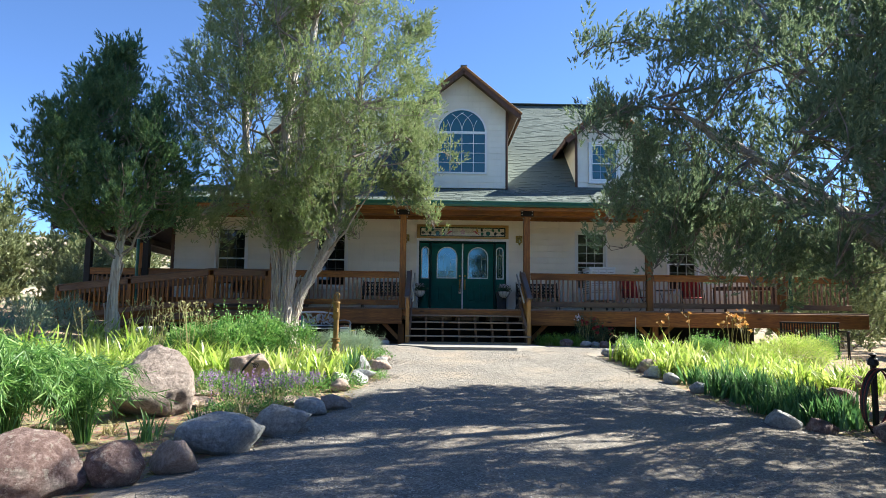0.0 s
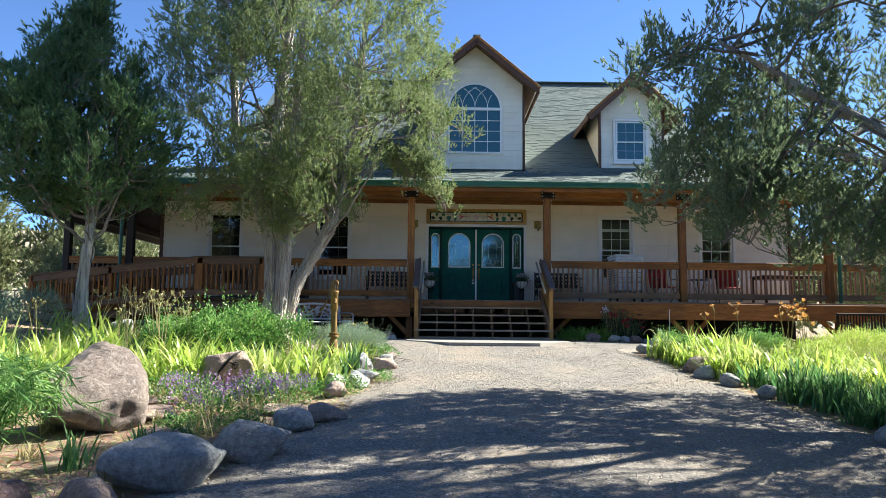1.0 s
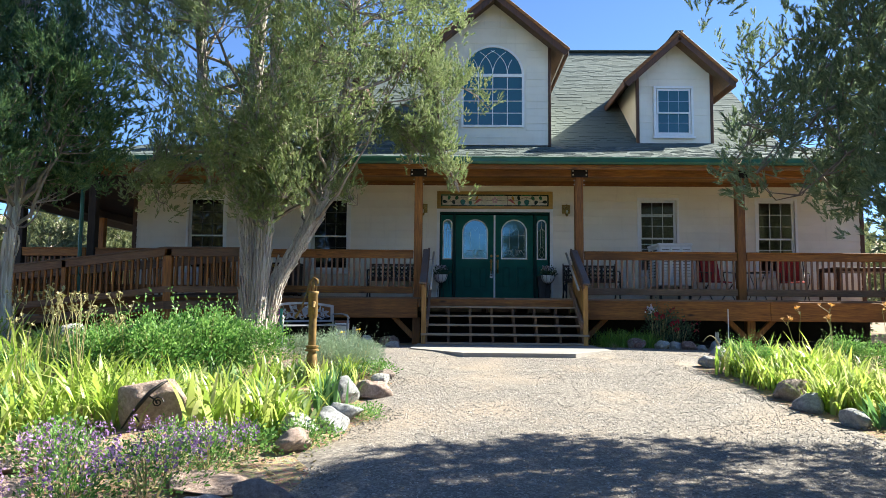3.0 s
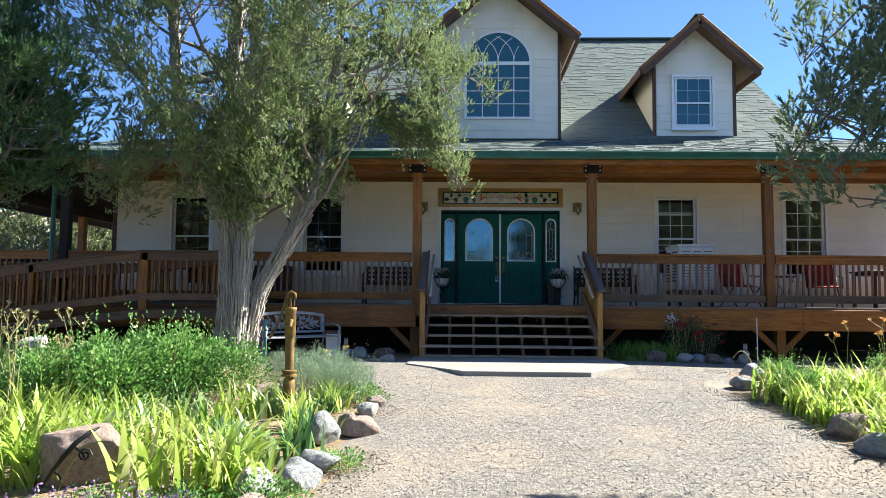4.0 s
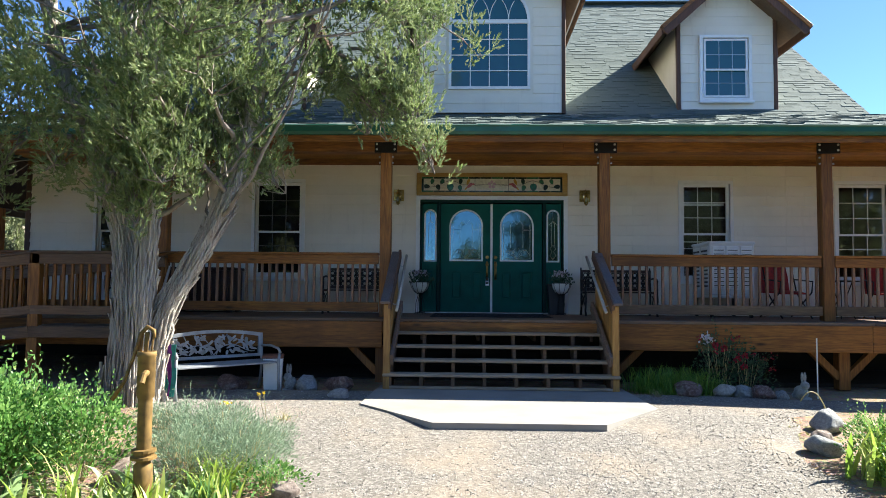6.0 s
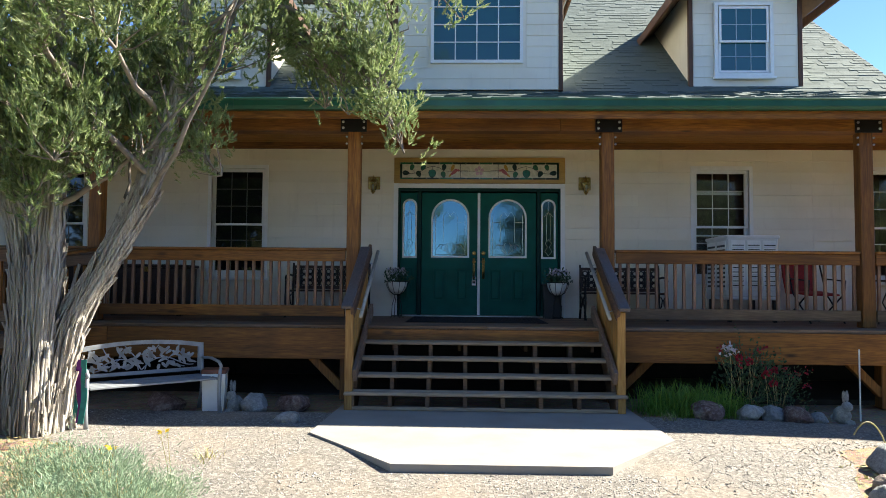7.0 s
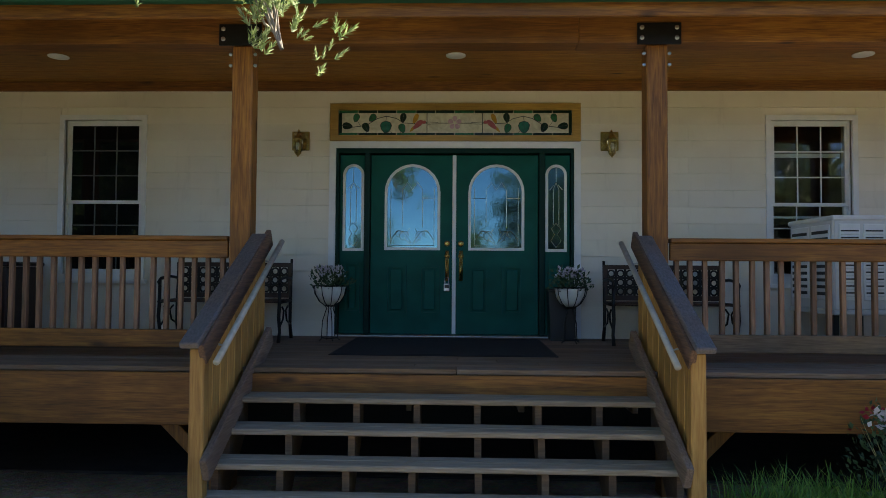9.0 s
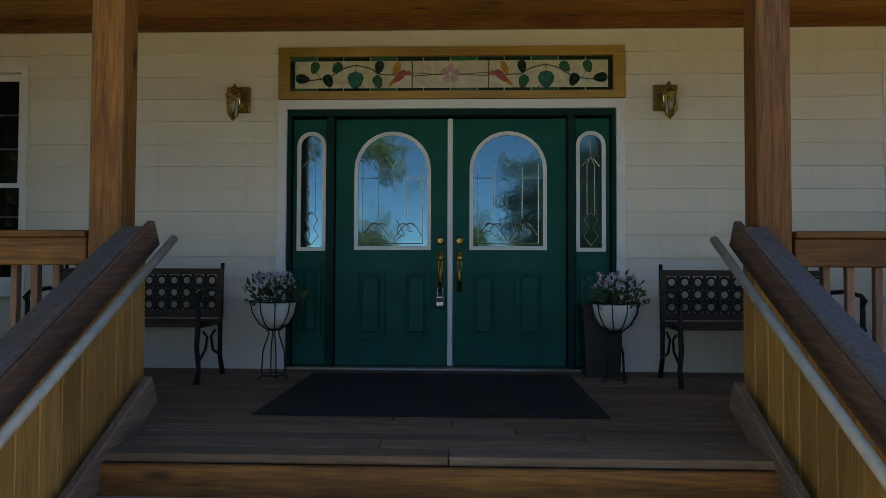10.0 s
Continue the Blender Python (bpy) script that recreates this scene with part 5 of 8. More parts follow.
def bark_strips(rng, pts, radii, count, g):
    """Loose ribbons of bark that stand off a stem."""
    for _ in range(count):
        i = rng.integers(0, len(pts) - 1)
        a = rng.uniform(0, 2 * math.pi)
        d = (Vector(pts[i + 1]) - Vector(pts[i])).normalized()
        ref = d.orthogonal().normalized()
        o = (ref * math.cos(a) + d.cross(ref) * math.sin(a))
        side = d.cross(o).normalized() * rng.uniform(0.008, 0.03)
        p = Vector(pts[i]).lerp(Vector(pts[i + 1]), rng.uniform(0, 1)) + o * radii[i] * 0.97
        L_ = rng.uniform(0.2, 0.8)
        bow = rng.uniform(0.005, 0.045)
        k = len(g.v)
        for t in (0.0, 0.35, 0.7, 1.0):
            q = p + d * (t - 0.5) * L_ + o * (bow * (t * 1.6 if rng.random() < 0.3 else math.sin(t * 3.1)) + 0.006)
            w = 1 - 0.6 * t
            g.v += [tuple(q - side * w), tuple(q + side * w + o * 0.012), tuple(q + side * w * 0.3 - o * 0.02)]
        for j in range(3):
            b = k + j * 3
            g.f += [(b, b + 1, b + 4, b + 3), (b + 1, b + 2, b + 5, b + 4), (b + 2, b, b + 3, b + 5)]


def juniper(label, seed, stems, env, centre, squash, n_boughs, n_clumps, per, leaf, spray_len, extra=(), strips=0, clump=0.22, inner=0.3, hole=-0.12, hole_size=0.7, bare=1.0, keep=None):
    """A juniper: stems and limbs of bark, and a crown of upright tufts inside an uneven outline.
    env: (height, reach) pairs of the crown's outline; extra: hanging boughs of their own as bent lines."""
    rng = np.random.default_rng(seed)
    tree = thing("juniper_tree", label, "tree")
    wood_g, paths = G(), []
    for pts, r0, r1 in stems:
        path = [Vector(p) for p in pts]
        fine = []
        for i in range(len(path) - 1):
            p0, p1 = path[max(0, i - 1)], path[i]
            p2, p3 = path[i + 1], path[min(len(path) - 1, i + 2)]
            for t in (0.0, 0.25, 0.5, 0.75):
                fine.append(0.5 * ((2 * p1) + (p2 - p0) * t + (2 * p0 - 5 * p1 + 4 * p2 - p3) * t * t + (3 * p1 - p0 - 3 * p2 + p3) * t ** 3))
        fine.append(path[-1])
        rad = [r0 + (r1 - r0) * (i / (len(fine) - 1)) ** 0.62 for i in range(len(fine))]
        rad[0] *= 1.3
        n = 22
        k = len(wood_g.v)
        wood_g.tube(fine, rad, n)
        for i in range(len(fine)):
            for j in range(n):
                p = Vector(wood_g.v[k + i * n + j])
                d = (p - fine[i])
                w = 1 + 0.17 * math.sin(3 * j * 2 * math.pi / n + i * 0.35 + seed) + 0.15 * math.sin(6 * j * 2 * math.pi / n + i * 0.2) + rng.uniform(-0.09, 0.09)
                wood_g.v[k + i * n + j] = tuple(fine[i] + d * w)
        if strips:
            bark_strips(rng, fine, rad, int(strips * (r0 / 0.3)), wood_g)
        paths.append((fine, rad))
    part("trunk", wood_g, BARK, tree, "grey shredding bark", True)
    hs, rs = [e[0] for e in env], [e[1] for e in env]
    cx, cy = centre

    def reach_at(a, z):
        return float(np.interp(z, hs, rs)) * (1 + 0.1 * math.sin(3 * a + z * 1.1 + seed) + 0.07 * math.sin(7 * a - 2.3 * z + seed))

    limb_g = G()
    nodes = []
    lines = [bend(*e) for e in extra]
    for i in range(n_boughs):
        fine, rad = paths[i % len(paths)]
        cand = [j for j in range(len(fine)) if hs[0] - 0.7 < fine[j].z < hs[-1] - 0.8]
        if not cand:
            continue
        start = fine[cand[rng.integers(0, len(cand))]]
        a = math.atan2((start.y - cy) / squash, start.x - cx) + rng.normal(0, 1.3)
        zt = min(hs[-1] - 0.2, start.z + rng.uniform(0.5, 2.2))
        reach = reach_at(a, zt) * rng.uniform(0.55, 0.85)
        end = Vector((cx + reach * math.cos(a), cy + reach * squash * math.sin(a), zt))
        mid = start.lerp(end, 0.55) - Vector((0, 0, (end.z - start.z) * 0.3))
        lines.append(bend(start, mid, end))
    for line in lines:
        L_ = (line[-1] - line[0]).length
        w = bare * 0.034 * min(1, 0.4 + L_ / 3)
        line = [p + Vector(rng.normal(0, 0.022, 3)) if 0 < i < 8 else p for i, p in enumerate(line)]
        limb_g.tube(line, [w * (1 - 0.8 * t / 8) for t in range(9)], 6, False)
        nodes += line[3:]
    for fine, rad in paths:
        nodes += [p for p in fine if p.z > hs[0] + 0.6]
    N = np.array([tuple(p) for p in nodes])
    # tuft centres: along the hanging boughs, then through the crown with the most near its outline
    C, S = [], []
    for e in extra:
        line = bend(*e)
        for _ in range(max(4, int((line[-1] - line[0]).length * 9))):
            C.append(np.array(line[int(8 * rng.uniform(0.35, 1) ** 0.8)]) + rng.normal(0, 0.11, 3))
            S.append(rng.uniform(0.5, 0.9))
    tries = 0
    while len(C) < n_clumps and tries < n_clumps * 12:
        tries += 1
        z = rng.uniform(hs[0], hs[-1])
        if rng.uniform(0, max(rs)) > float(np.interp(z, hs, rs)) + 0.15:
            continue
        a = rng.uniform(0, 2 * math.pi)
        r = reach_at(a, z) * (inner + (1 - inner) * rng.uniform(0, 1) ** 0.6)
        c = np.array([cx + r * math.cos(a), cy + r * squash * math.sin(a), z])
        if noise.noise(Vector(c) * hole_size + Vector((seed, 0, 0))) < hole or (keep and not keep(*c)):
            continue
        C.append(c)
        S.append(rng.uniform(0.65, 1.35))
    P, D, K = [], [], []
    for c, s in zip(C, S):
        near = np.linalg.norm((N - c) * [1, 1, 1.2] + [0, 0, 0.35], axis=1)
        q = Vector(N[int(near.argmin())])
        e = Vector(c)
        out = (e - q).normalized() if (e - q).length > 0.05 else Vector((0, 0, 1))
        limb_g.tube([q, q.lerp(e, 0.5) - Vector((0, 0, 0.1 * (e - q).length)) + Vector(rng.normal(0, 0.03, 3)), e], [0.011 * bare, 0.007 * bare, 0.003], 4, False)
        axis = np.array(out) * 0.6 + rng.normal(0, 0.25, 3) + [0, 0, 0.7]
        axis /= np.linalg.norm(axis)
        # a clump is a few upright tufts, each a broom of sprays that narrows to its tip
        for _ in range(4):
            m = max(3, int(per * s ** 1.4 / 4))
            foot = c + rng.normal(0, clump * 0.55 * s, 3)
            ax = axis + rng.normal(0, 0.28, 3)
            ax /= np.linalg.norm(ax)
            h = rng.uniform(0, 1, m) ** 0.8
            o = rng.normal(0, 1, (m, 3))
            o -= np.outer(o @ ax, ax)
            o *= (rng.uniform(0.2, 1, m) / (np.linalg.norm(o, axis=1) + 1e-6))[:, None]
            wide = clump * 0.34 * s * (0.35 + 0.9 * np.sin(np.clip(h + 0.12, 0, 1) * math.pi) ** 0.8)
            P.append(foot + np.outer((h - 0.35) * clump * 1.7 * s, ax) + o * wide[:, None])
            D.append(o * 0.75 + ax * (0.55 + 0.5 * h)[:, None])
            K.append(np.full(m, 0.85 + 0.2 * s))
    part("limbwork", limb_g, TWIG, tree, "bare grey twigs and limbs", True)["kind"] = "stuff"
    P, D, K = np.concatenate(P), np.concatenate(D), np.concatenate(K)
    for s in range(3):
        tv, tf = spray_shape(np.random.default_rng(s), 16 if spray_len < 0.3 else 12, spray_len, (0.056 if spray_len < 0.3 else 0.075) * spray_len)
        sel = slice(s, None, 3)
        v, f = scatter(tv, tf, P[sel], turns(rng, D[sel]), rng.uniform(0.7, 1.4, len(P[sel])) * K[sel] * 0.9)
        ob = part("crown", fast_mesh("crown", v, f, leaf), None, tree)
        ob["kind"] = "stuff"
    return tree


main_env = [(2.5, 0.5), (3.0, 1.5), (3.7, 2.3), (4.7, 2.9), (6.0, 2.85), (8.0, 2.1), (9.6, 1.1), (10.6, 0.2)]
juniper("tall old juniper with shredding bark and airy grey-green crown", 11,
        [([(-4.32, -4.4, -0.15), (-4.25, -4.42, 0.9), (-4.24, -4.45, 2.0), (-4.32, -4.6, 3.2), (-4.25, -4.9, 5.0), (-4.0, -5.0, 7.0), (-3.8, -5.0, 9.8)], 0.21, 0.025),
         ([(-4.12, -4.42, -0.1), (-3.98, -4.42, 0.95), (-3.62, -4.4, 1.65), (-3.3, -4.42, 2.25), (-3.1, -4.45, 2.9), (-2.93, -4.5, 3.5), (-2.75, -4.65, 4.7), (-2.5, -4.9, 7.0)], 0.13, 0.025),
         ([(-4.48, -4.42, -0.1), (-4.4, -4.45, 1.0), (-4.47, -4.5, 2.0), (-4.72, -4.65, 2.9), (-5.1, -4.95, 4.2), (-5.2, -5.0, 6.8)], 0.15, 0.025),
         ([(-4.22, -4.56, -0.1), (-4.16, -4.58, 1.2), (-4.05, -4.65, 2.4), (-3.92, -4.95, 3.6), (-3.75, -5.5, 5.2), (-3.5, -5.6, 7.6)], 0.13, 0.02)],
        main_env, (-3.75, -5.1), 0.76, 46, 1280, 60, JUNIPER, 0.105,
        [((-2.9, -4.5, 3.7), (-2.2, -4.1, 4.3), (-1.55, -3.7, 3.5)), ((-1.9, -3.9, 3.95), (-1.25, -3.7, 3.9), (-0.98, -3.6, 2.95)), ((-2.0, -3.9, 3.9), (-1.85, -3.55, 3.75), (-1.78, -3.4, 3.35)),
         ((-2.7, -5.1, 4.2), (-1.5, -4.0, 5.2), (-0.8, -3.4, 4.9)), ((-2.6, -5.1, 5.0), (-1.2, -3.8, 5.3), (-0.3, -2.65, 4.65)), ((-2.6, -5.1, 5.2), (-1.4, -4.3, 6.3), (-0.75, -3.7, 6.1)), ((-2.5, -5.1, 6.0), (-1.5, -4.6, 7.4), (-0.9, -4.2, 7.5)),
         ((-1.6, -4.3, 4.9), (-1.2, -3.9, 4.7), (-1.0, -3.6, 4.1)), ((-3.2, -4.42, 2.55), (-2.9, -4.3, 2.85), (-2.6, -4.3, 2.45)), ((-3.15, -4.42, 2.7), (-2.95, -4.5, 3.1), (-2.7, -4.45, 2.9)), ((-4.2, -4.6, 2.7), (-4.05, -4.85, 2.6), (-4.0, -4.95, 2.2)), ((-4.3, -4.6, 3.0), (-4.3, -5.0, 2.8), (-4.35, -5.1, 2.3)), ((-4.3, -4.7, 2.6), (-4.15, -5.0, 2.4), (-4.0, -5.1, 2.0)), ((-4.9, -4.8, 3.0), (-6.0, -4.6, 3.2), (-6.5, -4.3, 2.6)),
         ((-4.6, -4.8, 3.2), (-5.4, -5.6, 3.2), (-5.7, -6.0, 2.7)), ((-5.0, -4.9, 3.1), (-5.5, -4.9, 3.0), (-5.8, -4.9, 2.4)), ((-4.1, -4.9, 3.0), (-3.7, -5.3, 2.9), (-3.6, -5.4, 2.4)),
         ((-2.2, -4.2, 4.2), (-1.5, -3.9, 4.2), (-1.0, -3.8, 3.4)), ((-1.8, -4.0, 4.1), (-1.2, -3.85, 3.8), (-0.85, -3.9, 2.75)), ((-2.2, -4.1, 4.2), (-1.7, -3.7, 3.9), (-1.5, -3.5, 3.25)), ((-1.9, -4.0, 4.3), (-1.4, -3.8, 4.3), (-1.2, -3.7, 3.7)), ((-3.1, -4.4, 3.1), (-2.85, -4.2, 3.0), (-2.75, -4.1, 2.55)),
         ((-4.2, -4.7, 3.4), (-4.0, -5.2, 3.2), (-3.9, -5.4, 2.8)), ((-3.6, -4.6, 3.2), (-3.5, -5.0, 3.1), (-3.4, -5.2, 2.7)), ((-4.5, -4.6, 3.2), (-4.7, -5.1, 3.0), (-4.8, -5.3, 2.6)), ((-3.4, -4.5, 2.9), (-3.2, -4.8, 2.9), (-3.1, -4.9, 2.55)), ((-4.2, -4.6, 2.8), (-4.1, -4.9, 2.6), (-4.05, -5.0, 2.3))],
        strips=1700, clump=0.27, inner=0.15, hole=-0.17, hole_size=0.85, keep=lambda x, y, z: not (x > -3.4 and z < 3.2 + 0.25 * (x + 3.4)) and (x < -2.9 or math.sin(x * 57 + y * 91 + z * 33) > -0.2) and (x > -4.7 or math.sin(x * 41 + y * 77 + z * 59) > -0.55))
juniper("dark green young juniper with a single slim trunk by the ramp", 23,
        [([(-7.05, -6.7, -0.2), (-7.1, -6.68, 1.0), (-7.0, -6.7, 2.4), (-7.1, -6.7, 4.0), (-7.0, -6.7, 5.2)], 0.135, 0.02)],
        [(2.3, 0.9), (2.7, 1.4), (3.5, 1.5), (4.3, 1.2), (4.9, 0.8), (5.5, 0.35), (5.9, 0.1)], (-7.2, -6.7), 0.95, 40, 430, 62, JUNIPER_DARK, 0.115,
        [((-7.0, -6.8, 2.2), (-6.7, -7.6, 2.4), (-6.45, -8.1, 3.3)), ((-6.95, -6.9, 2.3), (-6.6, -7.7, 2.3), (-6.35, -8.2, 2.9)), ((-7.1, -6.7, 2.5), (-7.9, -6.5, 2.9), (-8.7, -6.3, 2.6))],
        strips=120, clump=0.24, inner=0.2, hole=-0.3, hole_size=0.9)
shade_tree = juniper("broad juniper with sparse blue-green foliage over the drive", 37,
        [([(5.4, -11.4, -0.7), (5.35, -11.4, 0.8), (5.1, -11.3, 2.2), (4.9, -11.2, 4.0), (4.8, -11.2, 7.0)], 0.24, 0.03),
         ([(5.2, -11.4, 1.4), (4.2, -11.3, 2.3), (3.0, -11.1, 3.1), (2.2, -10.9, 3.7)], 0.085, 0.02), ([(5.3, -11.4, 1.6), (6.0, -11.6, 3.0), (6.8, -11.5, 4.8)], 0.12, 0.025),
         ([(5.1, -11.3, 1.9), (4.0, -10.6, 2.4), (2.9, -10.0, 3.0)], 0.07, 0.015), ([(5.0, -11.3, 2.4), (4.0, -12.0, 3.4), (3.0, -12.3, 4.4)], 0.07, 0.015)],
        [(1.3, 1.6), (2.0, 3.0), (3.4, 3.4), (4.8, 3.1), (5.8, 2.2), (6.6, 0.6)], (4.55, -11.25), 0.72, 46, 860, 52, JUNIPER_BLUE, 0.105,
        [((3.4, -11.2, 2.8), (2.4, -10.9, 2.2), (1.75, -10.75, 1.6)), ((3.2, -11.2, 2.9), (2.3, -11.4, 1.9), (1.9, -11.6, 1.25)), ((3.0, -10.2, 3.2), (2.2, -9.6, 2.9), (1.75, -9.5, 2.1)),
         ((2.6, -11.0, 3.5), (1.7, -11.3, 3.6), (1.15, -11.5, 3.1)), ((2.6, -11.6, 4.2), (1.6, -11.7, 4.4), (1.0, -11.7, 4.0)), ((3.9, -11.2, 2.2), (3.2, -11.3, 1.6), (2.7, -11.5, 1.25)),
         ((3.0, -10.6, 2.9), (2.2, -10.3, 2.9), (1.6, -10.2, 2.3)), ((3.0, -10.4, 3.2), (2.3, -9.8, 3.4), (1.9, -9.5, 2.9)), ((2.6, -10.9, 2.6), (1.9, -10.7, 2.3), (1.5, -10.6, 1.8)), ((2.6, -10.6, 3.4), (1.9, -10.2, 3.9), (1.4, -10.1, 3.5)), ((4.2, -11.3, 2.2), (3.4, -11.6, 1.6), (3.0, -11.9, 1.05)), ((4.2, -11.2, 2.4), (3.6, -10.8, 1.8), (3.1, -10.6, 1.2)),
         ((4.5, -11.4, 2.0), (4.0, -12.1, 1.6), (3.6, -12.6, 1.1)), ((3.4, -11.2, 2.8), (2.7, -11.4, 2.0), (2.3, -11.3, 1.3)), ((4.6, -11.3, 2.1), (4.3, -11.8, 1.4), (4.0, -12.3, 1.0)), ((4.6, -11.3, 2.1), (4.2, -10.9, 1.6), (3.9, -10.6, 1.1))],
        strips=120, clump=0.24, inner=0.35, hole=-0.03, hole_size=0.8, bare=0.7, keep=lambda x, y, z: x - 1.15 * z > -2.7)

copy_thing(shade_tree, pose(8.6, -14.1, 0, 0, 0, 70) @ pose(-4.9, 11.4, 0))
copy_thing(shade_tree, pose(0.15, -5.2, -0.35))
# far trees: two kinds, copied round the place
far_a = juniper("rounded pinyon pine on the dry slope behind", 51, [([(0, 0, -0.3), (0.05, 0, 1.5), (0, 0, 4.4)], 0.16, 0.03)],
                [(0.4, 1.2), (1.4, 1.9), (2.8, 1.7), (4.0, 0.9), (4.8, 0.2)], (0, 0), 1.0, 20, 130, 20, FAR_LEAF, 0.36, clump=0.45, inner=0.4, hole=-0.4)
far_b = juniper("upright grey-green juniper on the dry slope behind", 52, [([(0, 0, -0.3), (0, 0.05, 2), (0, 0, 5.6)], 0.16, 0.03)],
                [(0.3, 1.0), (1.6, 1.5), (3.4, 1.35), (5.0, 0.7), (6.0, 0.1)], (0, 0), 1.0, 20, 130, 20, FAR_LEAF, 0.36, clump=0.42, inner=0.4, hole=-0.4)
spots = [(-17.6, 6, 0.8), (-15.6, 8.5, 0.85), (-20.5, 9, 0.9), (-14.8, 12, 0.8), (-23, 13, 1.0), (-27, 7, 1.0), (-18.5, 18, 1.1), (-30, 18, 1.2), (-13.2, 4.5, 0.62), (-25, 1, 0.9),
         (13.5, 3.5, 0.9), (16, 8, 1.1), (18.5, 1.5, 1.0), (21, 12, 1.2), (14.5, 13, 1.1), (24, 4, 1.1), (12.2, -3.5, 0.7), (17, -5, 0.9),
         (-6, -38, 1.2), (3.5, -36, 1.1), (9, -33, 1.3), (-12, -34, 1.2), (-18, -27, 1.1), (15, -26, 1.2), (0.3, -45, 1.3), (20, -15, 1.1), (-21, -14, 1.1), (-13, -15, 1.3), (-15.5, -19, 1.4), (-11.5, -22, 1.5), (-18, -11, 1.2), (13.5, -19, 1.5), (12.5, -24, 1.5), (17, -12, 1.3), (11.8, -11.2, 1.25), (13.8, -15, 1.4)]
rng = random.Random(8)
for i, (x, y, s) in enumerate(spots):
    src = far_a if i % 3 else far_b
    z = float(rough_z(np.array(x), np.array(y)))
    m = pose(x, y, z, 0, 0, rng.uniform(0, 360)) @ Matrix.Diagonal((s, s, s * rng.uniform(0.85, 1.1), 1))
    if i < 2:
        (far_a if i else far_b).matrix_basis = m
    else:
        c = copy_thing(src, m)
        c.scale = (s, s, s * rng.uniform(0.85, 1.1))

# hillside far behind the house
hx, hy = np.linspace(-420, 420, 90), np.linspace(60, 420, 45)


def hill_z(x, y):
    up = np.clip((y - 60) / 130, 0, 1)
    ridge = 26 + 9 * np.sin(x * 0.011 + 0.6) + 5 * np.sin(x * 0.031) + 12 * np.clip((-x - 60) / 200, 0, 1) - 10 * np.clip((x + 20) / 150, 0, 1)
    return -1.0 + up ** 1.2 * ridge + up * 1.5 * np.sin(x * 0.12 + y * 0.07) * np.sin(y * 0.1)


tagged(new("hillside", grid_sheet("hillside", hx, hy, hill_z, HILL)), "dry tan hillside dotted with scrub", "", "", "structure")
rg = np.random.default_rng(4)
tv, tf = spray_shape(rg, 24, 1.5, 0.2)
n_ = 1500
px, py = rg.uniform(-260, 160, n_), rg.uniform(75, 260, n_)
pos = np.stack([px, py, hill_z(px, py) - 0.3], 1)
pos = np.repeat(pos, 5, 0) + rg.normal(0, 0.8, (n_ * 5, 3)) * [1, 1, 0.5]
v, f = scatter(tv, tf, pos, turns(rg, rg.normal(0, 0.7, (n_ * 5, 3)) + [0, 0, 1]), rg.uniform(0.8, 1.8, n_ * 5))
tagged(new("hillside_scrub", fast_mesh("hillside_scrub", v, f, FAR_LEAF)), "scattered pinyon scrub on the far hillside", "scrub", "", "stuff")


# ---- garden plants ----
def blades(rng, count, length, width, spread, droop, lean=0.35, seg=5):
    """A clump of long leaves that rise, arch over and taper."""
    V, F = [], []
    for _ in range(count):
        a = rng.uniform(0, 2 * math.pi)
        out = np.array([math.cos(a), math.sin(a), 0])
        side = np.array([-out[1], out[0], 0])
        L_ = length * rng.uniform(0.55, 1.15)
        w = width * rng.uniform(0.6, 1.2)
        p = np.array([*(rng.normal(0, spread, 2)), -0.03])
        th = rng.uniform(0.02, lean)
        dr = droop * rng.uniform(0.3, 1.5)
        tw = rng.uniform(-0.5, 0.5)
        k = len(V)
        for i in range(seg + 1):
            t = i / seg
            ww = w * (1 - t ** 2.2) * (0.7 + 0.6 * min(1, t * 3)) + 0.0008
            s = side * math.cos(tw * t) + out * math.sin(tw * t)
            V += [p - s * ww, p + s * ww]
            ang = th + dr * t ** 1.7
            p = p + (out * math.sin(ang) + np.array([0, 0, math.cos(ang)])) * L_ / seg
        F += [(k + 2 * i, k + 2 * i + 1, k + 2 * i + 3, k + 2 * i + 2) for i in range(seg)]
    return np.array(V), np.array(F)


def leafy(rng, count, height, radius, leaf, ratio=0.45, cone=0.5):
    """A mound of small folded leaves on thin stems."""
    tv = np.array([(0, 0, 0), (ratio / 2, 0.08, 0.45), (0, 0, 1), (-ratio / 2, 0.08, 0.45)])
    tf = np.array([(0, 1, 2), (0, 2, 3)])
    a, r, h = rng.uniform(0, 2 * math.pi, count), np.sqrt(rng.uniform(0, 1, count)), rng.uniform(0.05, 1, count) ** 0.7
    r = r * radius * (1 - cone * h ** 2) * (1 + 0.25 * np.sin(3 * a + 5 * h))
    pos = np.stack([r * np.cos(a), r * np.sin(a), h * height * (1 + 0.25 * np.sin(2 * a + 1) * np.cos(5 * r))], 1)
    pos += rng.normal(0, 0.02, pos.shape)
    d = pos * [1, 1, 0.4] + rng.normal(0, 0.35 * radius, pos.shape) + [0, 0, 0.35 * radius]
    return scatter(tv, tf, pos, turns(rng, d), leaf * rng.uniform(0.6, 1.3, count))


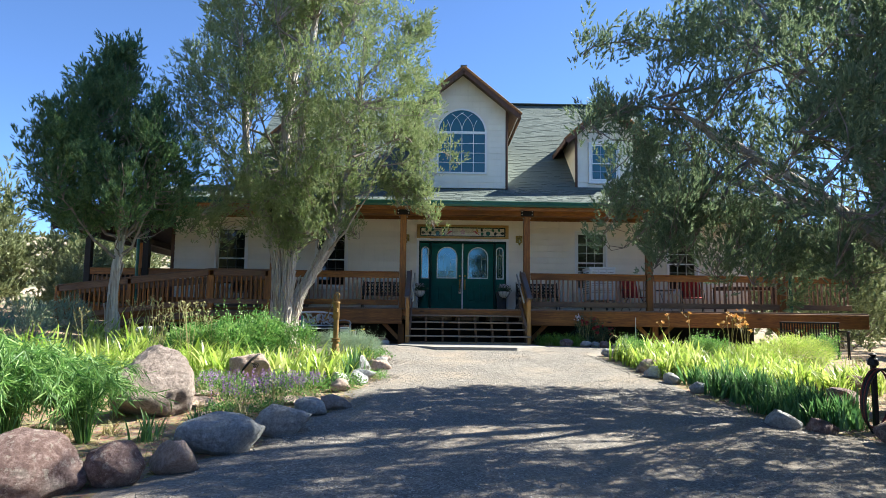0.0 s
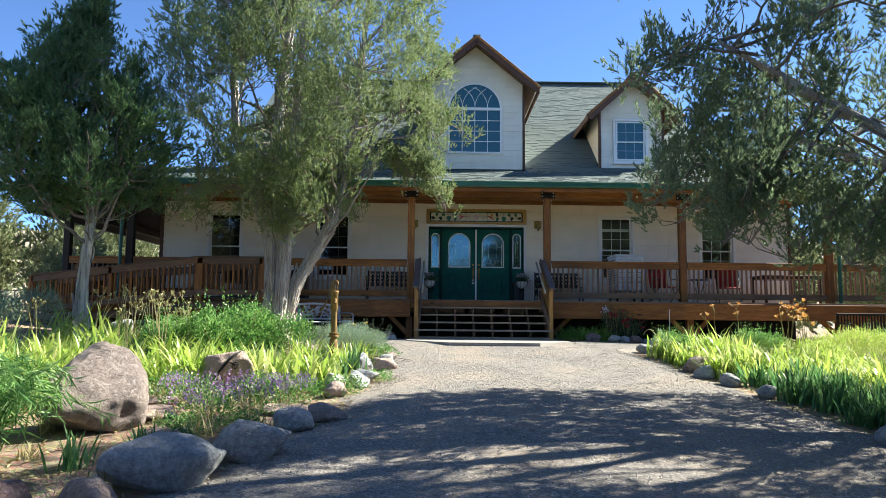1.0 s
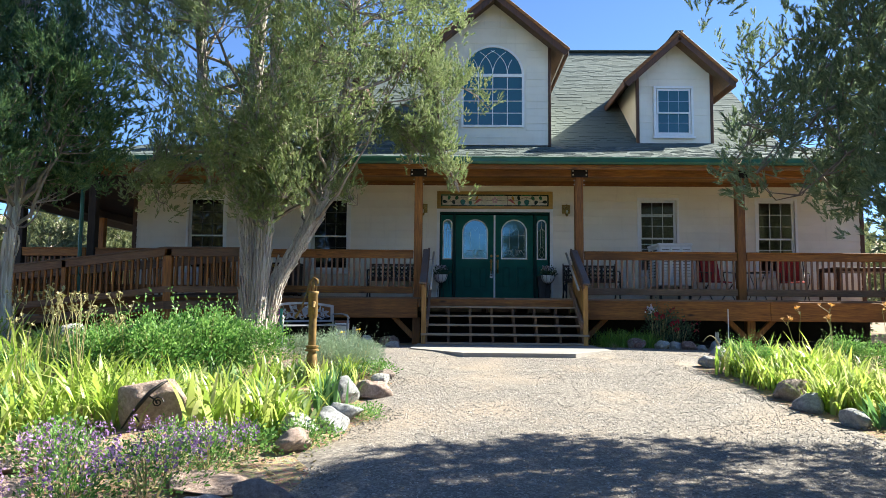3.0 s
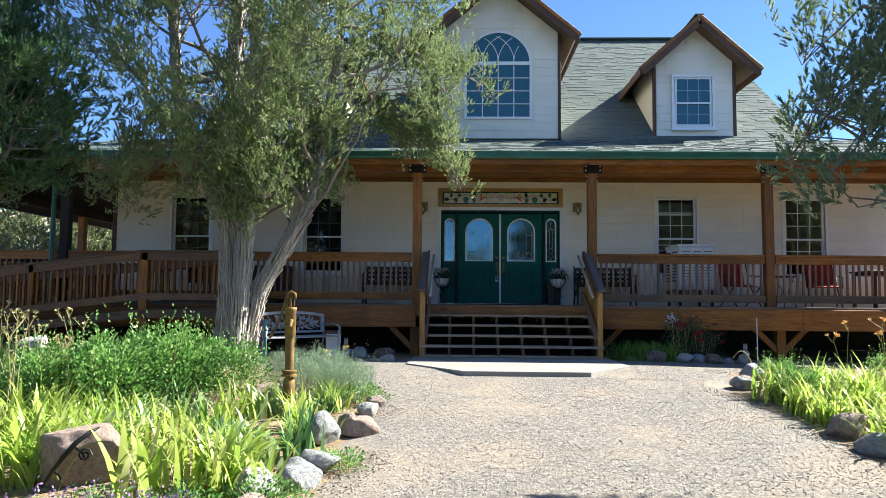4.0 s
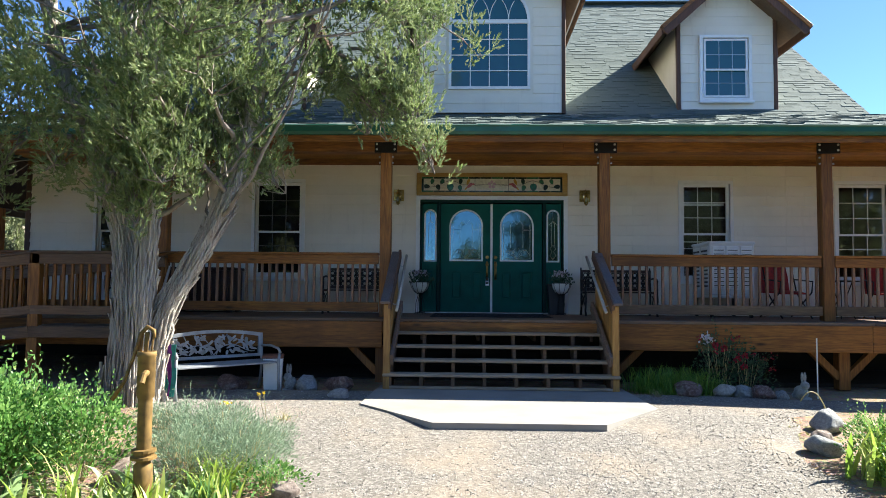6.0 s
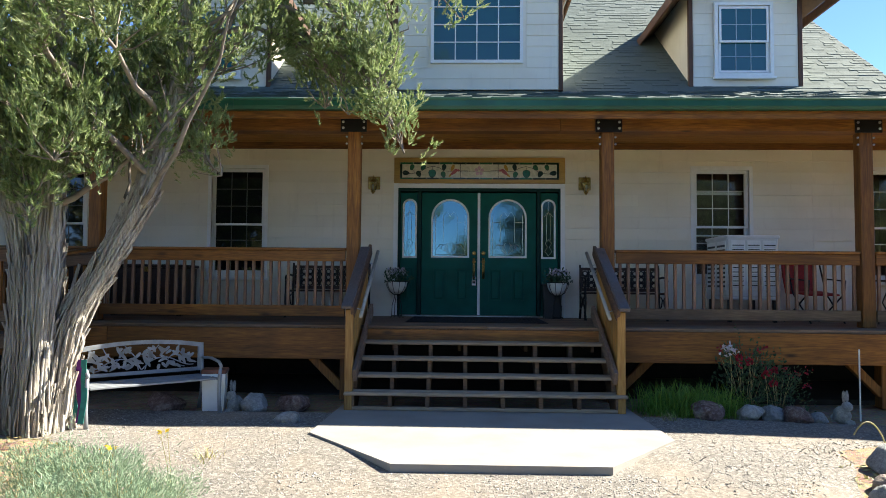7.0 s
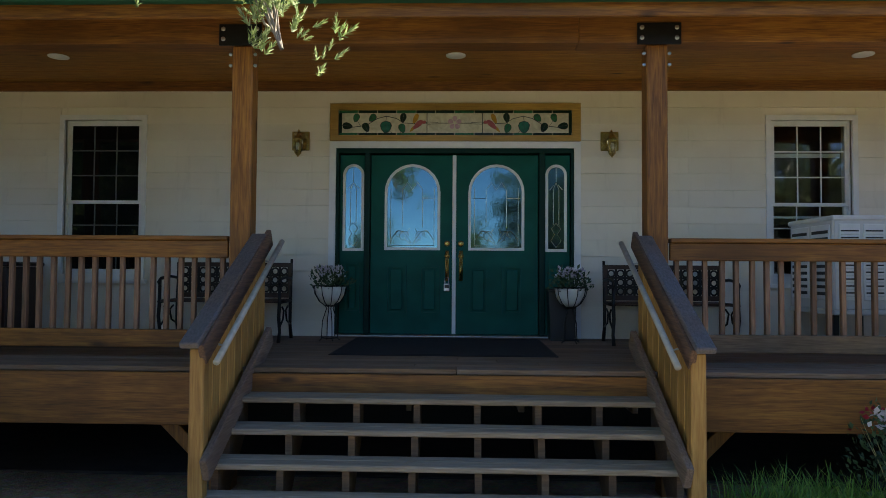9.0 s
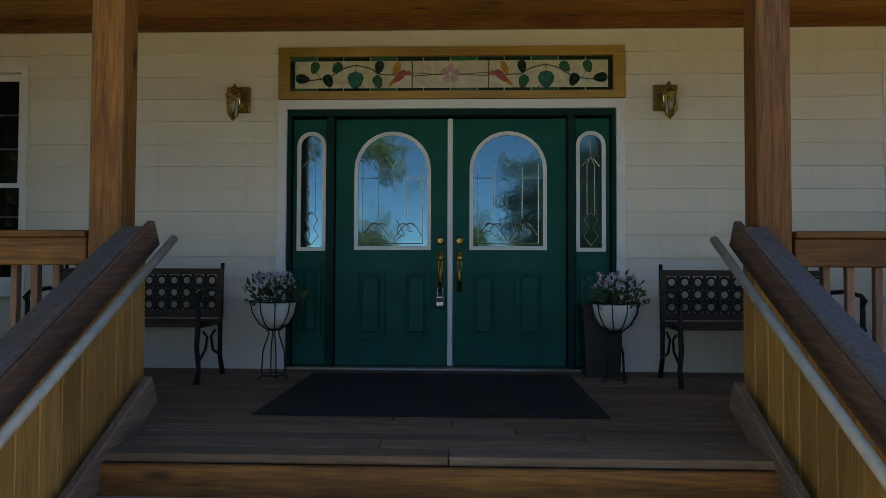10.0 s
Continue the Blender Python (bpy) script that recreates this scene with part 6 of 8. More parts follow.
def put(kinds, x, y, s=1.0, dz=0.0):
    """A copy of one of some ready plants on the ground at x, y."""
    src = kinds[RNG.randrange(len(kinds))]
    z = float(rough_z(np.array(x), np.array(y))) + dz
    c = copy_thing(src, pose(x, y, z, RNG.uniform(-5, 5), RNG.uniform(-5, 5), RNG.uniform(0, 360)))
    c.scale = (s, s, s * RNG.uniform(0.9, 1.12))
    return c


RNG = random.Random(21)
NURSERY = []


def nursery(obs):
    NURSERY.extend(obs)
    return obs


def clump(name, label, cat, seed, material, *a, **k):
    v, f = blades(np.random.default_rng(seed), *a, **k)
    t = tagged(new(name), label, cat, "garden plants")
    part("foliage", fast_mesh("foliage", v, f, material), None, t)["kind"] = "stuff"
    return t


LILY = nursery([clump("daylily_clump", "arching yellow-green daylily leaves in the garden bed", "plant", 60 + i, BLADE, 40, 0.68, 0.015, 0.11, 2.1, 0.45) for i in range(4)])
UPRIGHT = nursery([clump("iris_clump", "stiff yellow-green sword leaves in the garden bed", "plant", 70 + i, BLADE, 26, 0.52, 0.024, 0.1, 1.1, 0.4) for i in range(3)])
IRISES = nursery([clump("iris_clump", "dark green upright iris leaves beside the drive", "plant", 80 + i, IRIS, 30, 0.5, 0.017, 0.09, 0.6, 0.45) for i in range(3)])
SILVER = nursery([clump("lambs_ear_clump", "broad silvery lamb's ear leaves low in the bed", "plant", 85 + i, SAGE_LIGHT, 22, 0.36, 0.028, 0.1, 1.2, 0.6) for i in range(2)])
TUFTS = nursery([clump("grass_tuft", "fine green ornamental grass tuft", "grass", 90 + i, TURF, 420, 0.4, 0.0032, 0.14, 1.3, 1.0) for i in range(2)])
DRYG = nursery([clump("dry_grass_tuft", "straw-coloured dry grass tuft", "grass", 94 + i, STALK, 40, 0.25, 0.005, 0.07, 0.9, 0.8) for i in range(2)])


def mound(name, label, cat, seed, mat_leaf, count, h, r, leaf, ratio=0.45, cone=0.5, flowers=None, stems=12, stem_h=0.0, shoots=0):
    """A leafy plant with thin stems and, where given, flower heads."""
    rng = np.random.default_rng(seed)
    t = tagged(new(name), label, cat, "garden plants")
    g = G()
    for _ in range(stems):
        a, q = rng.uniform(0, 6.28), rng.uniform(0.2, 0.8)
        g.tube([(0.03 * math.cos(a), 0.03 * math.sin(a), -0.03), (r * q * 0.6 * math.cos(a), r * q * 0.6 * math.sin(a), h * 0.55), (r * q * math.cos(a), r * q * math.sin(a), h * rng.uniform(0.8, 1.05))], [0.006, 0.004, 0.002], 4, False)
    part("stem", g, STALK, t)["kind"] = "stuff"
    v, f = leafy(rng, count, h, r, leaf, ratio, cone)
    if shoots:
        # single shoots that stand out of the mound, leafed to the tip
        P, D = [], []
        for _ in range(shoots):
            a, q = rng.uniform(0, 6.28), rng.uniform(0.1, 0.9) * r
            foot, tip = np.array([q * math.cos(a), q * math.sin(a), h * 0.5]), np.array([q * 1.5 * math.cos(a), q * 1.5 * math.sin(a), h * rng.uniform(1.05, 1.5)])
            for u in np.linspace(0.1, 1, 14):
                P.append(foot + (tip - foot) * u)
                D.append((tip - foot) / np.linalg.norm(tip - foot) * 0.6 + rng.normal(0, 0.6, 3))
        sv, sf = scatter(np.array([(0, 0, 0), (ratio / 2, 0.08, 0.45), (0, 0, 1), (-ratio / 2, 0.08, 0.45)]), np.array([(0, 1, 2), (0, 2, 3)]), np.array(P), turns(rng, np.array(D)), leaf * rng.uniform(0.6, 1.1, len(P)))
        v, f = np.concatenate([v, sv]), np.concatenate([f, sf + len(v)])
    part("foliage", fast_mesh("foliage", v, f, mat_leaf), None, t)["kind"] = "stuff"
    if flowers:
        fm, fc, fs, fl = flowers
        a, q = rng.uniform(0, 6.28, fc), np.sqrt(rng.uniform(0, 1, fc)) * r * 1.05
        top = np.stack([q * np.cos(a), q * np.sin(a), h * rng.uniform(0.75, 1.15, fc) + stem_h], 1)
        per = 7
        pos = np.repeat(top, per, 0) + rng.normal(0, fs * 0.5, (fc * per, 3)) * fl
        tv = np.array([(0, 0, 0), (0.35, 0.1, 0.5), (0, 0, 1), (-0.35, 0.1, 0.5)])
        v, f = scatter(tv, np.array([(0, 1, 2), (0, 2, 3)]), pos, turns(rng, rng.normal(0, 1, pos.shape) + [0, 0, 0.5]), fs * rng.uniform(0.7, 1.2, len(pos)))
        part("flowering", fast_mesh("flowering", v, f, fm), None, t)["kind"] = "stuff"
    return t


GREENBUSH = nursery([mound("leafy_shrub", "bright green leafy perennial in the garden bed", "shrub", 100 + i, BUSH, 2400, 0.66, 0.5, 0.045, 0.6, 0.35, shoots=16) for i in range(3)])
SAGEBUSH = nursery([mound("silver_sage_plant", "feathery silver-green sage by the drive", "shrub", 110 + i, SAGE, 3200, 0.5, 0.46, 0.05, 0.14, 0.4, shoots=22) for i in range(2)])
LAVS = nursery([mound("catmint_plant", "purple flowering catmint at the bed edge", "plant", 120 + i, BUSH, 800, 0.3, 0.35, 0.035, 0.4, 0.5, (LAVENDER, 60, 0.024, np.array([0.5, 0.5, 2.4]))) for i in range(2)])
LOWGREEN = nursery([mound("ground_cover_plant", "low green ground cover", "plant", 130 + i, BUSH, 700, 0.22, 0.35, 0.04, 0.6, 0.4) for i in range(2)])


def willow_plant(seed, stems=60, h=0.95, r=0.85):
    """Arching stems that bow outward, set with narrow drooping leaves."""
    rng = np.random.default_rng(seed)
    t = tagged(new("willow_leaf_plant"), "tall fine-leaved green plant beside the boulder", "plant", "garden plants")
    g, P, D = G(), [], []
    for _ in range(stems):
        a, q, hh = rng.uniform(0, 6.28), r * rng.uniform(0.3, 1.0), h * rng.uniform(0.7, 1.05)
        o = Vector((math.cos(a), math.sin(a), 0))
        line = bend(o * 0.05, o * q * 0.35 + Vector((0, 0, hh * 1.25)), o * q + Vector((0, 0, hh * rng.uniform(0.35, 0.85))), 12)
        g.tube(line, [0.007 * (1 - 0.07 * i) for i in range(13)], 4, False)
        for u in np.linspace(2.2, 11.9, 42):
            i = int(u)
            p, d = line[i].lerp(line[i + 1], u - i), (line[i + 1] - line[i]).normalized()
            P.append(np.array(p))
            D.append(np.array(d) * 0.55 + rng.normal(0, 0.5, 3) + [0, 0, -0.35])
    part("stem", g, BUSH, t)["kind"] = "stuff"
    tv, tf = np.array([(0, 0, 0), (0.045, 0.01, 0.4), (0, -0.03, 1), (-0.045, 0.01, 0.4)]), np.array([(0, 1, 2), (0, 2, 3)])
    v, f = scatter(tv, tf, np.array(P), turns(rng, np.array(D)), rng.uniform(0.1, 0.18, len(P)))
    part("foliage", fast_mesh("foliage", v, f, BUSH), None, t)["kind"] = "stuff"
    return t


WILLOWY = nursery([willow_plant(140), willow_plant(141)])
ROSE = nursery([mound("rose_bush", "dark rose bush with red blooms by the porch", "shrub", 150, ROSE_LEAF, 900, 0.7, 0.4, 0.045, 0.6, 0.2, (CRIMSON, 9, 0.045, 1.0), shoots=8)])
GREYBUSH = nursery([mound("sagebrush", "grey-green wild sagebrush on dry ground", "shrub", 160 + i, SAGE, 1500, 0.8, 0.65, 0.09, 0.22, 0.4) for i in range(2)])
LIMEBUSH = nursery([mound("lime_mound_plant", "fine lime-green rounded shrub", "shrub", 170, BLADE, 5200, 0.55, 0.75, 0.06, 0.12, 0.45)])


def flower_stalk(name, label, seed, h, heads, material, size):
    """Bare stalks that carry a few trumpet or button heads."""
    rng = np.random.default_rng(seed)
    t = tagged(new(name), label, "flower", "garden flowers")
    g, P, D = G(), [], []
    for i in range(heads):
        a = rng.uniform(0, 6.28)
        tip = np.array([rng.normal(0, 0.09), rng.normal(0, 0.09), h * rng.uniform(0.75, 1.05)])
        g.tube([(rng.normal(0, 0.02), rng.normal(0, 0.02), -0.03), tip * [0.4, 0.4, 0.55], tip], [0.005, 0.004, 0.003], 5, False)
        for j in range(3):
            e = tip + np.array([rng.normal(0, 0.045), rng.normal(0, 0.045), rng.uniform(-0.02, 0.05)])
            g.tube([tip - [0, 0, 0.06], e], [0.003, 0.002], 4, False)
            P.append(e)
            D.append(np.array([rng.normal(0, 0.5), rng.normal(0, 0.5), 1]))
    part("stalk", g, STALK, t)["kind"] = "stuff"
    tv, tf = [], []
    for j in range(6):
        a = j * math.pi / 3
        o, s = np.array([math.cos(a), math.sin(a), 0]), np.array([-math.sin(a), math.cos(a), 0])
        k = len(tv)
        tv += [o * 0.05 - s * 0.06, o * 0.05 + s * 0.06, o * 0.4 + s * 0.22 + [0, 0, 0.6], o * 0.85 + [0, 0, 0.75], o * 0.4 - s * 0.22 + [0, 0, 0.6]]
        tf += [(k, k + 1, k + 2), (k, k + 2, k + 4), (k + 4, k + 2, k + 3)]
    P, D = np.array(P), np.array(D)
    v, f = scatter(np.array(tv), np.array(tf), P, turns(rng, D), size * rng.uniform(0.6, 1.2, len(P)))
    part("flowering", fast_mesh("flowering", v, f, material), None, t)["kind"] = "stuff"
    return t


ORANGES = nursery([flower_stalk("daylily_stalk", "tall stalks with orange daylily blooms", 180 + i, 0.95, 2, ORANGE, 0.055) for i in range(3)])
SEEDHEADS = nursery([flower_stalk("seed_head_stalk", "thin dry stalks with small round seed heads", 190 + i, 0.95, 3, STALK, 0.035) for i in range(2)])
SUNNY = nursery([flower_stalk("yellow_flower_stalk", "tall stalk with bright yellow flower heads", 195, 0.95, 2, YELLOW, 0.045)])

# west bed
for _ in range(215):
    y = RNG.uniform(-11.3, -6.4)
    x = RNG.uniform(-7.4, float(drive_left(np.array(y))) - 0.3)
    if abs(x + 3.5) < 0.35 and abs(y + 9.9) < 0.5 or (x > -5.2 and y < -10.3):
        continue
    if y > -8.0 and -5.6 < x < -3.2 and RNG.random() < 0.75:
        continue
    if y > -7.2 and x > -3.2:
        continue
    near = 0.72 if y > -9.2 and x > -4.6 else 1.0
    put(RNG.choice((LILY, LILY, LILY, UPRIGHT, UPRIGHT, IRISES)), x, y, near * RNG.uniform(0.65, 1.15))
for _ in range(26):
    put(LILY, RNG.uniform(-9.0, -5.6), RNG.uniform(-13.4, -9.5), RNG.uniform(0.6, 1.0))
for _ in range(13):
    put(GREENBUSH, RNG.uniform(-5.8, -3.3), RNG.uniform(-8.1, -6.75), RNG.uniform(0.6, 1.1))
for x, y, s in ((-2.4, -6.7, 0.82), (-2.15, -7.0, 0.75), (-2.75, -6.45, 0.8), (-2.55, -7.2, 0.78), (-3.1, -6.35, 0.66), (-2.1, -6.6, 0.62)):
    put(SAGEBUSH, x, y, s)
for x, y in ((-2.45, -6.6), (-2.2, -6.2)):
    put(SUNNY, x, y, RNG.uniform(0.5, 0.6))
for _ in range(22):
    put(SILVER, RNG.uniform(-4.2, -2.2), RNG.uniform(-9.6, -7.4), RNG.uniform(0.7, 1.1))
for x, y in ((-3.1, -12.1), (-2.8, -11.7), (-3.3, -11.6), (-2.6, -11.2), (-3.6, -11.3), (-2.95, -11.0)):
    put(LAVS, x, y, RNG.uniform(0.85, 1.15))
for x, y in ((-2.75, -12.3), (-3.2, -12.5), (-2.5, -10.7), (-3.9, -10.9), (-1.9, -7.2), (-2.1, -10.4), (-1.75, -9.5)):
    put(LOWGREEN, x, y, RNG.uniform(0.6, 1.0))
for x, y, s in ((-4.15, -13.6, 0.95), (-4.7, -13.9, 1.0), (-4.55, -13.0, 0.95), (-5.3, -13.4, 1.05), (-5.9, -12.9, 1.05), (-6.4, -12.2, 1.05), (-6.8, -13.4, 1.0), (-5.6, -12.2, 0.95)):
    put(WILLOWY, x, y, s)
for x, y in ((-3.25, -13.15), (-3.6, -13.45), (-4.6, -14.3), (-5.0, -14.6), (-3.0, -12.9)):
    put(IRISES, x, y, RNG.uniform(0.45, 0.7))
for _ in range(16):
    put(SEEDHEADS, RNG.uniform(-6.6, -4.6), RNG.uniform(-9.5, -7.2), RNG.uniform(0.8, 1.15))
for _ in range(30):
    put(DRYG, RNG.uniform(-5.4, -2.6), RNG.uniform(-14.3, -10.3), RNG.uniform(0.6, 1.1))
for _ in range(26):
    put(GREYBUSH, RNG.uniform(-15, -8.2), RNG.uniform(-9, -3.5), RNG.uniform(0.5, 0.95))
for x, y in ((-5.9, -5.2), (-6.5, -5.0), (-6.2, -4.6), (-5.5, -5.4)):
    put(SILVER, x, y, 1.1)
# east bed
for _ in range(150):
    y = RNG.uniform(-10.1, -6.5)
    x0 = float(drive_right(np.array(y))) + (0.25 if y > -9.3 else 0.8)
    x = RNG.uniform(x0, x0 + (2.4 if y < -7.5 else 1.4))
    put(UPRIGHT if RNG.random() < 0.6 else LILY, x, y, RNG.uniform(0.6, 0.95))
for _ in range(84):
    y = RNG.uniform(-12.4, -9.4)
    x0 = float(drive_right(np.array(y))) + 0.2
    put(IRISES, RNG.uniform(x0, x0 + (1.0 if y > -11.5 else 0.6)), y, RNG.uniform(0.55, 0.9))
for _ in range(9):
    put(ORANGES, RNG.uniform(3.2, 6.0), RNG.uniform(-8.0, -6.2), RNG.uniform(0.85, 1.1))
for x, y, s in ((5.7, -7.1, 1.0), (6.4, -6.6, 0.95), (4.9, -7.7, 0.8)):
    put(LIMEBUSH, x, y, s)
for x, y, s in ((3.05, -6.3, 0.55), (3.0, -6.9, 0.55), (4.7, -5.9, 0.7), (5.0, -6.1, 0.65), (7.2, -6.0, 0.7), (8.0, -7.5, 0.6)):
    put(GREENBUSH, x, y, s)
for _ in range(10):
    put(DRYG, RNG.uniform(5, 9), RNG.uniform(-11, -6), 1.0)
# under the porch rail east of the steps
for x, y in ((2.0, -3.0), (2.2, -3.08), (2.42, -3.02), (2.6, -2.98), (2.3, -2.85), (2.75, -2.9)):
    put(TUFTS, x, y, RNG.uniform(0.85, 1.1))
put(ROSE, 2.98, -2.88, 0.95)
put(ROSE, 3.36, -2.85, 0.8)
for x, y in ((-1.95, -7.05), (-2.3, -5.3), (1.95, -3.55)):
    put(DRYG, x, y, 0.7)
for ob in NURSERY:
    for o in list(ob.children_recursive):
        bpy.data.objects.remove(o)
    bpy.data.objects.remove(ob)


# ---- stones ----
def rock(name, label, x, y, sx, sy, h, material, seed, turn=None, cone=0.0, faces=8):
    """A weathered stone of half-width sx, half-depth sy and height h above the ground."""
    rng = np.random.default_rng(seed)
    bm = bmesh.new()
    bmesh.ops.create_icosphere(bm, subdivisions=5 if max(sx, sy) > 0.28 else 4, radius=1)
    off = Vector(rng.uniform(-50, 50, 3))
    cuts = [(Vector(rng.normal(0, 1, 3)).normalized(), rng.uniform(0.5, 0.78)) for k in range(faces)]
    P = []
    for v in bm.verts:
        p = v.co.copy()
        p = p * (1 + 0.3 * noise.noise(p * 0.9 + off) + 0.1 * noise.noise(p * 2.1 + off))
        p.x *= 1 - cone * p.z
        p.y *= 1 - cone * p.z
        for nrm, at in cuts:
            q = p.dot(nrm) - at
            if q > 0:
                p -= nrm * q * 0.85
        ridge = 1 - abs(noise.noise(p * 2.6 + off))
        P.append(p * (1 + 0.04 * noise.noise(p * 4 + off) + 0.05 * (ridge - 0.8) + 0.016 * noise.noise(p * 12 + off) + 0.008 * noise.noise(p * 27 + off)))
    A = np.array([tuple(p) for p in P])
    lo, hi = A.min(0), A.max(0)
    A = ((A - lo) / (hi - lo) * 2 - 1) * [sx, sy, h * 0.6] + [0, 0, h * 0.4]
    for v, p in zip(bm.verts, A):
        v.co = p
    me = bpy.data.meshes.new(name)
    bm.to_mesh(me)
    bm.free()
    me.polygons.foreach_set("use_smooth", [True] * len(me.polygons))
    me.materials.append(material)
    ob = tagged(new(name, me), label, "rock", "garden stones")
    ob.matrix_basis = pose(x, y, float(rough_z(np.array(x), np.array(y))), 0, 0, rng.uniform(0, 360) if turn is None else turn)
    return ob


rock("boulder", "large buff egg-shaped boulder standing in the bed", -4.03, -12.3, 0.44, 0.4, 0.76, ROCK_BUFF, 13, 20, 0.3, 5)
rock("edging_stone", "big mottled grey-red stone edging the bed", -3.87, -15.12, 0.46, 0.3, 0.45, ROCK_RED, 4, 15)
rock("edging_stone", "rounded reddish-brown stone edging the drive", -3.31, -14.84, 0.225, 0.2, 0.33, ROCK_RED, 5, 0, 0, 4)
rock("edging_stone", "small brown and cream stone edging the drive", -2.97, -14.55, 0.2, 0.17, 0.27, ROCK_PINK, 6, 5)
rock("edging_stone", "long blue-grey boulder edging the drive", -2.8, -13.85, 0.42, 0.27, 0.36, ROCK_GREY, 7, 32, 0.1, 6)
rock("edging_stone", "pale grey stone edging the drive", -2.4, -13.2, 0.3, 0.2, 0.32, ROCK_GREY, 8, 30, 0, 6)
rock("edging_stone", "rounded grey stone edging the drive", -2.27, -12.25, 0.18, 0.18, 0.22, ROCK_GREY, 9, 0, 0, 3)
rock("edging_stone", "low brown stone edging the drive", -2.04, -11.8, 0.19, 0.16, 0.17, ROCK_BUFF, 10, 10)
for i, (x, y, s, m, l) in enumerate([(-2.15, -10.55, 0.17, ROCK_PINK, "pink"), (-2.2, -10.2, 0.2, ROCK_WHITE, "pale"), (-2.0, -9.85, 0.19, ROCK_GREY, "grey"), (-1.9, -9.6, 0.17, ROCK_GREY, "speckled grey"), (-2.08, -8.75, 0.2, ROCK_GREY, "tall grey"),
                                      (-1.76, -8.5, 0.17, ROCK_PINK, "pinkish"), (-1.9, -8.2, 0.14, ROCK_BUFF, "buff"), (-1.8, -7.7, 0.13, ROCK_WHITE, "pale"), (-1.75, -7.3, 0.11, ROCK_BUFF, "buff"),
                                      (2.75, -6.0, 0.16, ROCK_GREY, "flat grey"), (2.9, -5.65, 0.12, ROCK_BUFF, "buff"), (3.2, -5.2, 0.2, ROCK_GREY, "grey"), (2.85, -8.2, 0.22, ROCK_BUFF, "pale buff"), (2.75, -8.8, 0.17, ROCK_GREY, "grey"), (2.82, -9.5, 0.16, ROCK_GREY, "grey"),
                                      (2.9, -10.3, 0.15, ROCK_GREY, "grey"), (2.98, -12.55, 0.2, ROCK_GREY, "grey"), (3.3, -12.75, 0.16, ROCK_RED, "brown"), (3.75, -13.35, 0.24, ROCK_RED, "dark red"), (4.6, -11.0, 0.22, ROCK_RED, "red"), (5.4, -9.9, 0.26, ROCK_RED, "red"),
                                      (2.4, -3.36, 0.2, ROCK_RED, "low brown"), (2.88, -3.28, 0.17, ROCK_WHITE, "white"), (3.15, -3.2, 0.16, ROCK_GREY, "grey"), (3.36, -3.3, 0.18, ROCK_RED, "reddish"), (3.6, -3.28, 0.12, ROCK_GREY, "small grey"),
                                      (-3.5, -3.3, 0.2, ROCK_RED, "reddish"), (-2.55, -3.25, 0.2, ROCK_GREY, "lichened grey"), (-2.1, -3.2, 0.19, ROCK_RED, "brown"), (-2.0, -3.95, 0.13, ROCK_GREY, "small grey"), (-7.4, -4.5, 0.26, ROCK_WHITE, "long pale"), (-3.0, -7.0, 0.18, ROCK_PINK, "pink")]):
    rock("edging_stone" if i < 21 else "garden_stone", l + " weathered garden stone on the ground", x, y, s, s * 0.85, s * (1.05 if i != 4 else 1.4), m, 20 + i)

for i, (x, y, sx, sy) in enumerate(((-2.55, -11.45, 0.33, 0.22), (-3.75, -11.75, 0.36, 0.24), (-3.3, -12.55, 0.26, 0.2), (-4.0, -11.15, 0.32, 0.22))):
    rock("flagstone", "flat pink sandstone slab lying in the bed", x, y, sx, sy, 0.09, ROCK_PINK, 90 + i)

# gravel pieces over the drive
rg = np.random.default_rng(9)
tv = np.array([(1, 0, 0.05), (0.1, 0.85, 0), (-0.9, 0.1, -0.05), (0, -0.8, 0.05), (0.15, 0.1, 0.38), (-0.1, 0, -0.4)])
tf = np.array([(0, 1, 4), (1, 2, 4), (2, 3, 4), (3, 0, 4), (1, 0, 5), (2, 1, 5), (3, 2, 5), (0, 3, 5)])
n_ = 75000
y = -3.4 - 13.5 * rg.uniform(0, 1, n_) ** 0.95
u = rg.uniform(-0.02, 1.02, n_)
x = drive_left(y) + (drive_right(y) - drive_left(y)) * u
keep = ~((np.abs(x) < 1.6) & (y > -5.55))
bare = np.array([noise.noise(Vector((a_ * 0.7, b_ * 0.7, 3.0))) for a_, b_ in zip(x, y)])
keep &= (bare < 0.12) | (rg.uniform(0, 1, n_) < 0.4)
x, y, u = x[keep], y[keep], u[keep]
size = 0.006 + 0.011 * rg.uniform(0, 1, len(x)) ** 2
pos = np.stack([x, y, rough_z(x, y) + 0.028 * np.clip(np.minimum(u, 1 - u) * 20, -0.2, 1) - 0.02 * size], 1)
v, f = scatter(tv, tf, pos, turns(rg, rg.normal(0, 0.5, pos.shape) + [0, 0, 1]), size)
tagged(new("gravel", fast_mesh("gravel", v, f, PEBBLE)), "loose crushed stone scattered on the drive", "gravel", "", "stuff")
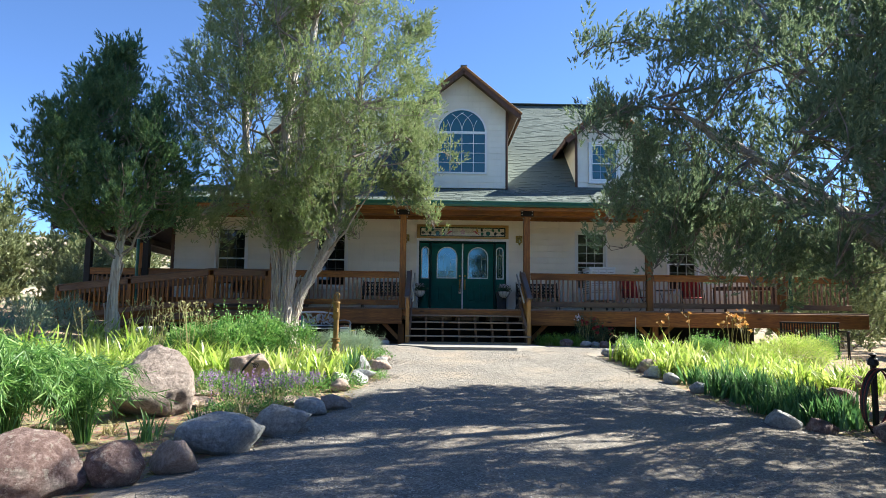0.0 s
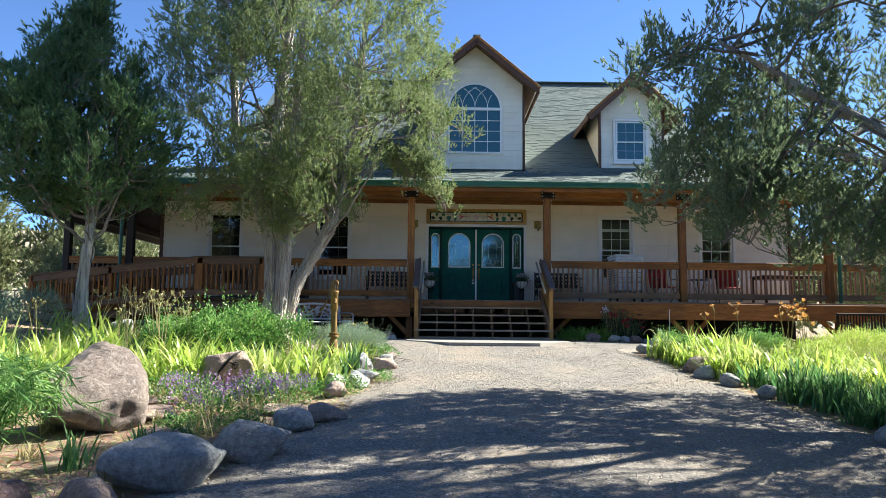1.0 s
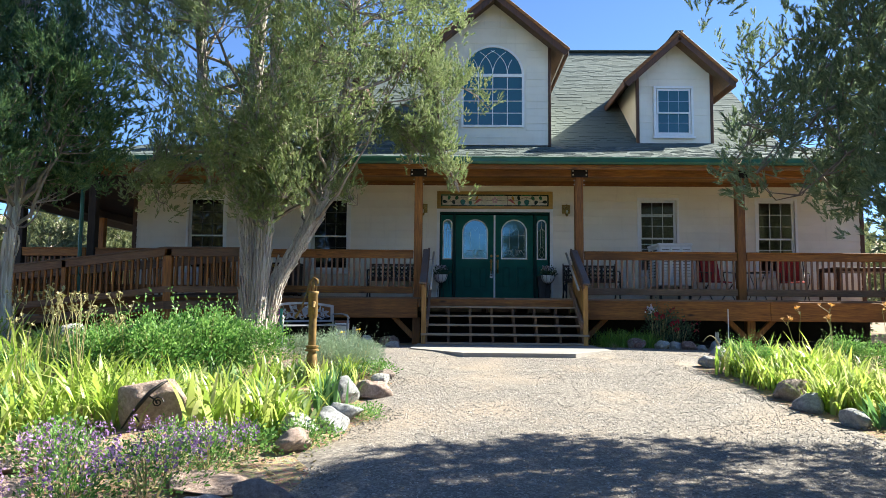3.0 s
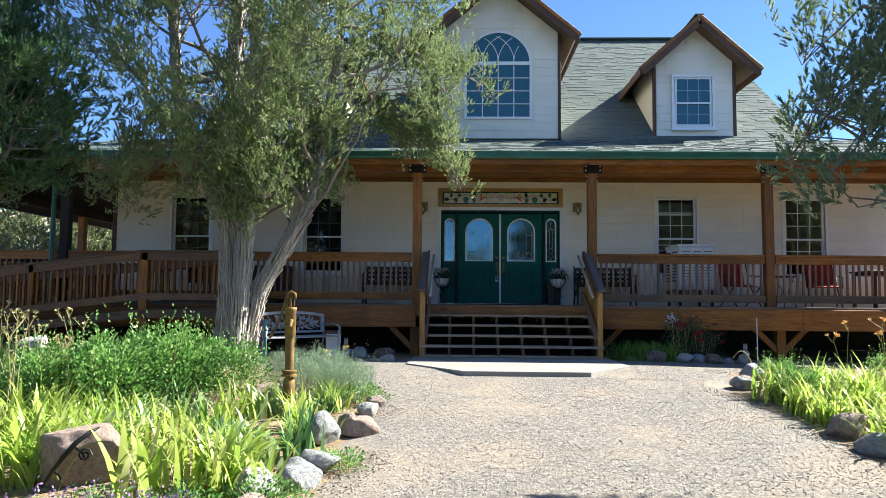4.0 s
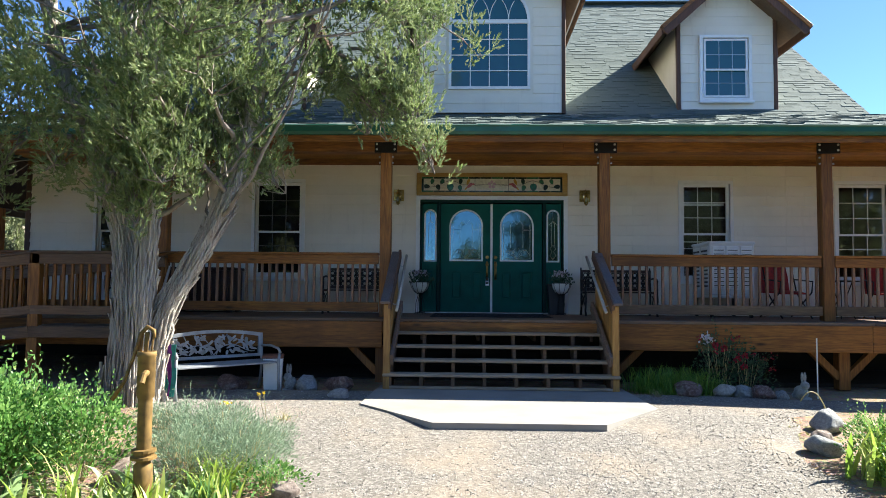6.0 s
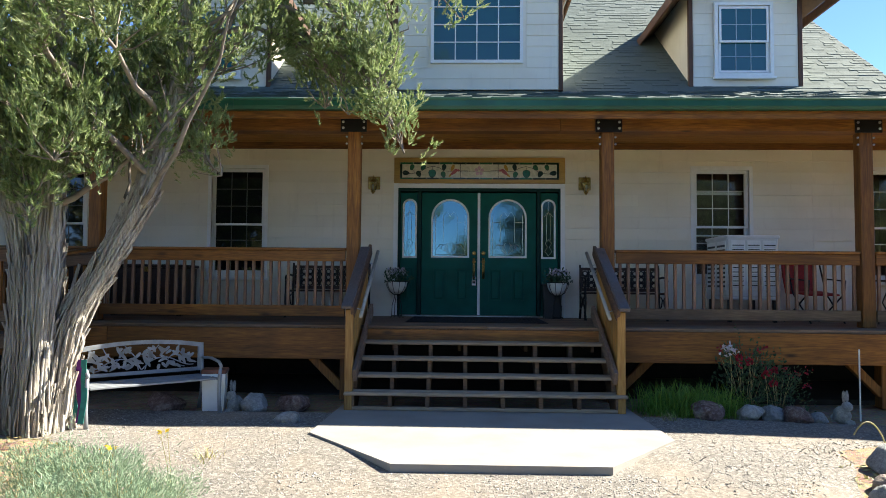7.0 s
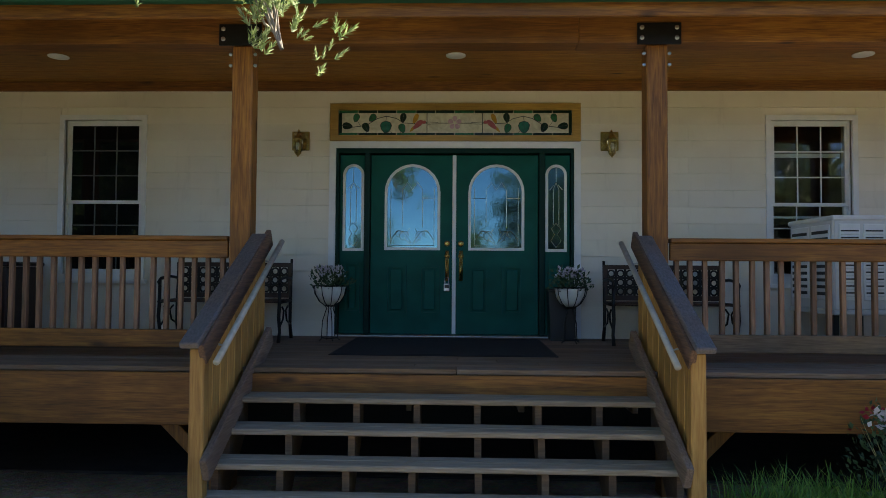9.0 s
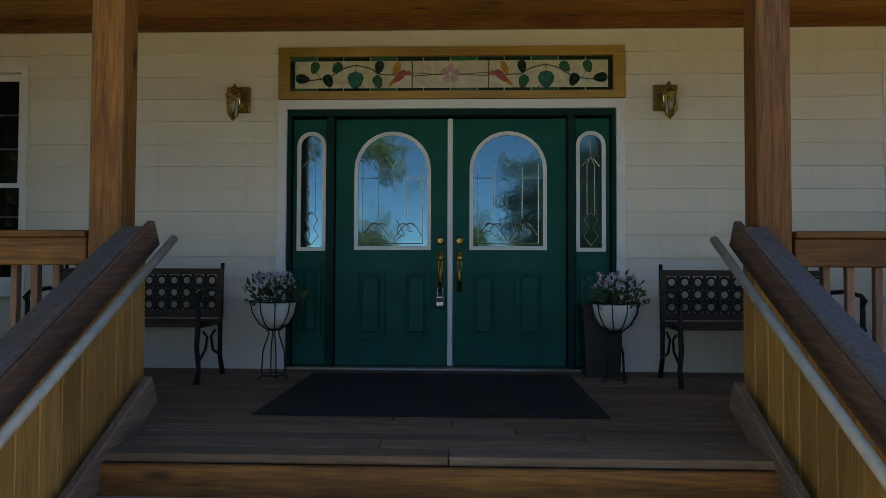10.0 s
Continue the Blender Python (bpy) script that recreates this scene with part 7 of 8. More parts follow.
# fallen needles and bark litter in the beds
n_ = 9000
x, y = np.concatenate([rg.uniform(-7, -1.9, n_), rg.uniform(2.8, 6.5, n_ // 2)]), np.concatenate([rg.uniform(-15, -4, n_), rg.uniform(-13, -5, n_ // 2)])
ok = (x < drive_left(y) + 0.1) | (x > drive_right(y) - 0.1)
x, y = x[ok], y[ok]
tv, tf = np.array([(0, -0.5, 0), (0.12, 0, 0.08), (0, 0.5, 0), (-0.12, 0, 0.02)]), np.array([(0, 1, 2), (0, 2, 3)])
pos = np.stack([x, y, rough_z(x, y) + 0.012], 1)
v, f = scatter(tv, tf, pos, turns(rg, rg.normal(0, 0.35, pos.shape) + [0, 0, 1]), rg.uniform(0.03, 0.1, len(x)))
tagged(new("mulch", fast_mesh("mulch", v, f, STALK)), "straw and bark litter on the bare soil", "mulch", "", "stuff")


# ---- porch furniture ----
def porch_bench(x, y):
    """An iron-legged park bench with a pierced lattice back."""
    b = thing("park_bench", "dark cast-iron bench with pierced lattice back and wooden seat slats", "bench", pose(x, y, DECK, 0, 0, 0), "porch benches")
    w = 0.6
    back = part("backrest", G().ring([(-w, 0.42), (w, 0.42), (w, 0.78), (-w, 0.78)], [(-w + 0.035, 0.47), (w - 0.035, 0.47), (w - 0.035, 0.735), (-w + 0.035, 0.735)], 0.2, 0.235), BROWN_DARK, b)
    lat = G()
    for i in range(13):
        xx = -w + 0.035 + i * (2 * w - 0.07) / 12
        lat.box(xx - 0.012, xx + 0.012, 0.21, 0.225, 0.47, 0.735, 0.002)
    for zz in (0.555, 0.65):
        lat.box(-w + 0.03, w - 0.03, 0.212, 0.223, zz - 0.012, zz + 0.012, 0.002)
    for i in range(12):
        xx = -w + 0.035 + (i + 0.5) * (2 * w - 0.07) / 12
        for zz in (0.512, 0.602, 0.692):
            lat.ring([(xx + 0.044 * math.cos(a * math.pi / 4 + 0.39), zz + 0.044 * math.sin(a * math.pi / 4 + 0.39)) for a in range(8)],
                     [(xx + 0.026 * math.cos(a * math.pi / 4 + 0.39), zz + 0.026 * math.sin(a * math.pi / 4 + 0.39)) for a in range(8)], 0.213, 0.222)
    part("lattice", lat, IRON, back, "black pierced iron lattice")
    for i in range(4):
        part("seat_slat", G().box(-w + 0.02, w - 0.02, -0.24 + i * 0.115, -0.14 + i * 0.115, 0.385, 0.41, 0.006), BROWN_DARK, b, "red-brown wooden slat")
    for s in (-1, 1):
        xx = s * (w - 0.01)
        leg = G()
        leg.tube([(xx, -0.24, 0.0), (xx, -0.2, 0.1), (xx, -0.24, 0.25), (xx, -0.22, 0.38), (xx, -0.22, 0.6)], [0.02, 0.016, 0.018, 0.018, 0.016], 7)
        leg.tube([(xx, 0.26, 0.0), (xx, 0.2, 0.15), (xx, 0.2, 0.4), (xx, 0.24, 0.82)], [0.02, 0.017, 0.017, 0.014], 7)
        leg.tube([(xx, 0.2, 0.39), (xx, -0.24, 0.39)], 0.016, 6)
        leg.tube([(xx, 0.21, 0.62), (xx, 0.0, 0.635), (xx, -0.2, 0.615), (xx, -0.25, 0.58), (xx, -0.22, 0.555)], 0.016, 6)
        leg.tube([(xx, -0.2, 0.15), (xx, -0.08, 0.22), (xx, -0.05, 0.3), (xx, -0.12, 0.34)], 0.01, 5)
        leg.tube([(xx, 0.2, 0.15), (xx, 0.06, 0.2), (xx, 0.02, 0.3), (xx, 0.1, 0.34)], 0.01, 5)
        part("end_frame", leg, IRON, b, "scrolled cast-iron end", True)
    return b


porch_bench(2.13, -0.55)
porch_bench(-2.27, -0.55)


def planter(x, y, seed):
    """A wire stand with a cream bowl and white-pink flowers."""
    p = thing("flower_stand", "black wire stand with cream bowl of white and mauve flowers", "planter", pose(x, y, DECK) @ Matrix.Diagonal((0.84, 0.84, 0.98, 1.0)), "door planters")
    st = G()
    for i in range(4):
        a = i * math.pi / 2 + 0.5
        c, s = math.cos(a), math.sin(a)
        st.tube([(0.13 * c, 0.13 * s, 0.0), (0.1 * c, 0.1 * s, 0.02), (0.09 * c, 0.09 * s, 0.2), (0.04 * c, 0.04 * s, 0.33), (0.06 * c, 0.06 * s, 0.36)], 0.006, 5)
    for i in range(10):
        a = i * math.pi / 5
        c, s = math.cos(a), math.sin(a)
        st.tube([(0.05 * c, 0.05 * s, 0.35), (0.13 * c, 0.13 * s, 0.4), (0.185 * c, 0.185 * s, 0.48), (0.205 * c, 0.205 * s, 0.56)], 0.005, 5)
    for r, z in ((0.06, 0.355), (0.205, 0.56), (0.1, 0.03)):
        st.tube([(r * math.cos(a * math.pi / 8), r * math.sin(a * math.pi / 8), z) for a in range(17)], 0.005, 5)
    part("stand", st, IRON, p)
    part("bowl", G().lathe([(0.05, 0.365), (0.12, 0.4), (0.165, 0.46), (0.182, 0.53), (0.186, 0.55), (0.172, 0.55), (0.16, 0.5), (0.02, 0.49)], 20), CREAM_POT, p, "cream bowl", True)
    rng = np.random.default_rng(seed)
    v, f = leafy(rng, 420, 0.2, 0.23, 0.05, 0.5, 0.4)
    v[:, 2] += 0.5
    part("foliage", fast_mesh("foliage", v, f, ROSE_LEAF), None, p)["kind"] = "stuff"
    n_ = 70
    a, q = rng.uniform(0, 6.28, n_), np.sqrt(rng.uniform(0, 1, n_)) * 0.17
    top = np.stack([q * np.cos(a), q * np.sin(a), 0.66 + 0.1 * rng.uniform(0, 1, n_)], 1)
    tv = np.array([(0, 0, 0), (0.35, 0.1, 0.5), (0, 0, 1), (-0.35, 0.1, 0.5)])
    v, f = scatter(tv, np.array([(0, 1, 2), (0, 2, 3)]), np.repeat(top, 6, 0), turns(rng, rng.normal(0, 1, (n_ * 6, 3)) + [0, -0.3, 0.4]), rng.uniform(0.022, 0.036, n_ * 6))
    part("flowering", fast_mesh("flowering", v, f, PETAL_WHITE), None, p, "white and mauve petals")["kind"] = "stuff"


planter(-1.24, -0.5, 5)
planter(1.17, -0.5, 6)


bn = thing("waste_bin", "plain black bin against the wall behind the flower stand", "bin", pose(1.12, -0.22, DECK))
part("body", G().slab([(-0.12, 0), (0.12, 0), (0.145, 0.5), (-0.145, 0.5)], -0.12, 0.12), BLACK, bn)
part("rim", G().box(-0.155, 0.155, -0.13, 0.13, 0.5, 0.53, 0.008), BLACK, bn)


def sconce(x):
    """A brass wall lantern with a glass body under an arched bracket."""
    s = thing("wall_lantern", "polished brass wall lantern with clear glass beside the door", "wall lamp", pose(x, -0.02, 3.0) @ Matrix.Scale(1.12, 4), "door lanterns")
    part("back_plate", G().box(-0.085, 0.085, -0.018, 0.0, -0.085, 0.1, 0.006), BRASS, s)
    part("arm", G().tube([(0, -0.01, 0.03), (0, -0.05, 0.085), (0, -0.1, 0.095), (0, -0.125, 0.06)], 0.008, 6), BRASS, s)
    part("cap", G().lathe([(0.05, 0.0), (0.056, 0.012), (0.035, 0.04), (0.012, 0.06), (0.006, 0.075)], 10, pose(0, -0.125, 0.0)), BRASS, s)
    part("glass", G().lathe([(0.03, -0.13), (0.042, -0.08), (0.047, -0.002)], 8, pose(0, -0.125, 0.0)), GLASS, s, "clear bevelled glass")
    cage = G()
    for i in range(4):
        a = i * math.pi / 2 + math.pi / 4
        cage.tube([(0.033 * math.cos(a), -0.125 + 0.033 * math.sin(a), -0.13), (0.05 * math.cos(a), -0.125 + 0.05 * math.sin(a), 0.0)], 0.004, 5)
    part("cage", cage, BRASS, s)
    part("bulb", G().lathe([(0.008, -0.03), (0.014, -0.06), (0.004, -0.1)], 8, pose(0, -0.125, 0.0)), CREAM_POT, s, "unlit candle bulb", True)
    part("finial", G().lathe([(0.034, -0.13), (0.02, -0.145), (0.006, -0.16), (0.002, -0.17)], 8, pose(0, -0.125, 0.0)), BRASS, s)


sconce(-1.67)
sconce(1.66)

mt = thing("door_mat", "wide black ribbed rubber door mat", "mat", pose(-0.06, -0.99, DECK))
part("backing", G().box(-0.95, 0.95, -0.74, 0.74, 0.0, 0.008, 0.003), RUBBER, mt)
g = G()
for i in range(48):
    g.box(-0.93, 0.93, -0.72 + i * 0.03, -0.705 + i * 0.03, 0.008, 0.014, 0.002)
part("rib_field", g, RUBBER, mt)["kind"] = "stuff"

# evaporative cooler at the window
ac = thing("evaporative_cooler", "white louvred window cooler standing on a low stand", "cooler", pose(3.54, -0.92, DECK) @ Matrix.Diagonal((0.8, 1.0, 1.0, 1.0)))
part("body", G().box(0, 0.9, 0.0, 0.86, 0.36, 1.22, 0.02), PLASTIC, ac)
for k in range(3):
    x0 = 0.06 + k * 0.28
    part("louvre_panel", G().box(x0, x0 + 0.24, -0.012, 0.004, 0.46, 1.17, 0.005), WHITE, ac)
    for j in range(20):
        part("louvre", G().box(x0 + 0.02, x0 + 0.22, -0.018, -0.009, 0.49 + j * 0.032, 0.503 + j * 0.032, 0.002), BLACK if j % 2 else PLASTIC, ac)
for k in range(2):
    y0 = 0.06 + k * 0.4
    part("louvre_panel", G().box(-0.012, 0.004, y0, y0 + 0.34, 0.46, 1.17, 0.005), WHITE, ac)
    for j in range(10):
        part("louvre", G().box(-0.018, -0.009, y0 + 0.02, y0 + 0.32, 0.5 + j * 0.065, 0.53 + j * 0.065, 0.002), BLACK, ac)
part("lid", G().box(-0.02, 0.92, -0.02, 0.88, 1.2, 1.25, 0.015), WHITE, ac)
part("sill_pan", G().box(-0.01, 0.91, -0.01, 0.87, 0.32, 0.37, 0.01), PLASTIC, ac)
for x in (0.05, 0.85):
    for y in (0.06, 0.8):
        part("leg", G().box(x - 0.03, x + 0.03, y - 0.03, y + 0.03, 0, 0.33), BLACK, ac)


def lawn_chair(x, y, turn, label, m):
    """A folding chair with a cloth back on a dark tube frame."""
    c = thing("folding_chair", label, "chair", pose(x, y, DECK, 0, 0, turn), "porch chairs")
    for s in (-1, 1):
        f = G()
        f.tube([(s * 0.27, -0.25, 0), (s * 0.27, 0.12, 0.42), (s * 0.27, 0.28, 0.98)], 0.012, 7)
        f.tube([(s * 0.29, 0.3, 0), (s * 0.29, -0.22, 0.42), (s * 0.29, -0.25, 0.6), (s * 0.29, 0.2, 0.64)], 0.012, 7)
        part("side_frame", f, IRON, c, "", True)
    part("backrest", G().slab([(-0.26, 0.42), (0.26, 0.42), (0.27, 0.7), (0.25, 0.97), (-0.25, 0.97), (-0.27, 0.7)], -0.012, 0.012, Matrix.Translation((0, 0.2, 0)) @ pose(0, 0, 0, -12, 0, 0)), m, c)
    part("seat", G().slab([(-0.26, -0.24), (0.26, -0.24), (0.25, 0.18), (-0.25, 0.18)], -0.012, 0.012, pose(0, 0, 0.42, -84, 0, 0) @ Matrix.Diagonal((1, 1, -1, 1))), m, c)


lawn_chair(4.85, -0.75, 12, "red cloth folding chair on the porch", RED)
lawn_chair(6.5, -0.75, -14, "red cloth folding chair with a dark frame on the porch", RED)
lawn_chair(-6.2, -0.85, 20, "dark folding chair on the west porch", BROWN_DARK)
tb = thing("side_table", "small round dark metal porch table", "table", pose(5.68, -0.85, DECK))
part("tabletop", G().lathe([(0.001, 0.6), (0.26, 0.6), (0.27, 0.612), (0.26, 0.622), (0.001, 0.622)], 20), IRON, tb)
for i in range(3):
    a = i * 2.1
    part("leg", G().tube([(0.22 * math.cos(a), 0.22 * math.sin(a), 0), (0.06 * math.cos(a), 0.06 * math.sin(a), 0.3), (0.18 * math.cos(a), 0.18 * math.sin(a), 0.6)], 0.009, 6), IRON, tb)
dt = thing("patio_table", "long dark slatted patio table on the east porch", "table", pose(7.9, -0.9, DECK))
for i in range(6):
    part("slat", G().box(-0.75, 0.75, -0.42 + i * 0.14, -0.3 + i * 0.14, 0.7, 0.73), BROWN_DARK, dt)
for x in (-0.68, 0.68):
    for y in (-0.36, 0.36):
        part("leg", G().box(x - 0.03, x + 0.03, y - 0.03, y + 0.03, 0, 0.7), BROWN_DARK, dt)
part("apron", G().box(-0.7, 0.7, -0.38, 0.38, 0.64, 0.698), BROWN_DARK, dt)
ch = thing("storage_chest", "dark brown wooden storage chest against the porch wall", "chest", pose(-5.0, -0.4, DECK))
part("body", G().box(-0.55, 0.55, -0.28, 0.28, 0.06, 0.72, 0.012), BROWN_DARK, ch)
part("lid", G().box(-0.58, 0.58, -0.31, 0.3, 0.725, 0.77, 0.012), BROWN_DARK, ch)
for x in (-0.35, 0.0, 0.35):
    part("panel", G().box(x - 0.15, x + 0.15, -0.296, -0.278, 0.15, 0.64, 0.006), BROWN_DARK, ch)
for x in (-0.5, 0.5):
    for y in (-0.23, 0.23):
        part("foot", G().box(x - 0.04, x + 0.04, y - 0.04, y + 0.04, 0, 0.062), BROWN_DARK, ch)
part("latch", G().box(-0.04, 0.04, -0.31, -0.296, 0.66, 0.74, 0.004), BRASS, ch)

# ---- garden things ----
gb = thing("garden_bench", "grey metal garden bench with leaf-pattern back beneath the juniper", "bench", pose(-3.53, -3.72, -0.02, 0, 0, 43) @ Matrix.Diagonal((1.1, 1.0, 0.93, 1.0)))


def top_z(x):
    return 0.8 + 0.06 * (1 - (x / 0.6) ** 2)


fr = [(-0.6 + 1.2 * i / 12, top_z(-0.6 + 1.2 * i / 12)) for i in range(13)]
fi = [(-0.555 + 1.11 * i / 12, top_z(-0.6 + 1.2 * i / 12) - 0.045) for i in range(13)]
part("back_frame", G().ring(fr[::-1] + [(-0.6, 0.47), (0.6, 0.47)], fi[::-1] + [(-0.555, 0.51), (0.555, 0.51)], 0.2, 0.23), ALU, gb)
lf = G()
for s in (-1, 1):
    lf.tube([(0, 0.215, 0.52)] + [(s * (0.06 + 0.045 * j), 0.215, 0.6 + 0.055 * math.sin(j * 0.5)) for j in range(11)], 0.007, 5)
    lf.tube([(s * 0.03, 0.215, 0.52), (s * 0.07, 0.215, 0.68), (s * 0.16, 0.215, 0.8)], 0.006, 5)
    lf.tube([(s * 0.25, 0.215, 0.63), (s * 0.33, 0.215, 0.72), (s * 0.36, 0.215, 0.79)], 0.006, 5)
    lf.tube([(s * 0.2, 0.215, 0.66), (s * 0.3, 0.215, 0.57), (s * 0.42, 0.215, 0.53)], 0.006, 5)
    rr = random.Random(int(s) + 5)
    for j in range(44):
        x = s * rr.uniform(0.02, 0.5)
        z = rr.uniform(0.54, top_z(x) - 0.09)
        lf.slab(leaf_shape(x, z, rr.uniform(0.2, 2.9), rr.uniform(0.07, 0.11), 0.03), 0.208, 0.222)
part("leaf_scroll", lf, ALU, gb, "pierced leaf and branch casting")
for i in range(5):
    part("seat_slat", G().box(-0.57, 0.57, -0.26 + i * 0.095, -0.18 + i * 0.095, 0.405, 0.43, 0.005), ALU, gb)
for s in (-1, 1):
    x = s * 0.6
    leg = G()
    leg.tube([(x, -0.3, 0), (x, -0.27, 0.2), (x, -0.27, 0.42), (x, -0.29, 0.55)], [0.022, 0.017, 0.019, 0.016], 7)
    leg.tube([(x, 0.28, 0), (x, 0.22, 0.2), (x, 0.2, 0.42), (x, 0.22, 0.8)], [0.022, 0.017, 0.019, 0.014], 7)
    leg.tube([(x, 0.21, 0.62), (x, -0.05, 0.635), (x, -0.25, 0.61), (x, -0.31, 0.56), (x, -0.28, 0.53)], 0.017, 7)
    leg.tube([(x, 0.2, 0.41), (x, -0.27, 0.41)], 0.016, 6)
    part("end_frame", leg, ALU, gb, "", True)

bk = thing("lidded_tub", "white square tub with a red-brown lid beside the garden bench", "tub", pose(-3.0, -3.22, -0.02, 0, 0, 12))
part("body", G().slab([(-0.11, 0), (0.11, 0), (0.125, 0.42), (-0.125, 0.42)], -0.12, 0.12), WHITE, bk)
part("lid", G().box(-0.135, 0.135, -0.13, 0.13, 0.42, 0.465, 0.008), LID_BROWN, bk)

pm = thing("hand_pump", "rusty ochre cast-iron hand water pump in the bed", "pump", pose(-2.62, -7.72, -0.23))
part("barrel", G().lathe([(0.062, 0.0), (0.062, 0.36), (0.045, 0.38), (0.047, 0.42), (0.047, 0.78), (0.046, 0.8), (0.058, 0.82), (0.058, 1.08), (0.064, 1.09), (0.064, 1.12), (0.05, 1.12), (0.05, 1.08)], 18), RUST, pm, "", True)
part("flange", G().lathe([(0.045, 0.4), (0.085, 0.402), (0.085, 0.42), (0.068, 0.425), (0.068, 0.445), (0.08, 0.447), (0.08, 0.465), (0.045, 0.47)], 16), RUST, pm)
for s in (-1, 1):
    part("yoke", G().beam((0.02 * s - 0.03, 0, 1.1), (0.02 * s - 0.02, 0, 1.25), 0.014, 0.03), RUST, pm)
part("lever", G().tube([(0.05, 0, 1.21), (0.045, 0, 1.26), (0.0, 0, 1.285), (-0.04, -0.01, 1.24), (-0.075, -0.02, 1.1), (-0.13, -0.04, 0.92), (-0.2, -0.06, 0.8)], [0.01, 0.014, 0.016, 0.014, 0.011, 0.012, 0.016], 8), RUST, pm, "curved pump lever", True)
part("pump_rod", G().tube([(0.045, 0, 1.24), (0.03, 0, 1.1)], 0.007, 6), RUST, pm)
part("spout", G().tube([(0.02, -0.04, 0.98), (0.03, -0.1, 0.97), (0.03, -0.13, 0.92)], [0.024, 0.02, 0.02], 9), RUST, pm)

rk = rock("garden_stone", "pink sandstone slab standing in the bed", -3.55, -9.9, 0.32, 0.18, 0.42, ROCK_PINK, 77, 18)
lz = thing("lizard_ornament", "dark twisted iron lizard ornament on the pink stone", "ornament", pose(-3.5, -9.98, -0.36, 0, 0, 18) @ Matrix.Diagonal((0.8, 1.15, 0.82, 1.0)))
part("body", G().tube([(-0.34, -0.06, 0.02), (-0.26, -0.1, 0.14), (-0.16, -0.14, 0.28), (-0.06, -0.13, 0.4), (0.05, -0.1, 0.48), (0.1, -0.06, 0.5)], [0.008, 0.016, 0.022, 0.022, 0.016, 0.008], 8), IRON, lz, "", True)
part("scroll", G().tube([(0.02 + 0.06 * (1 - a / 16) * math.cos(a * 0.8), -0.17, 0.3 + 0.06 * (1 - a / 16) * math.sin(a * 0.8)) for a in range(14)], 0.008, 6), IRON, lz)
for x, z in ((-0.25, 0.18), (-0.08, 0.36)):
    part("leg", G().tube([(x, -0.12, z), (x + 0.07, -0.17, z - 0.03), (x + 0.1, -0.17, z - 0.08)], 0.009, 5), IRON, lz)

hs = thing("hose_stand", "black hose stand hung with loops of dull red hose", "hose stand", pose(4.02, -12.55, -0.63))
part("post", G().box(-0.025, 0.025, -0.025, 0.025, 0, 0.75, 0.005), IRON, hs)
part("faucet", G().lathe([(0.03, 0.74), (0.06, 0.76), (0.05, 0.82), (0.02, 0.85), (0.045, 0.87), (0.01, 0.89)], 10), IRON, hs, "black faucet head")
for k in range(4):
    r = 0.2 + 0.02 * k
    part("hose_loop", G().tube([(0.03 * math.sin(a) + 0.02 * k - 0.03 + r * 0.8 * math.cos(a), -0.05 - 0.02 * k, 0.4 - 0.02 * k + (r + 0.12) * math.sin(a)) for a in [i * math.pi / 14 for i in range(29)]], 0.011, 7), HOSE_RED if k % 2 == 0 else BLACK, hs, "", True)

ib = thing("iron_bench", "black slatted iron bench below the east porch", "bench", pose(7.4, -5.3, -0.15, 0, 0, -6))
for i in range(22):
    part("back_slat", G().box(-0.6 + i * 0.056, -0.575 + i * 0.056, 0.2, 0.22, 0.4, 0.76, 0.003), IRON, ib)
part("top_bar", G().box(-0.63, 0.63, 0.195, 0.225, 0.76, 0.8), IRON, ib)
for i in range(5):
    part("seat_slat", G().box(-0.6, 0.6, -0.25 + i * 0.09, -0.19 + i * 0.09, 0.38, 0.4, 0.004), IRON, ib)
for x in (-0.6, 0.6):
    for y, h in ((-0.24, 0.58), (0.21, 0.8)):
        part("leg", G().box(x - 0.022, x + 0.022, y - 0.022, y + 0.022, 0, h, 0.004), IRON, ib)
    part("arm", G().box(x - 0.025, x + 0.025, -0.27, 0.22, 0.58, 0.61), IRON, ib)

# garden rabbit, one plain cast shape
bm = bmesh.new()
for c, r in (((0, 0, 0.1), (0.075, 0.1, 0.1)), ((0, -0.06, 0.2), (0.05, 0.06, 0.055)), ((-0.025, -0.04, 0.3), (0.015, 0.02, 0.07)), ((0.025, -0.04, 0.3), (0.015, 0.02, 0.07)), ((0, -0.09, 0.03), (0.06, 0.05, 0.035)), ((0, 0.1, 0.06), (0.035, 0.035, 0.035))):
    bmesh.ops.create_icosphere(bm, subdivisions=2, radius=1, matrix=Matrix.LocRotScale(c, None, r))
me = bpy.data.meshes.new("rabbit_statue")
bm.to_mesh(me)
bm.free()
me.polygons.foreach_set("use_smooth", [True] * len(me.polygons))
me.materials.append(ROCK_WHITE)
rb = tagged(new("rabbit_statue", me), "small pale stone rabbit statue by the porch stones", "statue")
rb.matrix_basis = pose(3.85, -3.28, -0.06, 0, 0, 25)
r2 = tagged(new("rabbit_statue", me.copy()), "small grey stone rabbit statue beside the white tub", "statue")
r2.data.materials[0] = ROCK_GREY
r2.matrix_basis = pose(-2.74, -3.3, -0.03, 0, 0, -30)
sk = tagged(new("garden_stake", G().tube([(4.2, -3.0, -0.1), (4.2, -3.0, 0.72)], 0.009, 6).mesh("garden_stake", WHITE)), "thin white garden stake standing by the porch", "stake")
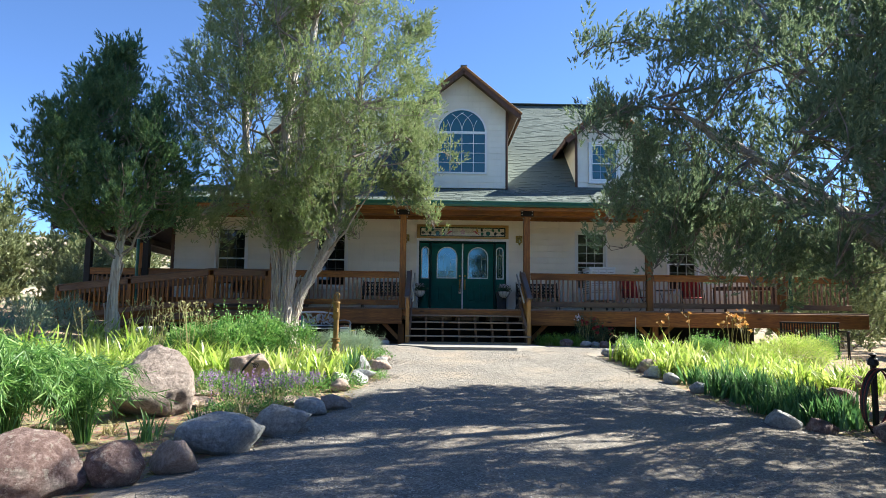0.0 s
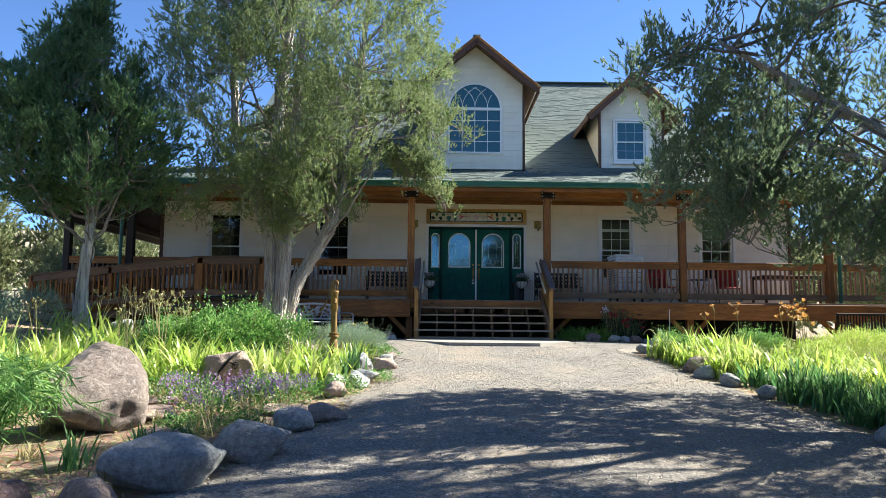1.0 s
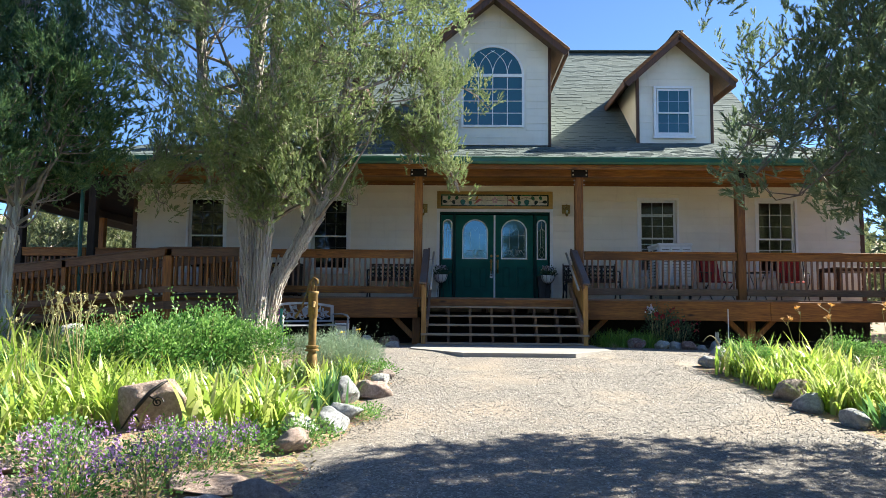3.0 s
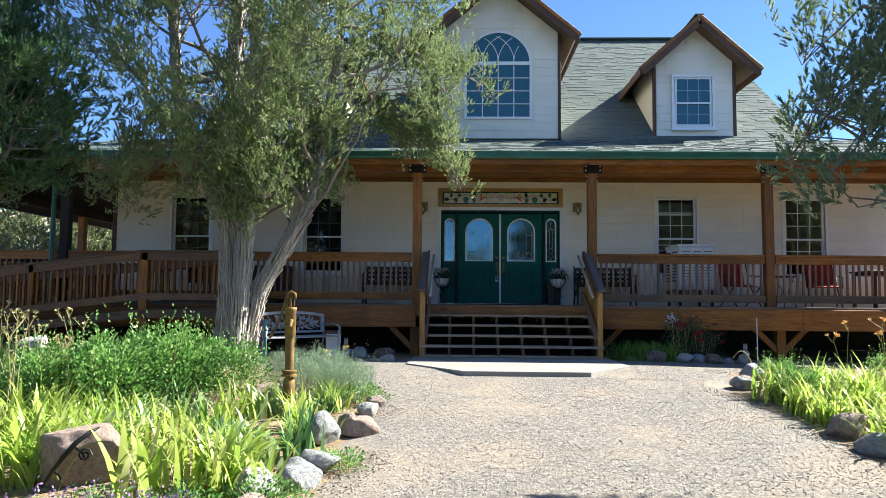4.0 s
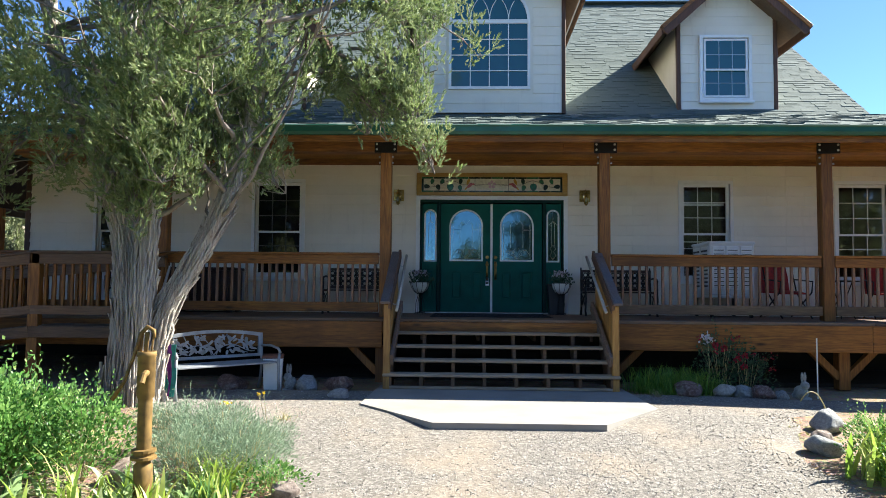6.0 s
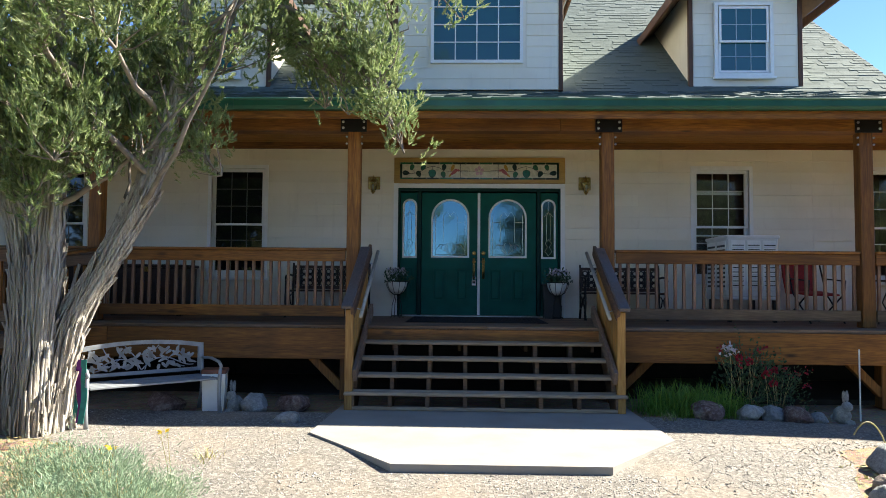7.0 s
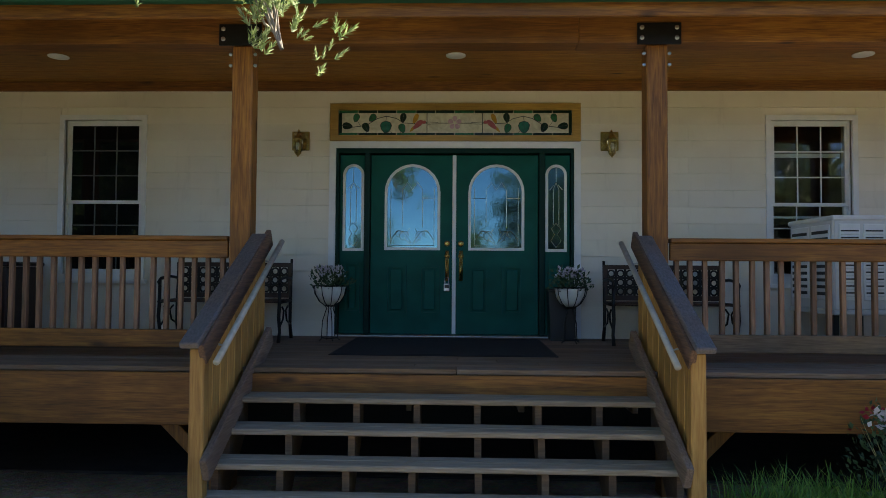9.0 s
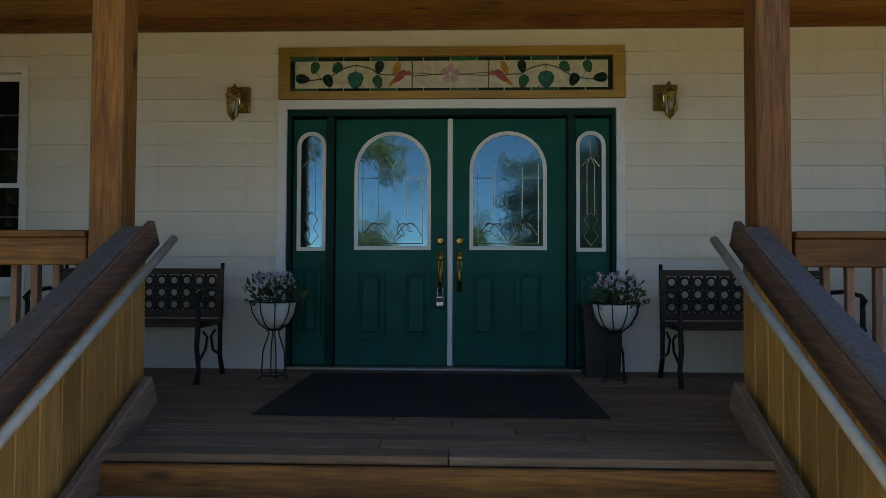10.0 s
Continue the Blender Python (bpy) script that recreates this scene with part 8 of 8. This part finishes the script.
tagged(new("bent_stalk", G().tube(bend((3.35, -5.0, -0.1), (3.2, -5.0, 0.5), (3.0, -5.05, 0.2), 10), [0.006] * 11, 6).mesh("bent_stalk", STALK)), "pale bent dry flower stalk arching down", "stalk")
wf = thing("white_flower_stem", "tall stem with a white flower head beside the roses", "flower", pose(2.77, -3.0, -0.06))
part("stem", G().tube([(0, 0, 0), (0.02, 0, 0.4), (0, 0, 0.76)], 0.005, 5), STALK, wf)
rng = np.random.default_rng(3)
v, f = scatter(np.array([(0, 0, 0), (0.3, 0.1, 0.5), (0, 0, 1), (-0.3, 0.1, 0.5)]), np.array([(0, 1, 2), (0, 2, 3)]), np.tile([0, 0, 0.76], (40, 1)) + rng.normal(0, 0.03, (40, 3)), turns(rng, rng.normal(0, 1, (40, 3))), rng.uniform(0.05, 0.08, 40))
part("flower_head", fast_mesh("flower_head", v, f, PETAL_WHITE), None, wf)
# single red roses held above the bush
for x, y, h in ((2.87, -3.0, 0.61), (2.98, -3.02, 0.57), (3.14, -3.05, 0.43), (3.25, -3.02, 0.47), (3.22, -3.06, 0.33)):
    rs = thing("red_rose", "leaning rose stem with one open red bloom", "flower", pose(x, y, -0.05), "red roses")
    part("stem", G().tube([(0.05, 0.08, 0), (0.03, 0.03, h * 0.6), (0, 0, h + 0.04)], 0.004, 5), STALK, rs)
    k = rng.normal(0, 1, (34, 3)) + [0, -0.3, 0.6]
    k /= np.linalg.norm(k, axis=1)[:, None]
    v, f = scatter(np.array([(0, 0, 0), (0.5, 0.1, 0.5), (0, 0.15, 0.95), (-0.5, 0.1, 0.5)]), np.array([(0, 1, 2), (0, 2, 3)]), np.tile([0, 0, h + 0.05], (34, 1)) + k * 0.012, turns(rng, k), rng.uniform(0.035, 0.052, 34))
    part("flower_head", fast_mesh("flower_head", v, f, CRIMSON), None, rs, "open red rose")

# wind sock ribbons tied by the trunk
ws = thing("wind_ribbon", "faded purple and teal cloth ribbons hung by the trunk", "ribbon", pose(-3.93, -4.35, 0))
for k, m in enumerate((CLOTH_PURPLE, CLOTH_TEAL, CLOTH_PURPLE, CLOTH_TEAL)):
    x = -0.06 + 0.05 * k
    pts = [(x + 0.012 * math.sin(i * 0.9 + k), 0.02 * math.sin(i * 0.7 + 2 * k) - 0.02 * k, 0.66 - i * 0.075) for i in range(9)]
    ring = [[(x_ - 0.025, y_, z_), (x_ + 0.025, y_ + 0.01, z_), (x_ + 0.025, y_ + 0.016, z_), (x_ - 0.025, y_ + 0.006, z_)] for x_, y_, z_ in pts]
    sides = [(4 * i + a, 4 * i + (a + 1) % 4, 4 * i + 4 + (a + 1) % 4, 4 * i + 4 + a) for i in range(8) for a in range(4)]
    g = G().add([p for r_ in ring for p in r_], sides + [(3, 2, 1, 0), (32, 33, 34, 35)])
    part("ribbon", g, m, ws, "purple cloth ribbon" if k % 2 == 0 else "teal cloth ribbon")
part("hook", G().tube([(0, 0.03, -0.02), (0, 0.03, 0.6), (0.03, 0.02, 0.7), (0.05, 0.0, 0.66)], 0.006, 6), IRON, ws)
